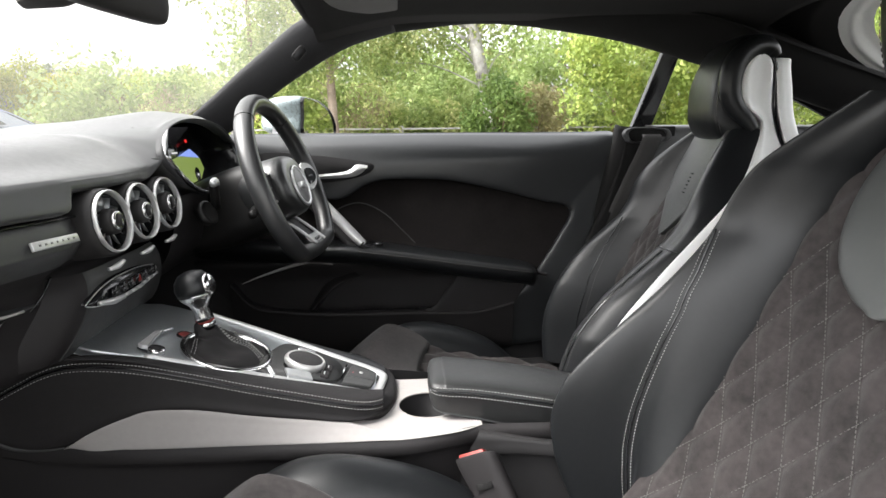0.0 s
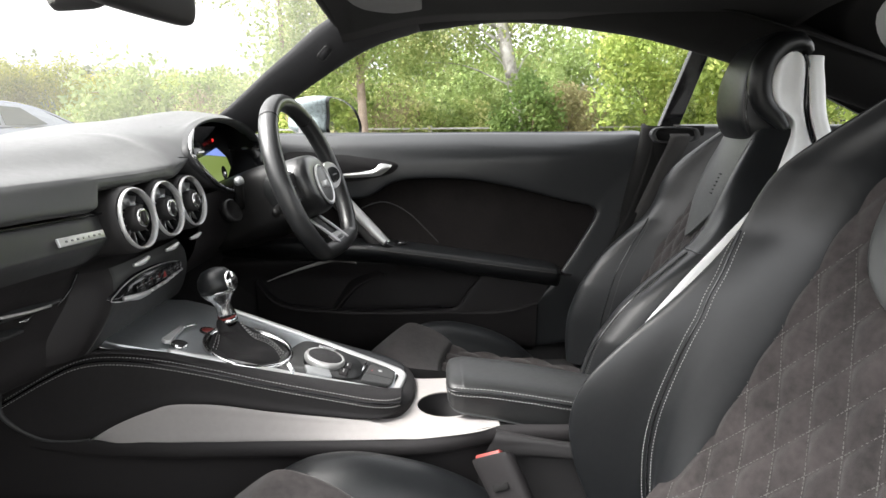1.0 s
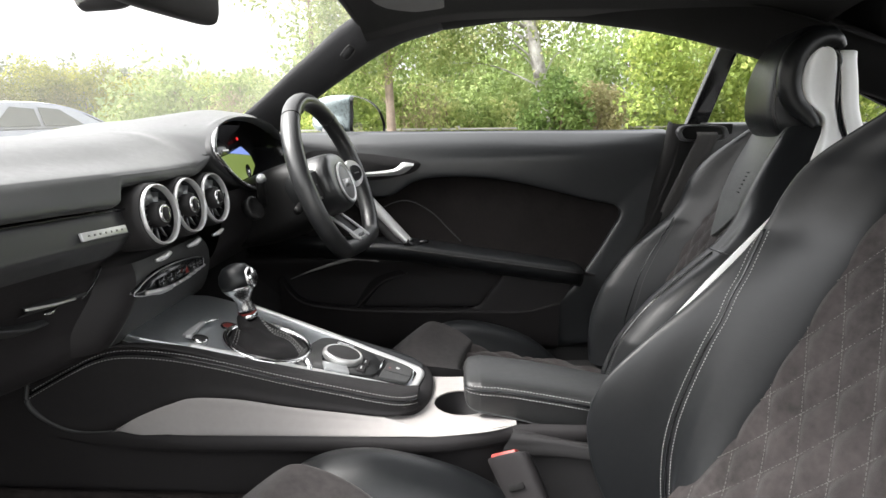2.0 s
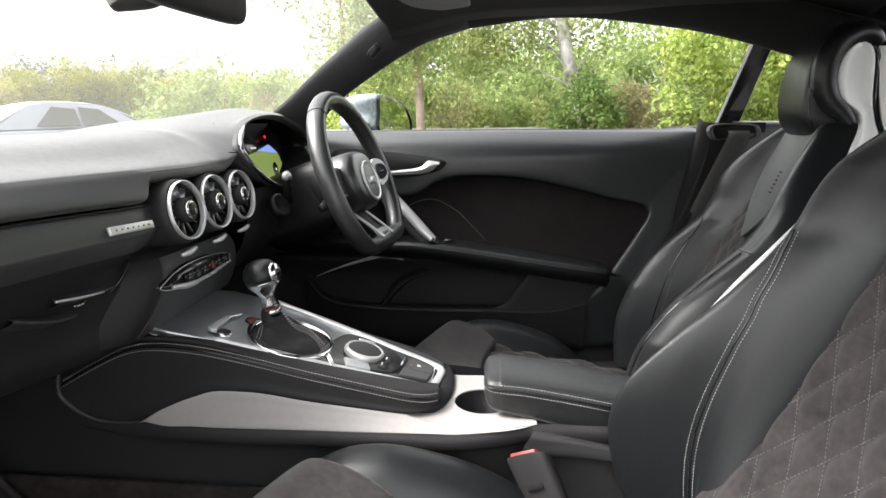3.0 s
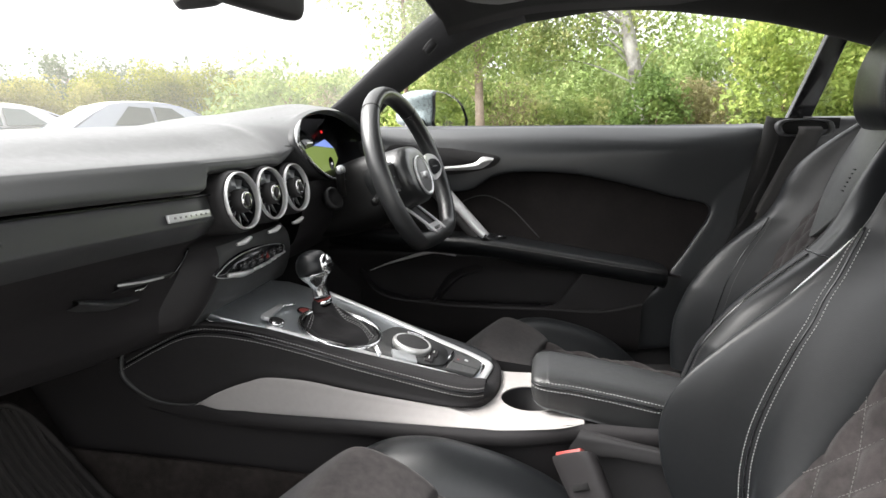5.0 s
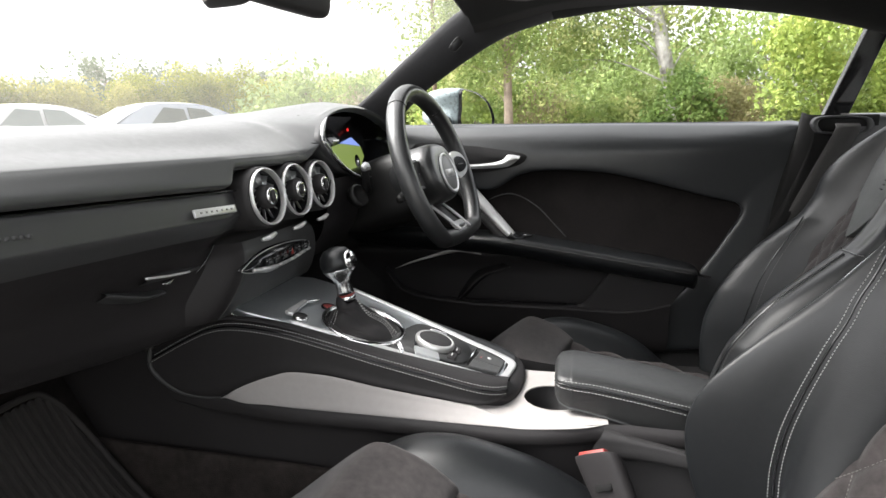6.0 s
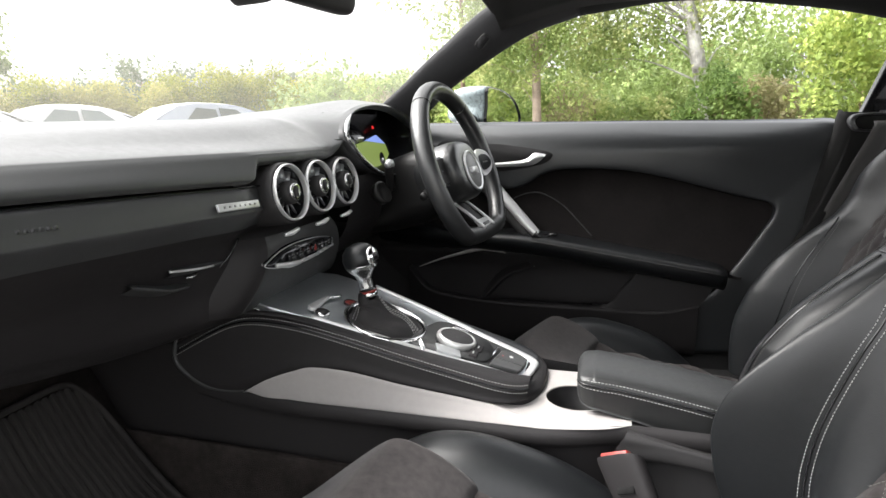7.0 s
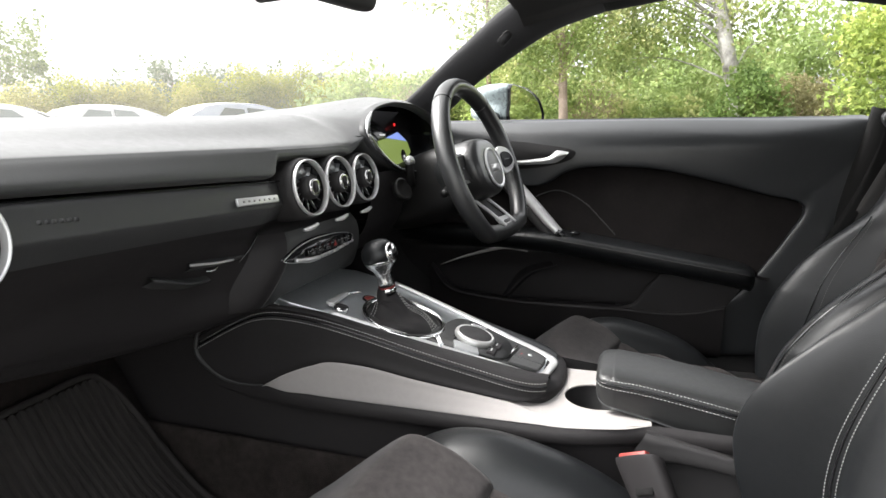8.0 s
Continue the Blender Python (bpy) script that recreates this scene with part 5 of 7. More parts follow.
# armrest on the console
arm = thing("console_box", "grey leather padded console box lid with double light stitching", "console box", (-0.02, -0.13, 0.50))
LID_Y = [(0.0600, 0.30), (0.0590, 0.52), (0.0560, 0.72), (0.050, 0.86), (0.040, 0.95), (0.025, 0.995), (-0.05, 1.0), (-0.15, 1.0), (-0.28, 1.0), (-0.36, 0.98)]
lid_z = lambda y: float(np.interp(y, [-0.36, -0.135, -0.103, -0.05, -0.02, 0.0, 0.02, 0.04, 0.06], [0.488, 0.5365, 0.5425, 0.5530, 0.5582, 0.5610, 0.5630, 0.5642, 0.5648]))
asec = []
for y, sc in LID_Y:
    deep = 0.036 + 0.10 * max(0.0, 0.02 - y)
    asec.append([(-0.020 + (0.55 + 0.45 * sc) * u, y - 0.10 * max(0.0, u) * (1 if y > 0.03 else 0), lid_z(y) + sc * v) for u, v in ((-0.0755, -0.008), (-0.0755, 0.000), (-0.0735, 0.0055), (-0.066, 0.0105), (-0.045, 0.0140), (0.0, 0.0150), (0.030, 0.0125), (0.044, 0.006), (0.049, -0.004), (0.049, -0.025), (0.046, -deep), (0.0, -deep - 0.002), (-0.068, -deep), (-0.0735, -deep + 0.004), (-0.0750, -0.018))])
sharp(part("pad", loft(asec, 120, 105, True, True), LEATHER_GREY, arm, "grey leather pad"), 60)


def lid_side(y, v):
    """A point on the near side of the lid, v above its seam."""
    k = float(np.interp(-y, [-p[0] for p in LID_Y], [p[1] for p in LID_Y]))
    u = float(np.interp(v, [-0.018, -0.008, 0.0, 0.0055, 0.0105], [-0.0752, -0.0757, -0.0757, -0.0737, -0.066]))
    return (-0.020 + (0.55 + 0.45 * k) * u, y, lid_z(y) + k * v)


lid_y = (0.0590, 0.0565, 0.050, 0.040, 0.025, 0.0, -0.06, -0.14, -0.22, -0.32)
part("seam", tube([lid_side(y, 0.0) for y in lid_y], 0.0013, 80, 6), GLOSS, arm)
part("stitching", stitches([lid_side(y, 0.0048) for y in lid_y[2:]], 0.0030, 0.0016, 0.0010, (-0.0009, 0.0004, 0.0010)), THREAD, arm)
part("stitching", stitches([lid_side(y, -0.0052) for y in lid_y], 0.0030, 0.0016, 0.0010, (-0.0012, 0.0004, 0.0)), THREAD, arm)

# gear lever with gaiter
lev = thing("gear_lever", "black and silver gear knob on a stitched leather gaiter", "gear lever", (-0.02, 0.35, 0.60))
RING = Vector((-0.003, 0.388, 0.652))
lean = Vector((-0.06, 0.20, 0.98)).normalized()
lx = lean.cross(Vector((0, 1, 0))).normalized()
lm = Matrix.Translation(RING) @ Matrix((lx, lean.cross(lx), lean)).transposed().to_4x4()
part("neck", spun([(0.0140, 0.002), (0.0128, 0.008), (0.0124, 0.020), (0.0150, 0.028), (0.0215, 0.035), (0.0262, 0.043), (0.0262, 0.0445), (0.020, 0.046)], lm, 40), NECK, lev, "satin silver neck")
part("red_ring", spun([(0.0128, -0.0012), (0.0138, -0.0008), (0.0138, 0.0006), (0.0128, 0.001)], lm), RED, lev, "thin red ring")
part("collar", spun([(0.0125, -0.010), (0.0140, -0.008), (0.0140, -0.003), (0.0125, -0.001)], lm), CHROME, lev)
kn = part("knob", spun([(0.020, 0.0425), (0.0260, 0.0445), (0.0272, 0.050), (0.0275, 0.054), (0.0252, 0.064), (0.018, 0.073), (0.009, 0.0765), (0.0001, 0.077)], lm), LEATHER, lev, "black leather knob")
part("knob_cap", spun([(0.0155, 0.0), (0.0158, 0.003), (0.0125, 0.0065), (0.0001, 0.0075)], Matrix.Translation(lm @ Vector((0, 0, 0.052)) + Vector((-0.004, -0.0205, 0.006))) @ Vector((-0.15, -0.95, 0.28)).to_track_quat("Z", "Y").to_matrix().to_4x4()), CHROME, lev, "chrome cap with plain bars")
cap_m = Matrix.Translation(lm @ Vector((0, 0, 0.052)) + Vector((-0.005, -0.0275, 0.008))) @ Vector((-0.15, -0.95, 0.28)).to_track_quat("Z", "Y").to_matrix().to_4x4()
for i in (-1, 0, 1):
    part("cap_bar", turned_block(cap_m @ Matrix.Translation((0.005 * i, 0, 0.0005)), 0.0022, 0.011, 0.0015), GLOSS, lev)
BOOT = ((-0.003, 0.387, 0.646, 0.0150, 0.0150), (-0.004, 0.383, 0.638, 0.0195, 0.020), (-0.006, 0.376, 0.631, 0.024, 0.027), (-0.009, 0.366, 0.624, 0.030, 0.035), (-0.013, 0.358, 0.616, 0.040, 0.045), (-0.016, 0.355, 0.610, 0.050, 0.052), (-0.017, 0.354, 0.604, 0.055, 0.054))


def on_boot(k, a, up_=0.0012):
    """A point on the gaiter, row k from its top, at angle a round it."""
    cx, cy, cz, rx, ry = [float(np.interp(k, range(7), [r[i] for r in BOOT])) for i in range(5)]
    f = 1 + 0.05 * math.sin(4 * a + k * 1.3)
    return (cx + (rx * f + up_) * math.cos(a), cy + (ry + up_) * math.sin(a), cz + 0.30 * ry * math.sin(a) + 0.003 * math.sin(3 * a + k * 2.0) + up_)


g_rows = []
for k, (cx, cy, cz, rx, ry) in enumerate(BOOT):
    g_rows.append([(cx + rx * math.cos(a) * (1 + 0.05 * math.sin(4 * a + k * 1.3)), cy + ry * math.sin(a), cz + 0.30 * ry * math.sin(a) + 0.003 * math.sin(3 * a + k * 2.0)) for a in np.linspace(0, 2 * math.pi, 14, endpoint=False)])
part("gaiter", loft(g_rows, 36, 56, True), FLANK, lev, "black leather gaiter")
for a0 in (-1.90, -1.78, -1.62, -1.50):
    part("stitching", stitches([on_boot(k, a0) for k in np.linspace(0.3, 5.7, 12)], 0.0030, 0.0016, 0.0009, (-0.0005, -0.0014, 0.0014)), THREAD, lev)
for a0 in (2.30, 2.44):
    part("stitching", stitches([on_boot(k, a0) for k in np.linspace(3.2, 5.6, 8)], 0.0030, 0.0016, 0.0009, (-0.0012, 0.0006, 0.0014)), THREAD, lev)
oval = lambda kx, ky, h: [(-0.018 + kx * math.cos(a), 0.354 + ky * math.sin(a), ctop(0.354 + ky * math.sin(a)) + h) for a in np.linspace(0, 2 * math.pi, 40, endpoint=False)]
part("gaiter_ring", loft([oval(0.073, 0.064, 0.000), oval(0.072, 0.063, 0.005), oval(0.069, 0.0605, 0.0065), oval(0.063, 0.0565, 0.0045), oval(0.060, 0.054, 0.0005)], 16, 80, True), CHROME, lev, "bright silver gaiter ring")
part("gaiter_well", loft([oval(0.062, 0.056, 0.001), oval(0.05, 0.045, 0.0015), oval(0.02, 0.02, 0.002)], 8, 60, True), HARD, lev, "black well under the gaiter")

# controls on the console top
nrm = Vector((0, -0.29, 0.957))
cm = lambda x, y, h=0.0: Matrix.Translation((x, y, ctop(y) + h)) @ Matrix.Rotation(math.atan(0.303), 4, "X")
dial = thing("control_dial", "round rotary control dial with a satin silver rim", "control dial", (0.0, 0.25, 0.575))
part("base", spun([(0.0315, 0.0), (0.0310, 0.004), (0.029, 0.006), (0.028, 0.010)], cm(-0.013, 0.247)), GLOSS, dial)
part("rim", spun([(0.028, 0.007), (0.0300, 0.009), (0.0312, 0.0125), (0.0310, 0.0155), (0.0290, 0.0185), (0.0268, 0.0190), (0.0255, 0.0178)], cm(-0.013, 0.247), 56), SILVER, dial, "satin silver rim")
part("top", spun([(0.0262, 0.0175), (0.0250, 0.0186), (0.0001, 0.0184)], cm(-0.013, 0.247), 48), HARD, dial, "matt black touch surface")
keys = thing("control_keys", "small dark keys and silver rockers round the dial", "control keys", (0.0, 0.21, 0.565))
part("pad", slab([tuple(cm(0, 0.19) @ Vector(p)) for p in ((-0.052, 0.070, 0.003), (-0.040, 0.010, 0.003), (0.004, 0.002, 0.003), (0.034, 0.020, 0.003), (0.036, 0.060, 0.003), (0.0, 0.085, 0.003))], 0.006, nrm, 40), STACK, keys)
for i in range(2):
    k = part("key", turned_block(cm(-0.036 + 0.025 * i, 0.2120 - 0.003 * i, 0.0105), 0.022, 0.012, 0.005), CONSOLE_BODY, keys)
    rounded(k, 0.0015)
    part("mark", turned_block(cm(-0.036 + 0.025 * i, 0.2120 - 0.003 * i, 0.0134), 0.009, 0.002, 0.0008), WHITE, k)
rk = part("rocker", slab([tuple(cm(-0.052, 0.255) @ Vector(p)) for p in ((-0.012, 0.008, 0.004), (0.006, 0.016, 0.006), (0.014, -0.020, 0.006), (-0.006, -0.028, 0.004))], 0.005, nrm), ALU, keys, "silver rocker", smooth=False)
rounded(rk, 0.0015)
for sx in (-1, 1):
    lug = part("lug", tube([tuple(cm(-0.058, 0.285) @ Vector((-0.012 + sx * 0.004, -0.006, 0.004))), tuple(cm(-0.058, 0.285) @ Vector((0.0 + sx * 0.004, 0.006, 0.010))), tuple(cm(-0.058, 0.285) @ Vector((0.010 + sx * 0.004, 0.012, 0.004)))], 0.002, 10, 8), CHROME, keys, "small chrome lug")
tog = part("toggle", turned_block(cm(0.036, 0.248, 0.010), 0.008, 0.028, 0.006), CHROME, keys, "chrome toggle")
rounded(tog, 0.002)
pk = thing("parking_switch", "dark parking brake switch with a chrome lip", "parking switch", (0.0, 0.165, 0.55))
for corners in (((-0.011, 0.184), (0.027, 0.180), (0.024, 0.140), (-0.008, 0.142)), ((-0.043, 0.188), (-0.0125, 0.185), (-0.010, 0.142), (-0.032, 0.146))):
    pb_ = part("tile", slab([(x, y, ctop(y) + 0.003) for x, y in corners], 0.005, nrm), STACK, pk, smooth=False)
    rounded(pb_, 0.0015)
lp = part("lip", turned_block(cm(0.010, 0.187, 0.006) @ pose(0, 0, 0, 0, 0, -6), 0.034, 0.004, 0.006), CHROME, pk, "chrome lip")
rounded(lp, 0.0015)
part("mark", spun([(0.0032, 0.0), (0.0032, 0.0012), (0.0015, 0.0014)], cm(0.008, 0.162, 0.0078), 16), WHITE, pk)
part("lamp", spun([(0.0011, 0.0), (0.0011, 0.0008), (0.0001, 0.001)], cm(0.002, 0.174, 0.0080), 8), LAMP_RED, pk)
start = thing("start_button", "round red start button in a black bezel", "start button", (0.0, 0.41, 0.626))
part("button", spun([(0.0105, 0.0), (0.0105, 0.0012), (0.0098, 0.0016), (0.0001, 0.0012)], cm(0.004, 0.420, 0.0010)), RED, start)
part("ring", spun([(0.0104, 0.0008), (0.0110, 0.0026), (0.0126, 0.0026), (0.0136, 0.0)], cm(0.004, 0.420, 0.0005)), GLOSS, start, "black bezel")
vol = thing("volume_rocker", "slim satin silver drawer pull on the console top", "lid pull", (-0.04, 0.445, 0.633))
pv = part("pull", slab([tuple(cm(-0.047, 0.452) @ Vector(p)) for p in ((-0.036, -0.002, 0.003), (-0.032, 0.006, 0.003), (0.028, 0.004, 0.003), (0.032, -0.003, 0.003), (-0.032, -0.008, 0.003))], 0.006, nrm), RINGS, vol, smooth=False)
rounded(pv, 0.002)
part("tip", tube([tuple(cm(-0.018, 0.450) @ Vector((0, 0, 0.006))), tuple(cm(0.008, 0.441) @ Vector((0, 0, 0.005)))], 0.002, 6, 8), CHROME, vol)
part("roller", spun([(0.0001, 0.008), (0.011, 0.008), (0.012, 0.005), (0.012, 0.0)], cm(-0.077, 0.434)), CHROME, vol, "chrome roller")
part("roller_top", spun([(0.0001, 0.0085), (0.009, 0.0085), (0.0095, 0.007)], cm(-0.077, 0.434)), HARD, vol)

# ---- seat belt buckle ----
bk = thing("belt_buckle", "black seat belt buckle with a red release button", "belt buckle", (-0.17, -0.01, 0.42))
b0, b1 = Vector((-0.160, 0.030, 0.503)), Vector((-0.180, -0.012, 0.526))
bx = (b1 - b0).normalized()
bo = Vector((-0.72, 0.12, 0.68)).normalized()
bo = (bo - bx * bo.dot(bx)).normalized()
bd = bx.cross(bo)
if bd.z > 0:
    bd = -bd
bl_ = (bd + Vector((0.35, -0.30, 0.0))).normalized()
mb = Matrix.Translation((b0 + b1) / 2) @ Matrix((bx, bo, bx.cross(bo))).transposed().to_4x4()
red = part("release_button", turned_block(Matrix.Translation((b0 + b1) / 2 + bd * 0.006) @ mb.to_3x3().to_4x4(), 0.037, 0.0110, 0.010), RED, bk, "red release button")
rounded(red, 0.002)
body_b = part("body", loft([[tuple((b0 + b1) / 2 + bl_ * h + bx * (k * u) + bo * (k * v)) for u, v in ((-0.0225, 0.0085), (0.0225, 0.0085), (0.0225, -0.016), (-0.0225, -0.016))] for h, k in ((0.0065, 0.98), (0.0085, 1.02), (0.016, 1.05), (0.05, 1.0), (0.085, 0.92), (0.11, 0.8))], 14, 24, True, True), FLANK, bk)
part("window", turned_block(Matrix.Translation((b0 + b1) / 2 + bl_ * 0.045 + bo * 0.010) @ mb.to_3x3().to_4x4(), 0.022, 0.003, 0.015), LINING, bk, "dark slot in the buckle")

# ---- seats ----
def yc(z):
    """The middle of the backrest leans back with height."""
    return -0.30 - 0.5 * (z - 0.60)


EDGE_Z = [0.36, 0.45, 0.50, 0.55, 0.60, 0.66, 0.72, 0.77, 0.805, 0.84, 0.873, 0.90, 0.94, 0.98, 1.00]
EDGE_Y = [-0.16, -0.120, -0.106, -0.104, -0.124, -0.178, -0.242, -0.291, -0.315, -0.325, -0.336, -0.352, -0.390, -0.432, -0.455]
SEAM_Y = [-0.21, -0.200, -0.198, -0.203, -0.216, -0.238, -0.266, -0.300, -0.325, -0.341, -0.355, -0.373, -0.412, -0.452, -0.474]
EDGE_U = [0.225, 0.232, 0.234, 0.234, 0.232, 0.230, 0.230, 0.230, 0.229, 0.220, 0.203, 0.180, 0.145, 0.112, 0.095]
SX = -0.37
ip = lambda z, t: float(np.interp(z, EDGE_Z, t))


def wing(z):
    """Cross-section of one side bolster, from the quilted middle out to the shell."""
    e, s, u, c = ip(z, EDGE_Y), ip(z, SEAM_Y), ip(z, EDGE_U), yc(z)
    k = u / 0.232
    back = float(np.interp(z, [0.78, 0.86, 0.92, 0.96, 1.0], [-1.0, -0.49, -0.455, -0.435, -0.42]))
    return [(0.150 * k, c - 0.02), (0.158 * k, c + 0.016), (0.178 * k, s * 0.55 + (c + 0.02) * 0.45), (0.199 * k, s), (0.217 * k, (s + e) / 2 + 0.014), (0.230 * k, e + 0.0), (0.242 * k, e - 0.02), (0.247 * k, e - 0.06), (0.246 * k, max(back, min(e - 0.10, c - 0.03))), (0.225 * k, max(back - 0.02, min(e - 0.14, c - 0.08)))]


SEAT_Z = [0.38, 0.45, 0.50, 0.55, 0.60, 0.66, 0.72, 0.77, 0.805, 0.84, 0.873, 0.90, 0.94, 0.965]


def seam_at(z):
    """Where the bolster seam runs across the wing: it nears the edge towards the shoulder."""
    return float(np.interp(z, [0.70, 0.74, 0.77, 0.80, 0.86, 0.92], [3.0, 3.17, 3.48, 3.9, 4.8, 5.2]))


def cushion(s, P):
    """Seat cushion: two leather bolsters, a suede thigh support with crisp edges, a quilted middle, the base. P places it."""
    for sg in (1, -1):
        cb = [[P(sg * u, y - 0.03 * max(0.0, u - 0.2), z + dz) for u, dz in ((0.110, -0.060), (0.126, -0.042), (0.140, -0.022), (0.160, -0.006), (0.186, 0.0), (0.210, -0.006), (0.228, -0.026), (0.236, -0.06), (0.236, -0.10), (0.230, -0.15))]
              for y, z in ((0.345, 0.405), (0.328, 0.438), (0.303, 0.474), (0.278, 0.496), (0.250, 0.511), (0.220, 0.519), (0.175, 0.520), (0.118, 0.509), (0.069, 0.493), (0.02, 0.467), (-0.03, 0.424), (-0.08, 0.365))]
        part("cushion_bolster", loft(cb, 60, 40), LEATHER, s, "black leather cushion bolster")
    fr = []
    for y, z in ((0.430, 0.34), (0.440, 0.385), (0.425, 0.425), (0.382, 0.461), (0.324, 0.510), (0.292, 0.534), (0.276, 0.5395), (0.256, 0.536), (0.222, 0.521), (0.192, 0.500), (0.180, 0.484), (0.178, 0.455)):
        fr.append([P(u, y - 0.015 * (u / 0.13) ** 2, z + dz) for u, dz in ((-0.137, -0.075), (-0.1365, -0.020), (-0.135, -0.007), (-0.128, -0.001), (-0.115, 0.0), (-0.06, 0.002), (0, 0.003), (0.06, 0.002), (0.115, 0.0), (0.128, -0.001), (0.135, -0.007), (0.1365, -0.020), (0.137, -0.075))])
    part("thigh_support", loft(fr, 70, 78), SUEDE, s, "dark suede thigh support")
    part("thigh_seam", tube([P(u, 0.1775 - 0.015 * (u / 0.13) ** 2, 0.470) for u in np.linspace(-0.13, 0.13, 9)], 0.0025, 30, 6), FLANK, s)
    bm = bmesh.new()
    grid = []
    for j in range(71):
        y = 0.185 - 0.42 * j / 70
        row = []
        for i in range(61):
            u = -0.150 + 0.300 * i / 60
            h = 0.0090 * (abs(math.sin(math.pi * (u / 0.05 + y / 0.080))) * abs(math.sin(math.pi * (u / 0.05 - y / 0.080)))) ** 0.5
            row.append(bm.verts.new(P(u, y, 0.472 - 0.24 * (0.185 - y) + 0.010 * (u / 0.16) ** 2 + h)))
        grid.append(row)
    for j in range(70):
        for i in range(60):
            bm.faces.new((grid[j][i], grid[j][i + 1], grid[j + 1][i + 1], grid[j + 1][i]))
    part("quilted_cushion", bm, SUEDE, s, "dark suede quilted cushion")
    part("base", loft([[P(u * k, y, z) for u, y in ((-0.22, 0.33), (0, 0.36), (0.22, 0.33), (0.23, 0.0), (0.2, -0.3), (-0.2, -0.3), (-0.23, 0.0))] for z, k in ((0.28 if P(0, 0, 0)[2] == 0 else 0.315, 0.92), (0.33, 1.0), (0.40, 1.0))], 10, 30, True, True), HARD, s, "black seat base")


def seat(name, label):
    s = thing(name, label, "car seat", (SX, -0.05, 0.25), "front seats")
    # backrest wings
    for sg in (1, -1):
        part("bolster", loft([[(SX + sg * u, y, z) for u, y in wing(z)] for z in SEAT_Z], 90, 64), LEATHER, s, "black leather side bolster")

        def on_wing(z, d, lift):
            """A point on the bolster's skin, d along it from the seam."""
            w = smooth_line([(u, y, 0.0) for u, y in wing(z)], 181)
            run = np.concatenate([[0], np.cumsum(np.linalg.norm(np.diff(w, axis=0), axis=1))])
            at = float(np.interp(seam_at(z) * 20, range(181), run)) + d
            p, q = [np.array([np.interp(at + h, run, w[:, i]) for i in (0, 1)]) for h in (-0.002, 0.002)]
            t_ = (q - p) / np.linalg.norm(q - p)
            m_ = (p + q) / 2 + lift * np.array((-t_[1], t_[0]))
            return (SX + sg * m_[0], m_[1], z)

        zs_ = np.linspace(0.43, 0.80, 15)
        part("seam", tube([on_wing(z, 0.0, 0.0) for z in zs_], 0.0016, 90, 6), GLOSS, s)
        for d in (-0.0058, 0.0058):
            out_ = np.array(on_wing(0.6, d, 0.001)) - np.array(on_wing(0.6, d, 0.0))
            part("stitching", stitches([on_wing(z, d, 0.0004) for z in zs_], 0.0028, 0.0016, 0.0010, tuple(out_)), THREAD, s)
    # quilted middle of the backrest: pillows between crossing seams
    nx, nz = 90, 130
    low_fill = lambda z: float(np.interp(z, [0.42, 0.47, 0.50, 0.56], [0.032, 0.018, 0.008, 0.0]))
    bm = bmesh.new()
    grid = []
    au, av = 0.050, 0.080

    def quilt_h(u, v):
        a, b = u / au + v / av, u / au - v / av
        return 0.0075 * (abs(math.sin(math.pi * a)) * abs(math.sin(math.pi * b))) ** 0.5

    for j in range(nz + 1):
        z = 0.40 + (0.93 - 0.40) * j / nz
        row = []
        for i in range(nx + 1):
            u = -0.178 + 0.356 * i / nx
            v = (z - 0.4) / 0.894
            h = quilt_h(u, v) * min(1.0, max(0.0, (0.168 - abs(u)) / 0.02))
            y = yc(z) + 0.018 * (u / 0.16) ** 2 + low_fill(z) + h * 0.894 - 0.006
            row.append(bm.verts.new((SX + u, y, z + h * 0.447)))
        grid.append(row)
    for j in range(nz):
        for i in range(nx):
            bm.faces.new((grid[j][i], grid[j][i + 1], grid[j + 1][i + 1], grid[j + 1][i]))
    part("quilted_panel", bm, SUEDE, s, "dark suede quilted in diamonds")
    for sg in (1, -1):
        for k in range(-4, 15):
            pts = []
            for v in np.linspace(0.02, 0.47, 40):
                u = au * (k - v / av) if sg > 0 else au * (v / av - 9 + k)
                z = 0.4 + v * 0.894
                if abs(u) < 0.168 and z < 0.80:
                    pts.append((SX + u, yc(z) + 0.018 * (u / 0.16) ** 2 + low_fill(z) - 0.0055, z))
            if len(pts) > 4:
                part("quilt_stitching", stitches(pts[::3] if len(pts) > 12 else pts, 0.0036, 0.0013, 0.0009, (0, 0.0015, 0.0007)), THREAD_DIM, s)
    # leather yoke: a tongue below the headrest
    yoke = []
    for z, w in ((0.748, 0.02), (0.756, 0.05), (0.780, 0.086), (0.815, 0.108), (0.86, 0.116), (0.90, 0.110), (0.95, 0.10)):
        yoke.append([(SX + w * k, yc(z) + 0.012 * (1 - k * k) + 0.012 + 0.016 * (w * k / 0.15) ** 2 - (0.012 if abs(k) > 0.98 else 0), z) for k in (-1, -0.92, -0.6, -0.2, 0.2, 0.6, 0.92, 1)])
    part("yoke", loft(yoke, 34, 30), YOKE, s, "leather yoke below the headrest, lit tone in its colour")
    for i in range(5):
        part("embossed_bar", turned_block(pose(SX - 0.020 + 0.010 * i, yc(0.845) + 0.0245, 0.845, 27, 0, 0), 0.0028, 0.0012, 0.016 if i in (0, 4) else 0.009), LEATHER, s)
    # headrest
    hr = []
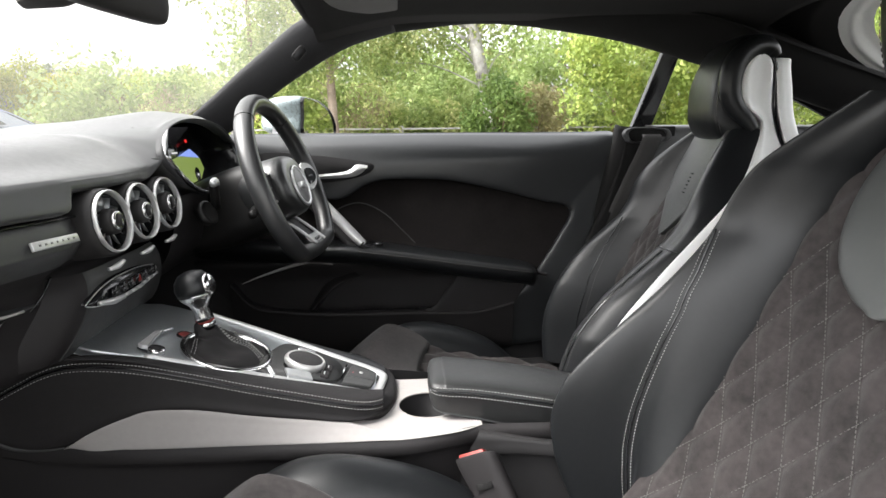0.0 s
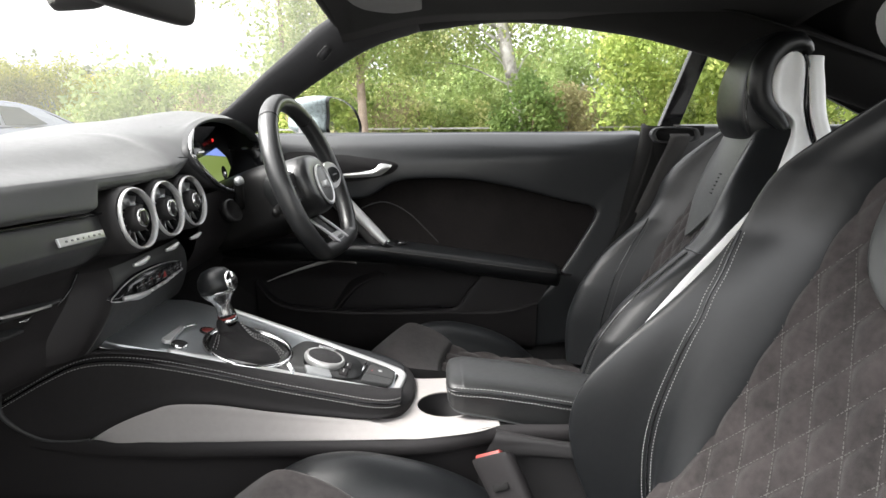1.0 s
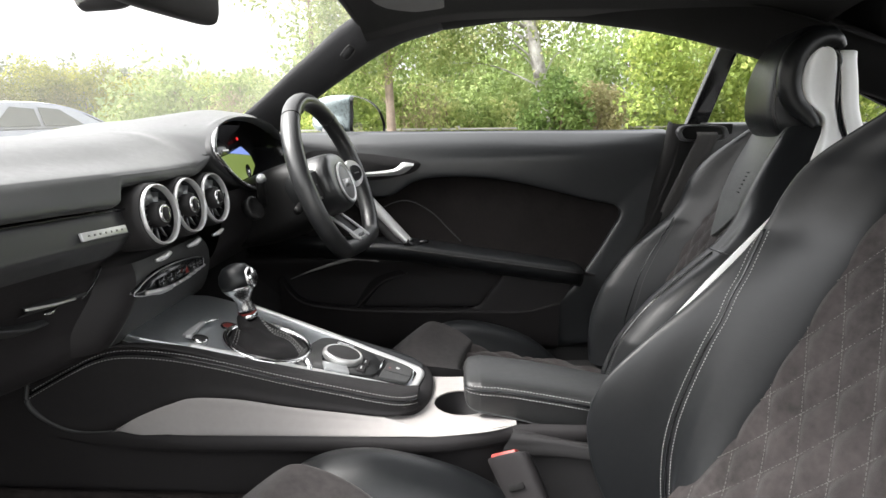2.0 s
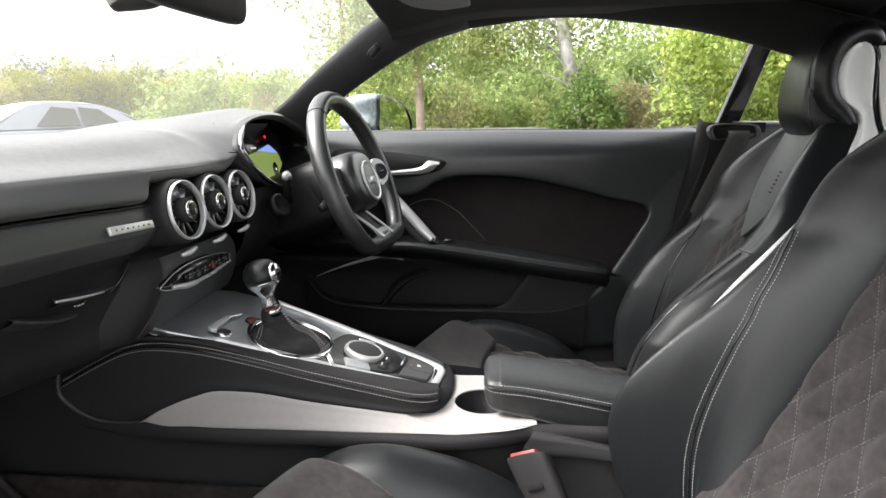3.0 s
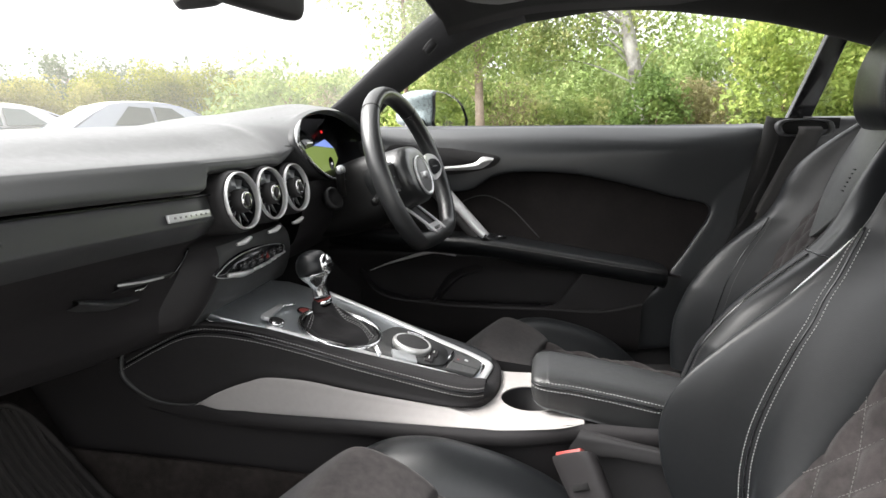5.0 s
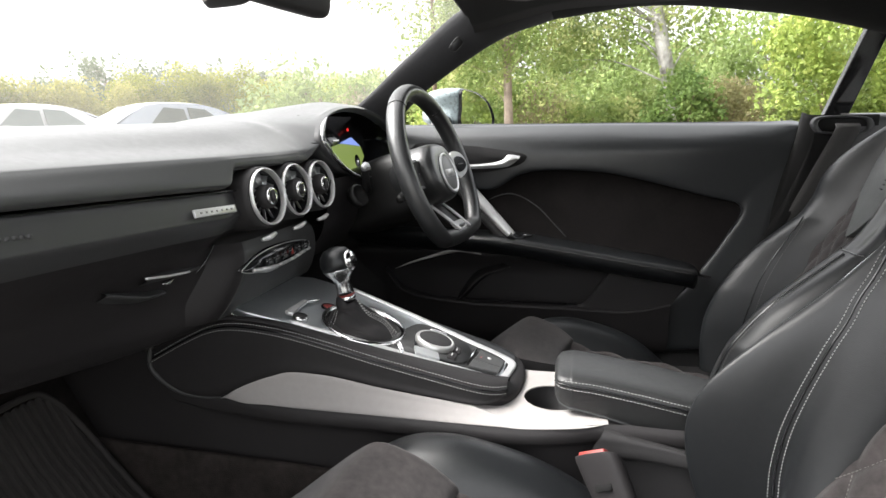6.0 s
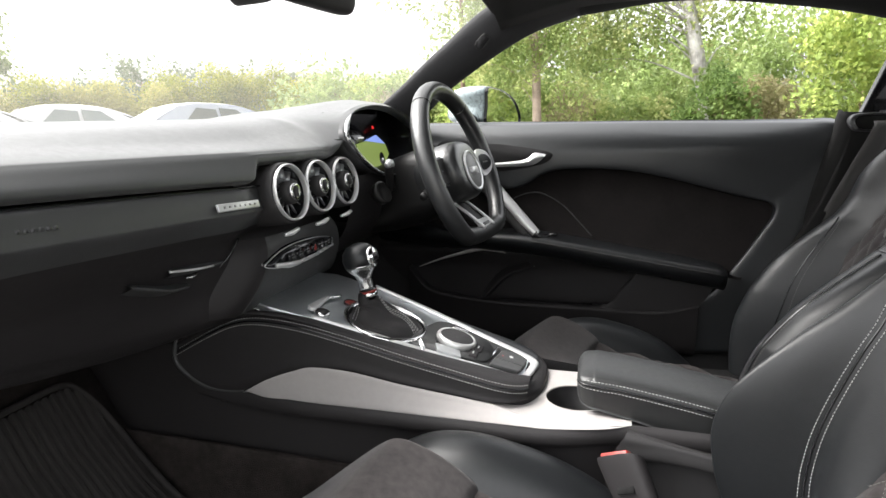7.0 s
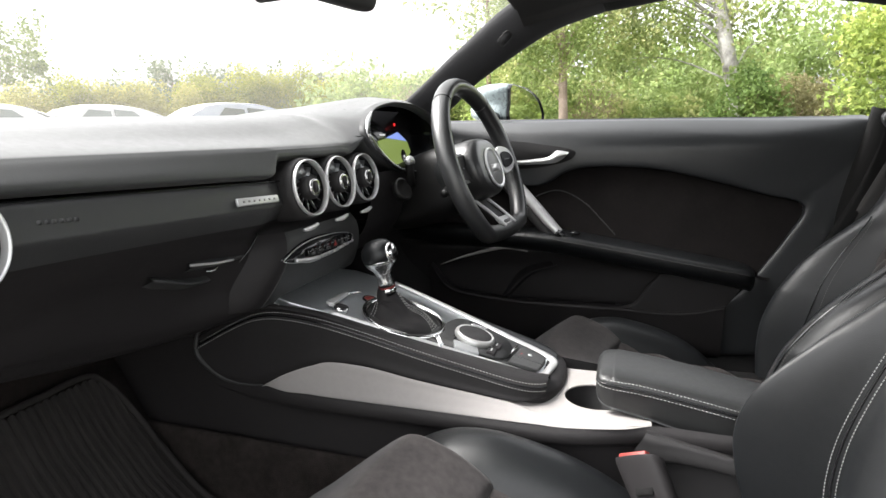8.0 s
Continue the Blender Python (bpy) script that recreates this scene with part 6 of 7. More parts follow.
    for z, f, w, dp in ((0.925, -0.425, 0.078, 0.05), (0.945, -0.408, 0.090, 0.08), (0.985, -0.388, 0.096, 0.10), (1.04, -0.376, 0.097, 0.11), (1.08, -0.380, 0.096, 0.100), (1.112, -0.396, 0.090, 0.088), (1.133, -0.420, 0.076, 0.062), (1.143, -0.45, 0.045, 0.025)):
        hr.append([(SX + u * w, f - v * dp, z) for u, v in ((-0.55, 0.0), (0, -0.03), (0.55, 0.0), (0.86, 0.10), (1.0, 0.35), (1.02, 0.7), (0.9, 1.0), (0.4, 1.08), (-0.4, 1.08), (-0.9, 1.0), (-1.02, 0.7), (-1.0, 0.35), (-0.86, 0.10))])
    part("headrest", loft(hr, 44, 60, True, True), LEATHER, s, "black leather headrest")
    for sg in (1, -1):
        part("headrest_seam", stitches([(SX + sg * 0.089 * k, f + 0.003, z) for z, f, k in ((0.95, -0.419, 0.88), (0.985, -0.402, 0.93), (1.04, -0.390, 0.94), (1.09, -0.396, 0.91), (1.125, -0.417, 0.82), (1.145, -0.444, 0.70))], 0.004, 0.0022, 0.0009, (0, 0.001, 0)), THREAD_DIM, s)
    # silver shell round the back
    sh = []
    for z in (0.40, 0.50, 0.56, 0.606, 0.675, 0.765, 0.82, 0.87, 0.92, 0.974, 1.02, 1.05, 1.08, 1.098, 1.106):
        if z < 0.9:
            e, u, c = ip(z, EDGE_Y) - float(np.interp(z, [0.55, 0.7, 0.77, 0.9], [0.055, 0.045, 0.025, 0.02])), 0.252 * ip(z, EDGE_U) / 0.232, yc(z)
            e = min(e, c + 0.10)
        else:
            u = float(np.interp(z, [0.87, 0.92, 0.974, 1.02, 1.05, 1.08, 1.098, 1.106], [0.222, 0.17, 0.122, 0.106, 0.102, 0.096, 0.086, 0.072]))
            e = float(np.interp(z, [0.87, 0.92, 0.974, 1.02, 1.05, 1.08, 1.098, 1.106], [-0.405, -0.435, -0.445, -0.425, -0.420, -0.430, -0.448, -0.466]))
            c = float(np.interp(z, [0.89, 0.93, 1.03, 1.14], [yc(0.89), -0.47, -0.47, -0.47]))
        bk_y = max(-0.515, min(c - 0.10, e - 0.05)) if z < 0.9 else float(np.interp(z, [0.89, 0.94, 1.03, 1.09, 1.14], [-0.515, -0.508, -0.492, -0.482, -0.478]))
        sh.append([(SX - u, e, z), (SX - u - 0.004, (e + bk_y) / 2, z), (SX - u + 0.010, bk_y, z), (SX - u * 0.5, bk_y - 0.03, z), (SX, bk_y - 0.04, z), (SX + u * 0.5, bk_y - 0.03, z), (SX + u - 0.010, bk_y, z), (SX + u + 0.004, (e + bk_y) / 2, z), (SX + u, e, z)])
    shell = part("shell", loft(sh, 70, 60), SHELL, s, "silver painted backrest shell")
    thick(shell, 0.006, 1.0)
    side = lambda ring, a: tuple(np.array(ring[1]) * (1 - a) + np.array(ring[2]) * a)
    part("shell_gap", tube([tuple(np.array(side(r, 0.80)) + (-0.005, -0.003, 0.0)) for r in sh[9:14]], 0.0032, 40, 6), GLOSS, s)
    roll = [tuple(np.array(r[0]) + (0.004, 0.011, 0.0)) for r in sh[8:]] + [(SX - 0.060, -0.478, 1.117), (SX - 0.045, -0.495, 1.118)]
    radii = list(np.interp(np.linspace(0, 1, len(roll)), [0, 0.25, 0.5, 0.85, 1], [0.006, 0.012, 0.016, 0.017, 0.012]))
    part("edge_roll", tube(roll, radii, 80, 12, up=(1, 0, 0)), LEATHER, s, "black leather roll edging the shell")
    cushion(s, lambda u, y, z: (SX + u, y, z))
    return s


pseat = seat("passenger_seat", "black leather sports seat with quilted dark suede middle")


# the driver's seat stands lower and further back, turned a little towards the door
DX, SKEW = 0.355, -0.17
D_Z = [0.36, 0.42, 0.48, 0.54, 0.565, 0.613, 0.65, 0.70, 0.72, 0.755, 0.80, 0.84, 0.88, 0.92]
D_EDGE = [-0.222, -0.219, -0.225, -0.246, -0.261, -0.297, -0.335, -0.392, -0.415, -0.440, -0.464, -0.490, -0.522, -0.556]
D_SHELL = [-0.31, -0.30, -0.298, -0.305, -0.315, -0.346, -0.377, -0.421, -0.438, -0.469, -0.515, -0.550, -0.578, -0.600]
D_OUT = lambda z: float(np.interp(z, [0.55, 0.65, 0.70, 0.75, 0.80, 0.84, 0.88, 0.92], [0.0, 0.010, 0.012, 0.018, 0.028, 0.030, 0.022, 0.008]))
D_WIDE = [0.235, 0.243, 0.245, 0.245, 0.245, 0.245, 0.245, 0.245, 0.245, 0.245, 0.230, 0.202, 0.165, 0.126]
DP = lambda u, y, z: (DX + u, y + SKEW * u, z)
dz_ = lambda z, t: float(np.interp(z, D_Z, t))
d_mid = lambda z: float(np.interp(z, [0.36, 0.55, 0.60, 0.68, 0.77, 0.92], [-0.32, -0.392, -0.412, -0.450, -0.502, -0.566]))


def driver_wing(z, sg=-1):
    """Cross-section of a side bolster of the driver's backrest, from the middle out to the shell."""
    e, b, c, k = dz_(z, D_EDGE) + (D_OUT(z) if sg > 0 else 0.0), dz_(z, D_SHELL), d_mid(z), dz_(z, D_WIDE) / 0.245
    n = float(np.interp(z, [0.66, 0.71, 0.775, 0.84, 0.92], [0.0, 0.008, 0.026, 0.012, 0.0]))
    return [((0.112 - n) * k, c - 0.012), ((0.122 - n) * k, c + 0.008), ((0.142 - 0.7 * n) * k, 0.55 * c + 0.45 * e), ((0.162 - 0.3 * n) * k, 0.16 * c + 0.84 * e), (0.184 * k, e), (0.206 * k, e - 0.006), (0.226 * k, 0.62 * e + 0.38 * b), (0.240 * k, 0.2 * e + 0.8 * b), (0.243 * k, b - 0.006), (0.228 * k, b - 0.014)]


def on_driver_wing(z, at, sg, lift=0.0):
    """A point on that section, at a share of its control points from the middle."""
    w = smooth_line([(u, y, 0.0) for u, y in driver_wing(z, sg)], 181)
    i = int(np.clip(at * 20, 2, 178))
    t_ = (w[i + 2] - w[i - 2])[:2]
    t_ = t_ / np.linalg.norm(t_)
    m_ = w[i][:2] + lift * np.array((-t_[1], t_[0]))
    return DP(sg * m_[0], m_[1], z)


def driver_seat():
    s = thing("driver_seat", "black leather sports seat with silver shell behind the steering wheel", "car seat", (DX, -0.17, 0.25), "front seats")
    for sg in (1, -1):
        part("bolster", loft([[DP(sg * u, y, z) for u, y in driver_wing(z, sg)] for z in D_Z], 90, 60), LEATHER, s, "black leather side bolster")
    # double seam along the inboard bolster, a finer one on the outboard
    zi = (0.40, 0.46, 0.50, 0.54, 0.57, 0.60, 0.63, 0.66, 0.685, 0.708)
    part("seam", tube([on_driver_wing(z, 4.85, -1, 0.0) for z in zi], 0.0024, 80, 6), GLOSS, s)
    for d in (4.55, 5.15):
        part("stitching", stitches([on_driver_wing(z, d, -1, 0.0006) for z in zi], 0.0030, 0.0020, 0.0013, (-0.0004, 0.0008, 0.0003)), THREAD_DIM, s)
    zo = (0.44, 0.48, 0.53, 0.58, 0.63, 0.67, 0.70, 0.715)
    part("seam", tube([on_driver_wing(z, k, 1, 0.0) for z, k in zip(zo, (1.9, 2.0, 2.1, 2.25, 2.4, 2.6, 2.9, 3.2))], 0.0014, 60, 6), GLOSS, s)
    part("stitching", stitches([on_driver_wing(z, k - 0.25, 1, 0.0006) for z, k in zip(zo, (1.9, 2.0, 2.1, 2.25, 2.4, 2.6, 2.9, 3.2))], 0.0030, 0.0020, 0.0008, (-0.0004, 0.0008, 0.0003)), THREAD_DIM, s)
    # the padded roll that runs from the headrest down the inboard and outboard shoulder
    for sg in (1, -1):
        zr = (0.712, 0.74, 0.78, 0.82, 0.86, 0.90, 0.935)
        if sg > 0:
            continue
        part("shoulder_seam", tube([on_driver_wing(z, k, sg, 0.0) for z, k in zip(zr, (1.7, 1.7, 1.8, 2.2, 2.8, 3.4))], 0.0024, 60, 6), GLOSS, s)
        part("stitching", stitches([on_driver_wing(z, k + 0.28, sg, 0.0010) for z, k in zip(zr, (1.7, 1.7, 1.8, 2.2, 2.8, 3.4))], 0.0034, 0.0020, 0.0014, (-0.0006, 0.0008, 0.0004)), THREAD, s)
        part("cross_seam", tube([on_driver_wing(0.712, k, sg, 0.0) for k in (2.0, 3.0, 4.0, 5.0, 6.0, 7.0)], 0.0014, 30, 6), GLOSS, s)
    # quilted middle
    bm = bmesh.new()
    grid = []
    for j in range(111):
        z = 0.38 + 0.42 * j / 110
        row = []
        for i in range(71):
            u = -0.125 + 0.25 * i / 70
            a, b = u / 0.05 + z / 0.072, u / 0.05 - z / 0.072
            h = 0.0070 * (abs(math.sin(math.pi * a)) * abs(math.sin(math.pi * b))) ** 0.5
            row.append(bm.verts.new(DP(u, d_mid(z) + 0.010 * (u / 0.12) ** 2 + h * 0.9 - 0.004, z + 0.4 * h)))
        grid.append(row)
    for r0, r1 in zip(grid, grid[1:]):
        for i in range(70):
            bm.faces.new((r0[i], r0[i + 1], r1[i + 1], r1[i]))
    part("quilted_panel", bm, SUEDE, s, "dark suede quilted in diamonds")
    for sg in (1, -1):
        for k in range(5, 15):
            pts = [(sg * 0.05 * (k - z / 0.072), z) for z in np.linspace(0.40, 0.79, 40) if abs(0.05 * (k - z / 0.072)) < 0.118]
            if len(pts) > 4:
                part("quilt_stitching", stitches([DP(u, d_mid(z) + 0.010 * (u / 0.12) ** 2 - 0.003, z) for u, z in pts[::3]], 0.0036, 0.0020, 0.0009, (0, 0.0014, 0.0006)), THREAD_DIM, s)
    # yoke with its point downwards
    yoke = []
    for z, w in ((0.702, 0.004), (0.712, 0.022), (0.735, 0.050), (0.762, 0.082), (0.774, 0.092), (0.81, 0.101), (0.86, 0.105), (0.92, 0.098)):
        yoke.append([DP(w * k, d_mid(z) + 0.010 * (w / 0.12) ** 2 * k * k + 0.011 - (0.010 if abs(k) == 1 else 0.0), z) for k in (-1, -0.95, -0.6, -0.2, 0.2, 0.6, 0.95, 1)])
    part("yoke", loft(yoke, 44, 34), YOKE, s, "leather yoke below the headrest, lit tone in its colour")
    for i, (w, l) in enumerate(((0.0022, 0.020), (0.0022, 0.012), (0.0030, 0.013), (0.0030, 0.013), (0.0022, 0.012), (0.0022, 0.020))):
        z = 0.790 + 0.0078 * i
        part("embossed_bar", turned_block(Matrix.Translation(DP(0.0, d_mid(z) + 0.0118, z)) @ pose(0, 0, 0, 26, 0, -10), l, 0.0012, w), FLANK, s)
    # headrest: a cushion with a seamed front corner, rolling back round the shell
    hr = []
    for z, f, w, bk in ((0.896, -0.560, 0.075, -0.60), (0.903, -0.540, 0.094, -0.61), (0.925, -0.525, 0.103, -0.62), (0.955, -0.518, 0.099, -0.622), (1.00, -0.520, 0.100, -0.622), (1.035, -0.530, 0.099, -0.625),
                       (1.065, -0.545, 0.095, -0.632), (1.085, -0.562, 0.093, -0.634), (1.096, -0.580, 0.076, -0.630), (1.101, -0.596, 0.045, -0.620)):
        d = f - bk
        hr.append([DP(u * w, f - v * d, z) for u, v in ((-0.6, 0.0), (0, -0.03), (0.6, 0.0), (0.84, 0.05), (0.93, 0.18), (1.0, 0.45), (1.01, 0.75), (0.90, 1.0), (0.4, 1.06), (-0.4, 1.06), (-0.90, 1.0), (-1.01, 0.75), (-1.0, 0.45), (-0.93, 0.18), (-0.84, 0.05))])
    part("headrest", loft(hr, 50, 75, True, True), LEATHER, s, "black leather headrest")
    for sg in (1, -1):
        corner = [(z, f - 0.10 * (f - bk), w * 0.895) for z, f, w, bk in ((0.903, -0.540, 0.094, -0.61), (0.925, -0.525, 0.103, -0.62), (0.955, -0.518, 0.099, -0.622), (1.00, -0.520, 0.100, -0.622), (1.035, -0.530, 0.099, -0.625), (1.065, -0.545, 0.095, -0.632), (1.085, -0.562, 0.093, -0.634))]
        part("headrest_seam", tube([DP(sg * w, y, z) for z, y, w in corner], 0.0012, 50, 6), GLOSS, s)
        part("headrest_stitching", stitches([DP(sg * (w - 0.004), y + 0.0036, z) for z, y, w in corner], 0.0032, 0.0020, 0.0009, (0, 0.0008, 0)), THREAD_DIM, s)
    # silver shell: a flank on either side that arches round the headrest, and a back piece behind a dark gap
    flank = ((0.36, -0.31, -0.55, 0.244), (0.48, -0.298, -0.57, 0.247), (0.565, -0.315, -0.585, 0.248), (0.65, -0.377, -0.600, 0.248), (0.72, -0.438, -0.612, 0.247), (0.755, -0.469, -0.617, 0.246), (0.80, -0.515, -0.622, 0.232), (0.84, -0.550, -0.626, 0.205),
             (0.88, -0.578, -0.630, 0.170), (0.915, -0.600, -0.630, 0.134), (0.938, -0.601, -0.629, 0.120), (0.961, -0.574, -0.628, 0.114), (0.99, -0.563, -0.627, 0.113), (1.02, -0.564, -0.626, 0.113), (1.04, -0.572, -0.623, 0.112), (1.052, -0.584, -0.616, 0.110), (1.057, -0.596, -0.606, 0.107))
    for sg in (1, -1):
        rows = [[DP(sg * (w - 0.012), f + 0.001, z), DP(sg * (w + 0.001), f - 0.001, z), DP(sg * (w + 0.004), 0.85 * f + 0.15 * b, z), DP(sg * (w + 0.001), 0.7 * f + 0.3 * b, z), DP(sg * w, 0.45 * f + 0.55 * b, z), DP(sg * (w + 0.002), 0.1 * f + 0.9 * b, z), DP(sg * (w - 0.008), b - 0.001, z)] for z, f, b, w in flank]
        part("shell_flank", loft(rows, 90, 26), SHELL, s, "silver painted flank of the backrest shell")
        part("flank_gap", tube([DP(sg * (w - 0.002), b - 0.004, z) for z, f, b, w in flank[7:16]], 0.0034, 50, 8), GLOSS, s)
        # leather roll that edges the arch
        arch = ((0.918, -0.592, 0.126, 0.008), (0.936, -0.580, 0.116, 0.014), (0.962, -0.557, 0.106, 0.0185), (0.99, -0.546, 0.103, 0.0205), (1.02, -0.546, 0.103, 0.021), (1.046, -0.556, 0.102, 0.021), (1.064, -0.576, 0.099, 0.0205), (1.072, -0.600, 0.097, 0.019), (1.067, -0.620, 0.097, 0.017), (1.054, -0.632, 0.098, 0.011))
        part("edge_roll", tube([DP(sg * w - (0.010 if sg > 0 else 0.0), y - (0.012 if sg > 0 else 0.0), z) for z, y, w, r in arch], [r * (0.75 if sg > 0 else 1.0) for z, y, w, r in arch], 70, 16, up=(1, 0, 0)), LEATHER, s, "black leather roll edging the shell")
    back = ((0.36, -0.56, 0.240), (0.60, -0.60, 0.244), (0.755, -0.624, 0.242), (0.80, -0.630, 0.229), (0.84, -0.634, 0.203), (0.88, -0.637, 0.170), (0.915, -0.638, 0.138), (0.95, -0.636, 0.118), (1.0, -0.632, 0.110), (1.03, -0.628, 0.107), (1.048, -0.630, 0.100))
    shell = part("shell_back", loft([[DP(-w, y, z), DP(-w - 0.002, y - 0.012, z), DP(-w + 0.006, y - 0.027, z), DP(-0.5 * w, y - 0.030, z), DP(0, y - 0.030, z), DP(0.5 * w, y - 0.026, z), DP(w - 0.008, y - 0.020, z), DP(w - 0.002, y - 0.010, z), DP(w - 0.004, y, z)] for z, y, w in back], 60, 60), SHELL, s, "silver painted back of the shell")
    thick(shell, 0.006, 1.0)
    cushion(s, lambda u, y, z: (DX + 0.005 + u, y - 0.118 - 0.12 * u, z - 0.061))
    return s


dseat = driver_seat()

# ---- mirrors, visor ----
rv = thing("rear_view_mirror", "black rear-view mirror hanging from the windscreen", "interior mirror", (0.0, 0.47, 1.10))
rm = []
for x, k in ((-0.105, 0.6), (-0.095, 0.9), (-0.05, 1.0), (0.06, 1.0), (0.10, 0.95), (0.118, 0.7)):
    yy = 0.475 - 0.16 * x
    rm.append([(x, yy + v * 0.02 * k, 1.121 + w * 0.035 * k) for v, w in ((-1, -1), (-1.2, 0), (-1, 1), (0, 1.1), (1, 0.8), (1.3, 0), (1, -0.8), (0, -1.1))])
part("housing", loft(rm, 40, 32, True, True), HARD, rv)
part("stem", tube([(0.0, 0.50, 1.128), (0.0, 0.54, 1.117), (0.0, 0.59, 1.11)], [0.02, 0.026, 0.022], 14, 14), HARD, rv)
vs_ = thing("sun_visor", "grey cloth sun visor folded against the headliner", "sun visor", (0.3, 0.17, 1.15))
vb = part("flap", loft([[(0.06, 0.235, 1.176), (0.28, 0.242, 1.176), (0.48, 0.23, 1.168)], [(0.06, 0.228, 1.164), (0.28, 0.236, 1.164), (0.48, 0.224, 1.158)], [(0.06, 0.10, 1.178), (0.28, 0.10, 1.178), (0.48, 0.10, 1.170)], [(0.06, 0.10, 1.188), (0.28, 0.10, 1.188), (0.48, 0.10, 1.18)]], 14, 14), VISOR, vs_)

dm = thing("door_mirror", "silver exterior door mirror with black surround", "door mirror", (0.86, 0.38, 0.9))
gi, go = Vector((0.805, 0.348, 0.96)), Vector((1.0, 0.280, 0.96))
gx_ = (go - gi).normalized()
gn = Vector((gx_.y, -gx_.x, 0)).normalized()
if gn.y > 0:
    gn = -gn
shape = [(0.0, -0.046), (0.0, 0.0), (0.004, 0.044), (0.05, 0.047), (0.11, 0.038), (0.165, 0.016), (0.196, -0.018), (0.200, -0.040), (0.186, -0.050), (0.09, -0.050)]
cen = np.array((0.09, -0.004))
SH = lambda k, d, sq=0.0: [tuple(gi + gx_ * (cen[0] + (a - cen[0]) * k) + Vector((0, 0, cen[1] + (b - cen[1]) * k)) - gn * d - Vector((sq, 0, 0))) for a, b in shape]
part("surround", loft([SH(0.965, 0.012), SH(0.972, -0.002), SH(1.0, -0.003), SH(1.03, 0.006)], 12, 60, True), GLOSS, dm, "black surround")
part("housing", loft([SH(1.035, 0.004), SH(1.08, 0.03, 0.004), SH(1.04, 0.075, 0.012), SH(0.86, 0.115, 0.02), SH(0.55, 0.142, 0.025), SH(0.1, 0.152, 0.025)], 26, 60, True, True), PAINT_TEAL, dm, "silver painted housing")
part("mirror_glass", slab(SH(0.975, 0.0005), 0.003, -gn, 60), MIRROR, dm, "mirror glass", smooth=False)
part("foot", tube([(0.80, 0.40, 0.925), (0.77, 0.40, 0.905), (0.735, 0.40, 0.895)], [0.03, 0.026, 0.03], 12, 12, flat=0.6), GLOSS, dm)

# ---- rubber-backed mat on the passenger floor ----
mat = thing("floor_mat", "dark ribbed floor mat in the passenger footwell", "floor mat", (-0.4, 0.6, 0.27))
def floor_z(y):
    return float(np.interp(y, [p[0] for p in FLOOR][::-1], [p[1] for p in FLOOR][::-1]))


bm = bmesh.new()
grid = []
MX = np.arange(-0.60, -0.168, 0.0021)
for y in np.linspace(0.800, 0.36, 40):
    row = []
    for i, x in enumerate(MX):
        edge = min(1.0, (x + 0.602) / 0.02, (-0.166 - x) / 0.02)
        h = 0.031 + 0.0060 * (1 if i % 6 < 3 else 0) * (1 if edge > 0.8 else 0)
        ye = y - 0.035 * max(0.0, (x + 0.215) / 0.047) ** 2 * max(0.0, y - 0.5) / 0.3
        row.append(bm.verts.new((x, ye - h * 0.55, floor_z(ye) + h * 0.8)))
    grid.append(row)
for r0, r1 in zip(grid, grid[1:]):
    for i in range(len(MX) - 1):
        bm.faces.new((r0[i], r0[i + 1], r1[i + 1], r1[i]))
part("ribbed_top", bm, RUBBER, mat, smooth=False)
part("binding", tube([(x, y - 0.018, floor_z(y) + 0.028) for x, y in ((-0.168, 0.38), (-0.167, 0.55), (-0.167, 0.65), (-0.167, 0.72), (-0.168, 0.745), (-0.176, 0.775), (-0.19, 0.793), (-0.215, 0.803), (-0.30, 0.803), (-0.45, 0.803), (-0.60, 0.803))], 0.005, 90, 8), RUBBER, mat)

# ---- outside: ground, road ----
bm = bmesh.new()
bmesh.ops.create_grid(bm, x_segments=2, y_segments=2, size=1500)
ground = structure("ground", bm, GRASS, "dry grass and weeds reaching to the horizon", "ground", smooth=False)
# Unseen paved ground, kept pale as a reflector for the car's open side.
bm = bmesh.new()
for x0, x1, y0, y1 in ((-14, 11.5, -30, 32),):
    bm.faces.new([bm.verts.new(p) for p in ((x0, y0, 0.02), (x1, y0, 0.02), (x1, y1, 0.02), (x0, y1, 0.02))])
r = bmesh.ops.extrude_face_region(bm, geom=list(bm.faces))
for v in [g for g in r["geom"] if isinstance(g, bmesh.types.BMVert)]:
    v.co.z -= 0.018
road = structure("road", bm, BOUNCE_GROUND, "unseen car park ground, pale to bounce light into the cabin", "concrete", smooth=False)

rng = np.random.default_rng(5)


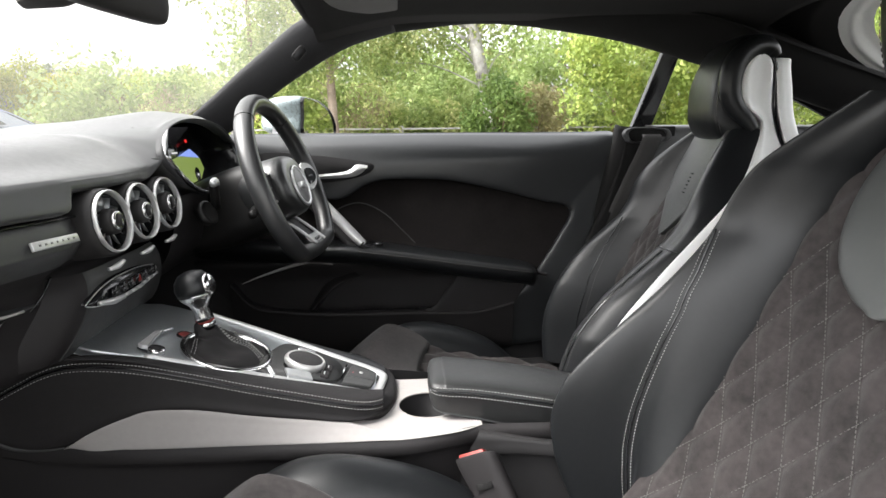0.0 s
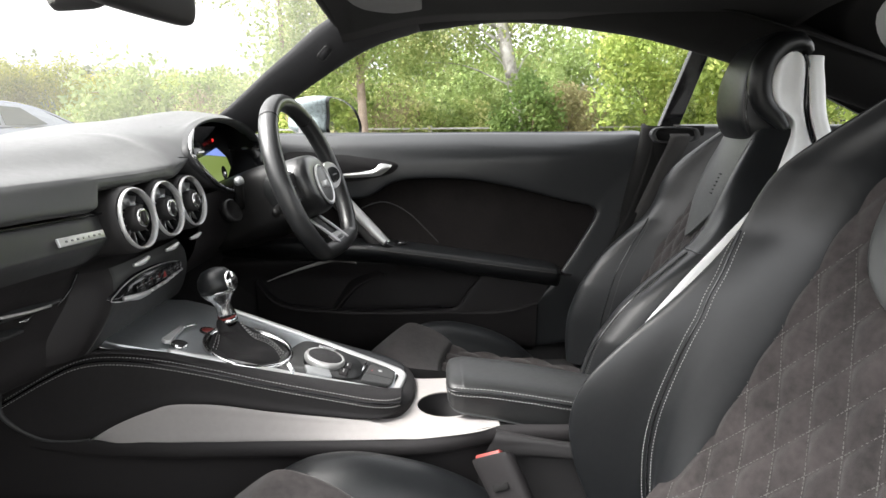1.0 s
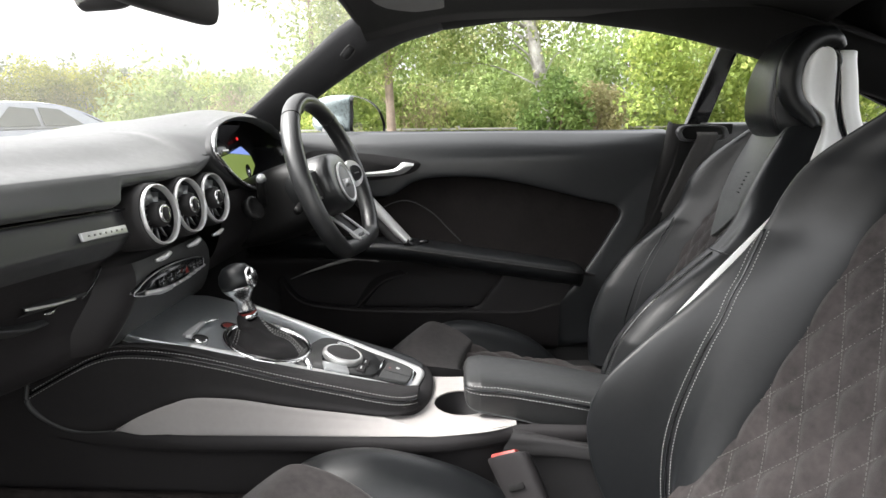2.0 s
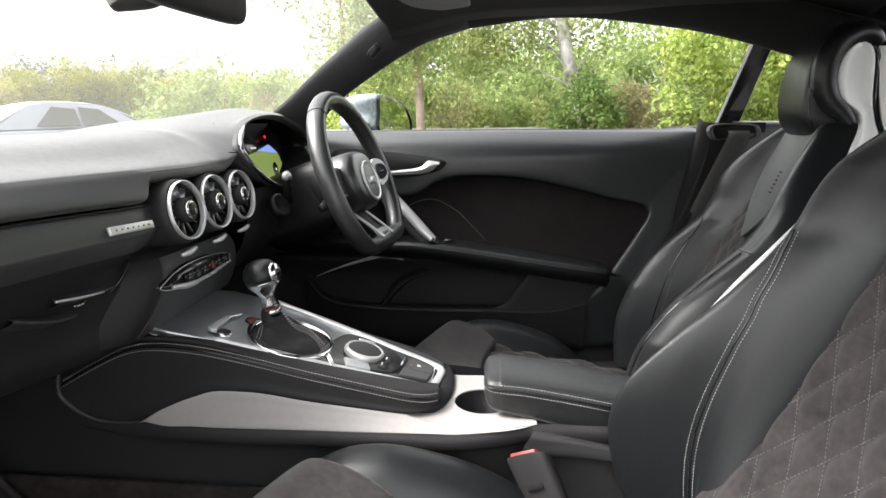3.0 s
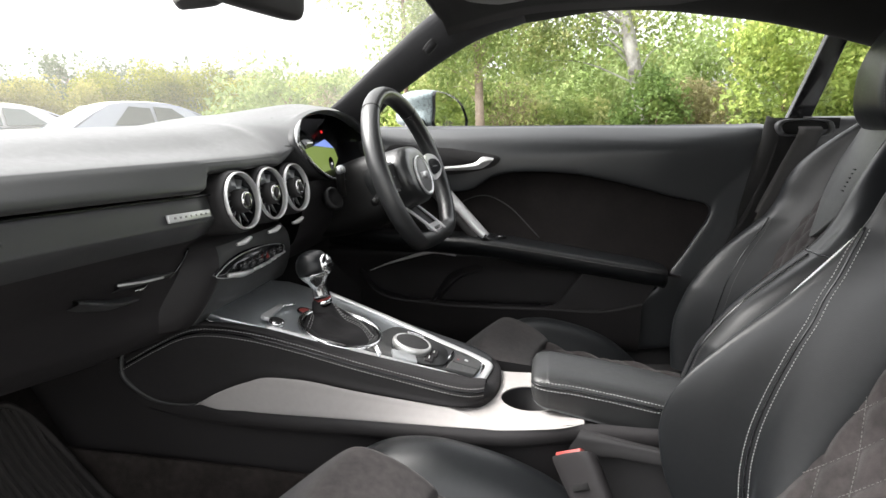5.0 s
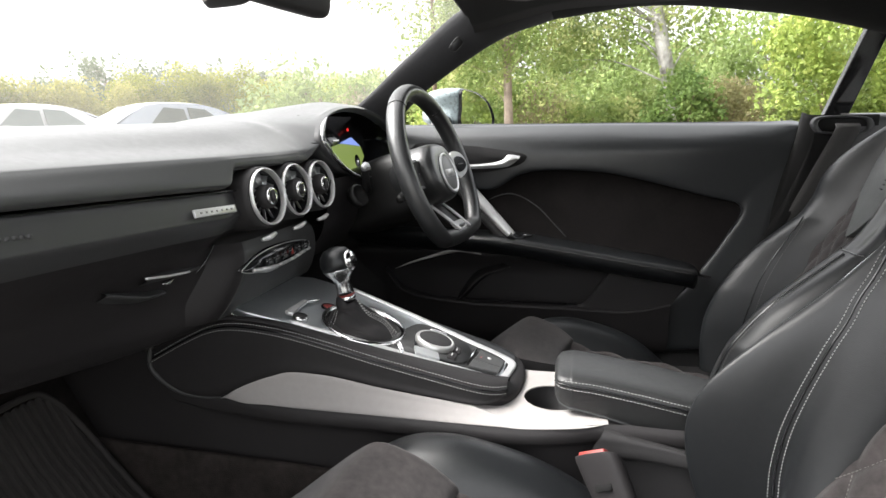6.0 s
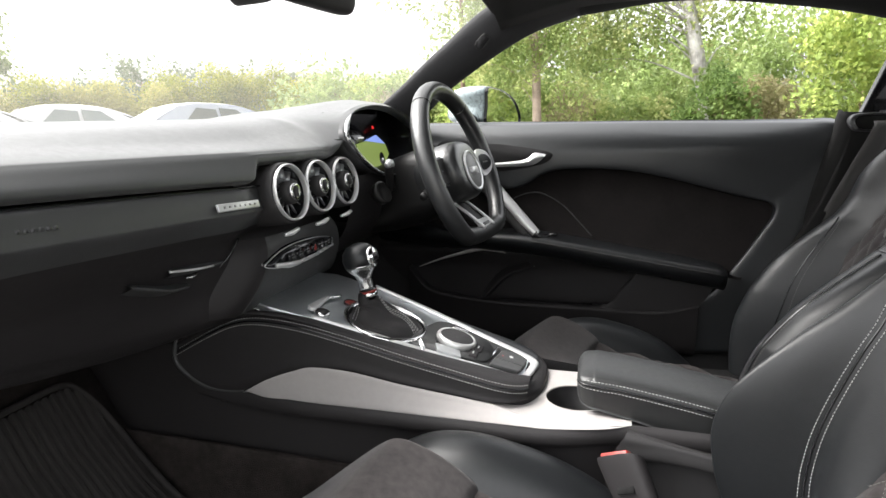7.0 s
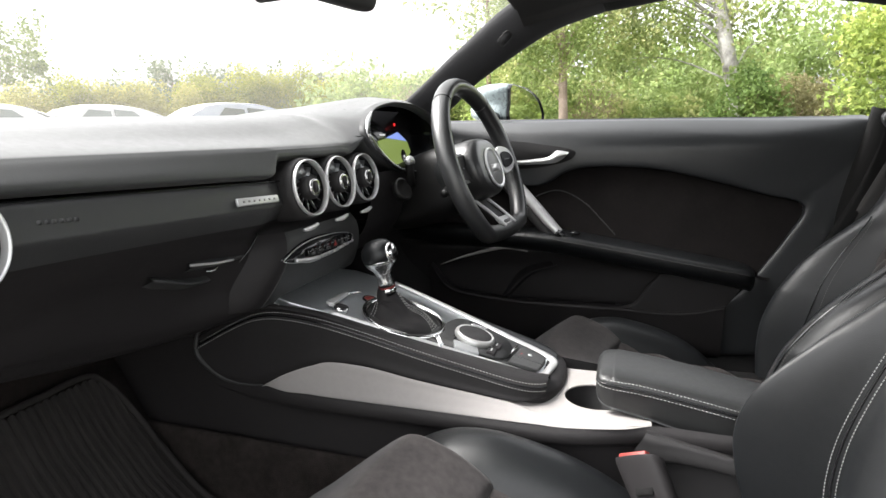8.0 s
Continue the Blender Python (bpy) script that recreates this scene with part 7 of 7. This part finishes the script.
def leaf_mesh(name, centres, size, parent, material, droop=0.3, narrow=0.6, label=""):
    """Many small folded leaves, each its own island."""
    n = len(centres)
    c = np.array(centres)
    a = rng.normal(size=(n, 3))
    a[:, 2] -= droop
    a /= np.linalg.norm(a, axis=1)[:, None]
    b = rng.normal(size=(n, 3))
    b -= (b * a).sum(1)[:, None] * a
    b /= np.linalg.norm(b, axis=1)[:, None]
    s = size * rng.uniform(0.6, 1.35, size=(n, 1))
    nrm_ = np.cross(a, b)
    v = np.stack([c - a * s * 0.5, c + b * s * 0.5 * narrow + nrm_ * s * 0.10, c + a * s * 0.5, c - b * s * 0.5 * narrow + nrm_ * s * 0.10], axis=1).reshape(-1, 3)
    f = np.arange(4 * n).reshape(-1, 4)
    tri = np.concatenate([f[:, [0, 1, 2]], f[:, [0, 2, 3]]])
    me = bpy.data.meshes.new(name)
    me.from_pydata(v.tolist(), [], tri.tolist())
    me.materials.append(material)
    ob = new(name, me)
    if parent:
        ob.parent = parent
        ob.matrix_parent_inverse = Matrix.Translation(parent.location).inverted()
    if label:
        ob["label"] = label
    return ob


def clump(centre, radius, n, flat=0.8):
    d = rng.normal(size=(n, 3))
    d /= np.linalg.norm(d, axis=1)[:, None]
    d *= (rng.uniform(0, 1, size=(n, 1)) ** 0.45) * radius
    d[:, 2] *= flat
    return np.array(centre) + d


def tree(name, label, base, height, trunk_r, crown, leaf, n, size, bark, lean=(0.0, 0.0), twigs=True, droop=0.4, clumps=70, first=0.35):
    """A tapered trunk, limbs out to clumps of leaves, and hanging sprays."""
    base = np.array(base, float)
    t = thing(name, label, "tree", tuple(base))
    tip = base + np.array((lean[0], lean[1], height))
    tr = [base + (tip - base) * k + np.array((0.06 * math.sin(5 * k + base[1]), 0.08 * math.sin(4 * k + base[0]), 0)) * height * 0.12 * k for k in np.linspace(0, 1, 7)]
    part("trunk", tube([tuple(p) for p in tr], [trunk_r * 1.25, trunk_r, trunk_r * 0.9, trunk_r * 0.7, trunk_r * 0.5, trunk_r * 0.3, trunk_r * 0.08], 30, 12), bark, t)
    cx, cy, cz, rx, ry, rz = crown
    pts = []
    spots = []
    for i in range(clumps):
        d = rng.normal(size=3)
        d /= np.linalg.norm(d)
        d *= rng.uniform(0.25, 1.0) ** 0.6
        spots.append(np.array((cx + rx * d[0], cy + ry * d[1], cz + rz * d[2])))
    for i, p in enumerate(spots):
        pts.append(clump(p, rng.uniform(0.10, 0.24) * (rx + ry + rz) / 1.6, max(6, int(n / clumps)), rng.uniform(0.7, 1.6)))
    for i in range(0, clumps, 4):
        p = spots[i]
        k = float(np.clip((p[2] - base[2]) / height * 0.75, first * 0.5, 0.92))
        q = base + (tip - base) * k
        m_ = (p + q) / 2 + np.array((0, 0, 0.25))
        if twigs:
            part("limb", tube([tuple(q), tuple(m_), tuple(p)], [trunk_r * 0.16, trunk_r * 0.09, trunk_r * 0.03], 10, 6), bark, t)
    leaf_mesh("crown", np.concatenate(pts), size, t, leaf, droop)
    return t


# birch seen past the side window, its neighbours, and a bright maple
tree("birch_tree", "birch with a pale flaking trunk and small yellowing leaves", (14.0, -2.42, 0), 8.5, 0.165, (14.4, -0.7, 3.7, 1.0, 2.8, 1.6), LEAF_BIRCH, 7500, 0.10, BARK, (0.2, 2.0), clumps=90)
tree("birch_tree", "slender birch with hanging yellow-green foliage", (13.6, 1.50, 0), 7.5, 0.10, (13.5, 1.4, 3.1, 0.9, 2.4, 1.5), LEAF_BIRCH, 12000, 0.095, BARK_TAN, (0.1, 0.2), clumps=90)
tree("birch_tree", "tall birch with loose yellow-green foliage over the car park", (15.0, 3.5, 0), 9.0, 0.06, (14.6, 4.3, 5.5, 1.6, 2.2, 2.3), LEAF_BIRCH, 4200, 0.11, BARK_BROWN, (0, 0.3), clumps=46)
tree("maple_tree", "bright lime-green maple turning yellow", (14.9, -5.4, 0), 7.0, 0.07, (12.8, -5.2, 2.5, 1.5, 1.9, 2.0), LEAF_LIME, 12000, 0.125, BARK_BROWN, clumps=70)
tree("maple_tree", "bright lime-green maple turning yellow", (15.5, -8.0, 0), 7.0, 0.08, (13.8, -8.3, 2.8, 1.9, 2.4, 2.4), LEAF_LIME, 12000, 0.13, BARK_BROWN, clumps=80)
tree("maple_tree", "green maple behind the rear quarter window", (15.0, -12.5, 0), 7.0, 0.22, (14.4, -12.6, 3.2, 2.0, 2.6, 2.4), LEAF_LIME, 6500, 0.15, BARK_BROWN, clumps=70)
for x, y, h in ((12.5, -13.5, 4.6), (15.0, -12.8, 4.0), (12.0, -17.0, 5.0)):
    tree("maple_tree", "tall green tree behind the car, seen in the door mirror", (x, y, 0), h, 0.12, (x, y, h * 0.5, 1.2, 1.2, h * 0.42), LEAF_BIRCH, 4500, 0.13, BARK_BROWN, clumps=50)
# deeper row that closes the gaps
for i, (x, y, h) in enumerate(((21, 9.2, 2.9), (21, 3.4, 4.2), (22, 0.4, 4.1), (22, -2.8, 3.5), (22, -6.6, 4.8), (22, -11.0, 5.2), (22, -16.5, 5.8), (23, -23, 5.8))):
    tree("oak_tree", "dense pale green tree in the row behind", (x, y, 0), h * 0.85, 0.16, (x, y, h * 0.55, 2.4, 3.3, h * 0.5), LEAF_PALE, 7000, 0.20, BARK_BROWN, clumps=70)


def shrub(label, base, rx, ry, rz, leaf, n, size, droop=0.0, kind="shrub"):
    base = np.array(base, float)
    s = thing(kind, label, "shrub", tuple(base))
    pts = []
    for i in range(26):
        d = rng.normal(size=3)
        d /= np.linalg.norm(d)
        d *= rng.uniform(0.2, 1.0) ** 0.5
        p = base + np.array((rx * d[0], ry * d[1], rz * (0.55 + 0.45 * d[2])))
        pts.append(clump(p, 0.28 * (rx + ry + rz) / 3 + 0.1, n // 26, 1.0))
        if i % 5 == 0:
            part("stem", tube([tuple(base), tuple((base + p) / 2 + np.array((0, 0, 0.1))), tuple(p)], [0.03, 0.02, 0.006], 8, 5), BARK_BROWN, s)
    c = np.concatenate(pts)
    c[:, 2] = np.abs(c[:, 2] - 0.05) + 0.05
    leaf_mesh("foliage", c, size, s, leaf, droop)
    return s


shrub("dark green ivy-like shrub at the foot of the birch", (13.3, -2.2, 0), 0.55, 0.75, 1.9, LEAF_DARK, 3800, 0.11)
for y, r_, lf in ((3.6, 1.0, LEAF_LIME), (2.2, 0.8, LEAF_BIRCH), (0.2, 0.9, LEAF_BIRCH), (-0.9, 0.7, LEAF_BIRCH), (-4.6, 0.8, LEAF_PALE), (-6.2, 1.1, LEAF_LIME), (-9.0, 1.2, LEAF_BIRCH), (-12, 1.3, LEAF_LIME)):
    shrub("leafy green shrub along the fence", (15.2, y, 0), 0.8, r_ * 1.1, 1.5, lf, 2200, 0.13)
shrub("fading tan scrub beside the birch", (13.9, -3.05, 0), 0.5, 0.75, 1.75, LEAF_TAN, 2600, 0.10)
for x, y in ((17.5, -0.8), (17.8, 1.4), (17.6, 3.6), (17.8, -3.2), (18.0, 6.0)):
    shrub("tall leafy shrub in the row behind the fence", (x, y, 0), 1.1, 1.5, 2.3, LEAF_BIRCH if y > 0 else LEAF_PALE, 4600, 0.14)
stalks = np.concatenate([clump((14.8, y, 1.0), 0.75, 700, 1.3) for y in (-2.6, -3.3, -3.9, 0.9, 5.6)])
tagged(leaf_mesh("dry_weeds", stalks, 0.16, None, STALK, -1.0, 0.16), "dry brown weeds and grasses behind the fence", "weeds", kind="stuff")

# post and rail fence
fence = thing("fence", "weathered pale post and rail fence along the car park", "fence", (14.4, -2, 0))
for y in np.arange(-16, 8.1, 2.0):
    p = part("post", block(14.4, 14.5, y - 0.05, y + 0.05, 0.0, 0.93), RAIL, fence, smooth=False)
for z in (0.70, 0.86):
    for y in np.arange(-16, 7.9, 2.0):
        part("rail", block(14.36, 14.4, y + 0.01, y + 1.99, z - 0.02, z + 0.02), RAIL, fence, smooth=False)

# ---- scrub seen through the windscreen ----
def azimuth(deg, d):
    return (-0.9 + d * math.cos(radians(deg)), 0.05 + d * math.sin(radians(deg)))


for a, d, h, lf in ((16, 27, 3.2, LEAF_OLIVE), (19.5, 28, 3.2, LEAF_LIME), (23, 31, 3.5, LEAF_OLIVE), (26.5, 32, 3.7, LEAF_OLIVE), (30, 33, 3.8, LEAF_OLIVE), (33.5, 33, 3.9, LEAF_OLIVE), (37, 33, 3.7, LEAF_OLIVE),
                    (40, 30, 2.9, LEAF_YELLOW), (43, 29, 2.8, LEAF_YELLOW), (46.5, 30, 2.8, LEAF_OLIVE), (50, 30, 2.7, LEAF_YELLOW), (54, 30, 2.9, LEAF_OLIVE), (58, 30, 3.2, LEAF_OLIVE)):
    x, y = azimuth(a, d)
    shrub("broad olive scrub at the edge of the car park" if lf is LEAF_OLIVE else "yellowing scrub at the edge of the car park", (x, y, 0), 1.5, 1.5, h, lf, 9000, 0.125, -0.4, "scrub_bush")
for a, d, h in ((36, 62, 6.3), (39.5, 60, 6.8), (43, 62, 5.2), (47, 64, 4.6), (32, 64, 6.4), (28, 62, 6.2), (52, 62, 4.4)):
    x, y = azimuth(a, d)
    tree("far_tree", "far tree behind the scrub, haze greyed into its leaves", (x, y, 0), h * 0.8, 0.2, (x, y, h * 0.55, 3.0, 3.0, h * 0.48), LEAF_HAZED, 2600, 0.34, BARK_BROWN, clumps=40)
x, y = azimuth(53.5, 22)
tree("pine_tree", "dark pine with a long drooping branch", (x, y, 0), 5.5, 0.13, (x + 0.9, y - 0.8, 3.15, 1.5, 1.2, 1.0), LEAF_PINE, 1900, 0.13, BARK_BROWN, clumps=26)
low_stalks = np.concatenate([clump((*azimuth(a, 23), 0.5), 0.9, 420, 0.8) for a in np.arange(15, 58, 2.2)])
tagged(leaf_mesh("dry_grass_tufts", low_stalks, 0.30, None, STALK, -1.5, 0.10), "dry tan grass below the scrub", "grass", kind="stuff")


# ---- parked cars ----
def parked_car(name, label, x, y, turn, paint, pane=None):
    """A saloon: lower body, glasshouse, wheels, lamps."""
    m = pose(x, y, 0, 0, 0, turn)
    pane = pane or CAR_GLASS
    c = thing(name, label, "car", (x, y, 0), "parked cars")
    Q = lambda pts: [tuple(m @ Vector(p)) for p in pts]
    st = ((-2.28, 0.55, 0.62, 0.80), (-2.20, 0.35, 0.95, 0.86), (-1.7, 0.25, 1.02, 0.90), (-0.9, 0.22, 0.96, 0.91), (0.3, 0.22, 0.93, 0.91), (1.1, 0.24, 0.90, 0.90), (1.9, 0.28, 0.80, 0.86), (2.2, 0.4, 0.66, 0.78), (2.28, 0.5, 0.58, 0.7))
    part("body", loft([Q([(u, -w, zb + 0.1), (u, -w * 1.01, (zb + zt) / 2), (u, -w * 0.96, zt - 0.04), (u, -w * 0.80, zt), (u, 0, zt + 0.03), (u, w * 0.80, zt), (u, w * 0.96, zt - 0.04), (u, w * 1.01, (zb + zt) / 2), (u, w, zb + 0.1), (u, w * 0.8, zb), (u, -w * 0.8, zb)]) for u, zb, zt, w in st], 50, 44, True, True), paint, c)
    rs = ((-1.75, 0.98, 0.66), (-1.25, 1.25, 0.60), (-0.75, 1.395, 0.565), (-0.2, 1.43, 0.56), (0.3, 1.39, 0.565), (0.75, 1.20, 0.62), (1.2, 0.93, 0.70))
    part("roof", loft([Q([(u, -w - 0.06 * (1.45 - z) / 0.5, z - 0.05), (u, -w, z - 0.015), (u, -w * 0.6, z + 0.008), (u, 0, z + 0.015), (u, w * 0.6, z + 0.008), (u, w, z - 0.015), (u, w + 0.06 * (1.45 - z) / 0.5, z - 0.05)]) for u, z, w in rs], 36, 24), paint, c)
    for sg in (1, -1):
        for u0, u1, z0, z1 in ((-1.05, -0.36, 1.04, 1.34), (-0.29, 0.44, 1.03, 1.34)):
            a0, a1 = (u0 + 0.34 if u0 < -1 else u0), (u1 - 0.34 if u1 > 0.4 else u1)
            ob_ = part("window", slab(Q([(u0, sg * 0.835, z0 - 0.03), (u1, sg * 0.835, z0 - 0.04), (a1, sg * 0.665, z1 - 0.02), (a0, sg * 0.665, z1 - 0.05)]), 0.02, m.to_3x3() @ Vector((0, sg, 0.4))), pane, c, smooth=False)
        side_pts = [(-1.55, sg * 0.79, 0.98), (1.10, sg * 0.79, 0.93), (0.42, sg * 0.605, 1.36), (-0.2, sg * 0.60, 1.41), (-0.95, sg * 0.60, 1.33)]
        part("side_pillars", slab(Q(side_pts), 0.012, m.to_3x3() @ Vector((0, sg, 0.4))), paint, c, smooth=False)
    part("rear_glass", slab(Q([(-1.72, -0.58, 1.02), (-1.72, 0.58, 1.02), (-0.95, 0.52, 1.35), (-0.95, -0.52, 1.35)]), 0.01, m.to_3x3() @ Vector((-0.4, 0, 0.9))), pane, c, smooth=False)
    part("windscreen", slab(Q([(1.15, -0.60, 0.96), (1.15, 0.60, 0.96), (0.42, 0.52, 1.345), (0.42, -0.52, 1.345)]), 0.01, m.to_3x3() @ Vector((0.4, 0, 0.9))), pane, c, smooth=False)
    for u in (-1.38, 1.38):
        for sg in (1, -1):
            wh = part("wheel", spun([(0.20, -0.1), (0.31, -0.1), (0.33, -0.06), (0.33, 0.06), (0.31, 0.1), (0.22, 0.1)], m @ Matrix.Translation((u, sg * 0.80, 0.33)) @ pose(0, 0, 0, 90, 0, 0), 28), HARD, c)
            part("rim", spun([(0.225, 0.085 * sg * -1), (0.2, 0.06 * -sg), (0.05, 0.07 * -sg), (0.0001, 0.07 * -sg)], m @ Matrix.Translation((u, sg * 0.80, 0.33)) @ pose(0, 0, 0, 90, 0, 0), 20), ALU, wh)
    for sg in (1, -1):
        part("tail_lamp", turned_block(m @ Matrix.Translation((-2.18, sg * 0.66, 0.82)), 0.12, 0.34, 0.12), RED, c)
        part("headlamp", turned_block(m @ Matrix.Translation((2.08, sg * 0.62, 0.66)), 0.25, 0.30, 0.11), CHROME, c)
    return c


x, y = azimuth(36.3, 13.6)
parked_car("parked_car", "pale blue-silver saloon parked in the car park", x, y, 150, PAINT_BLUE, CAR_GLASS_DARK)
x, y = azimuth(46.0, 14.8)
parked_car("parked_car", "white saloon parked in the car park", x, y, 150, PAINT_WHITE)
x, y = azimuth(54.0, 14.2)
parked_car("parked_car", "white saloon parked in the car park", x, y, 150, PAINT_WHITE)
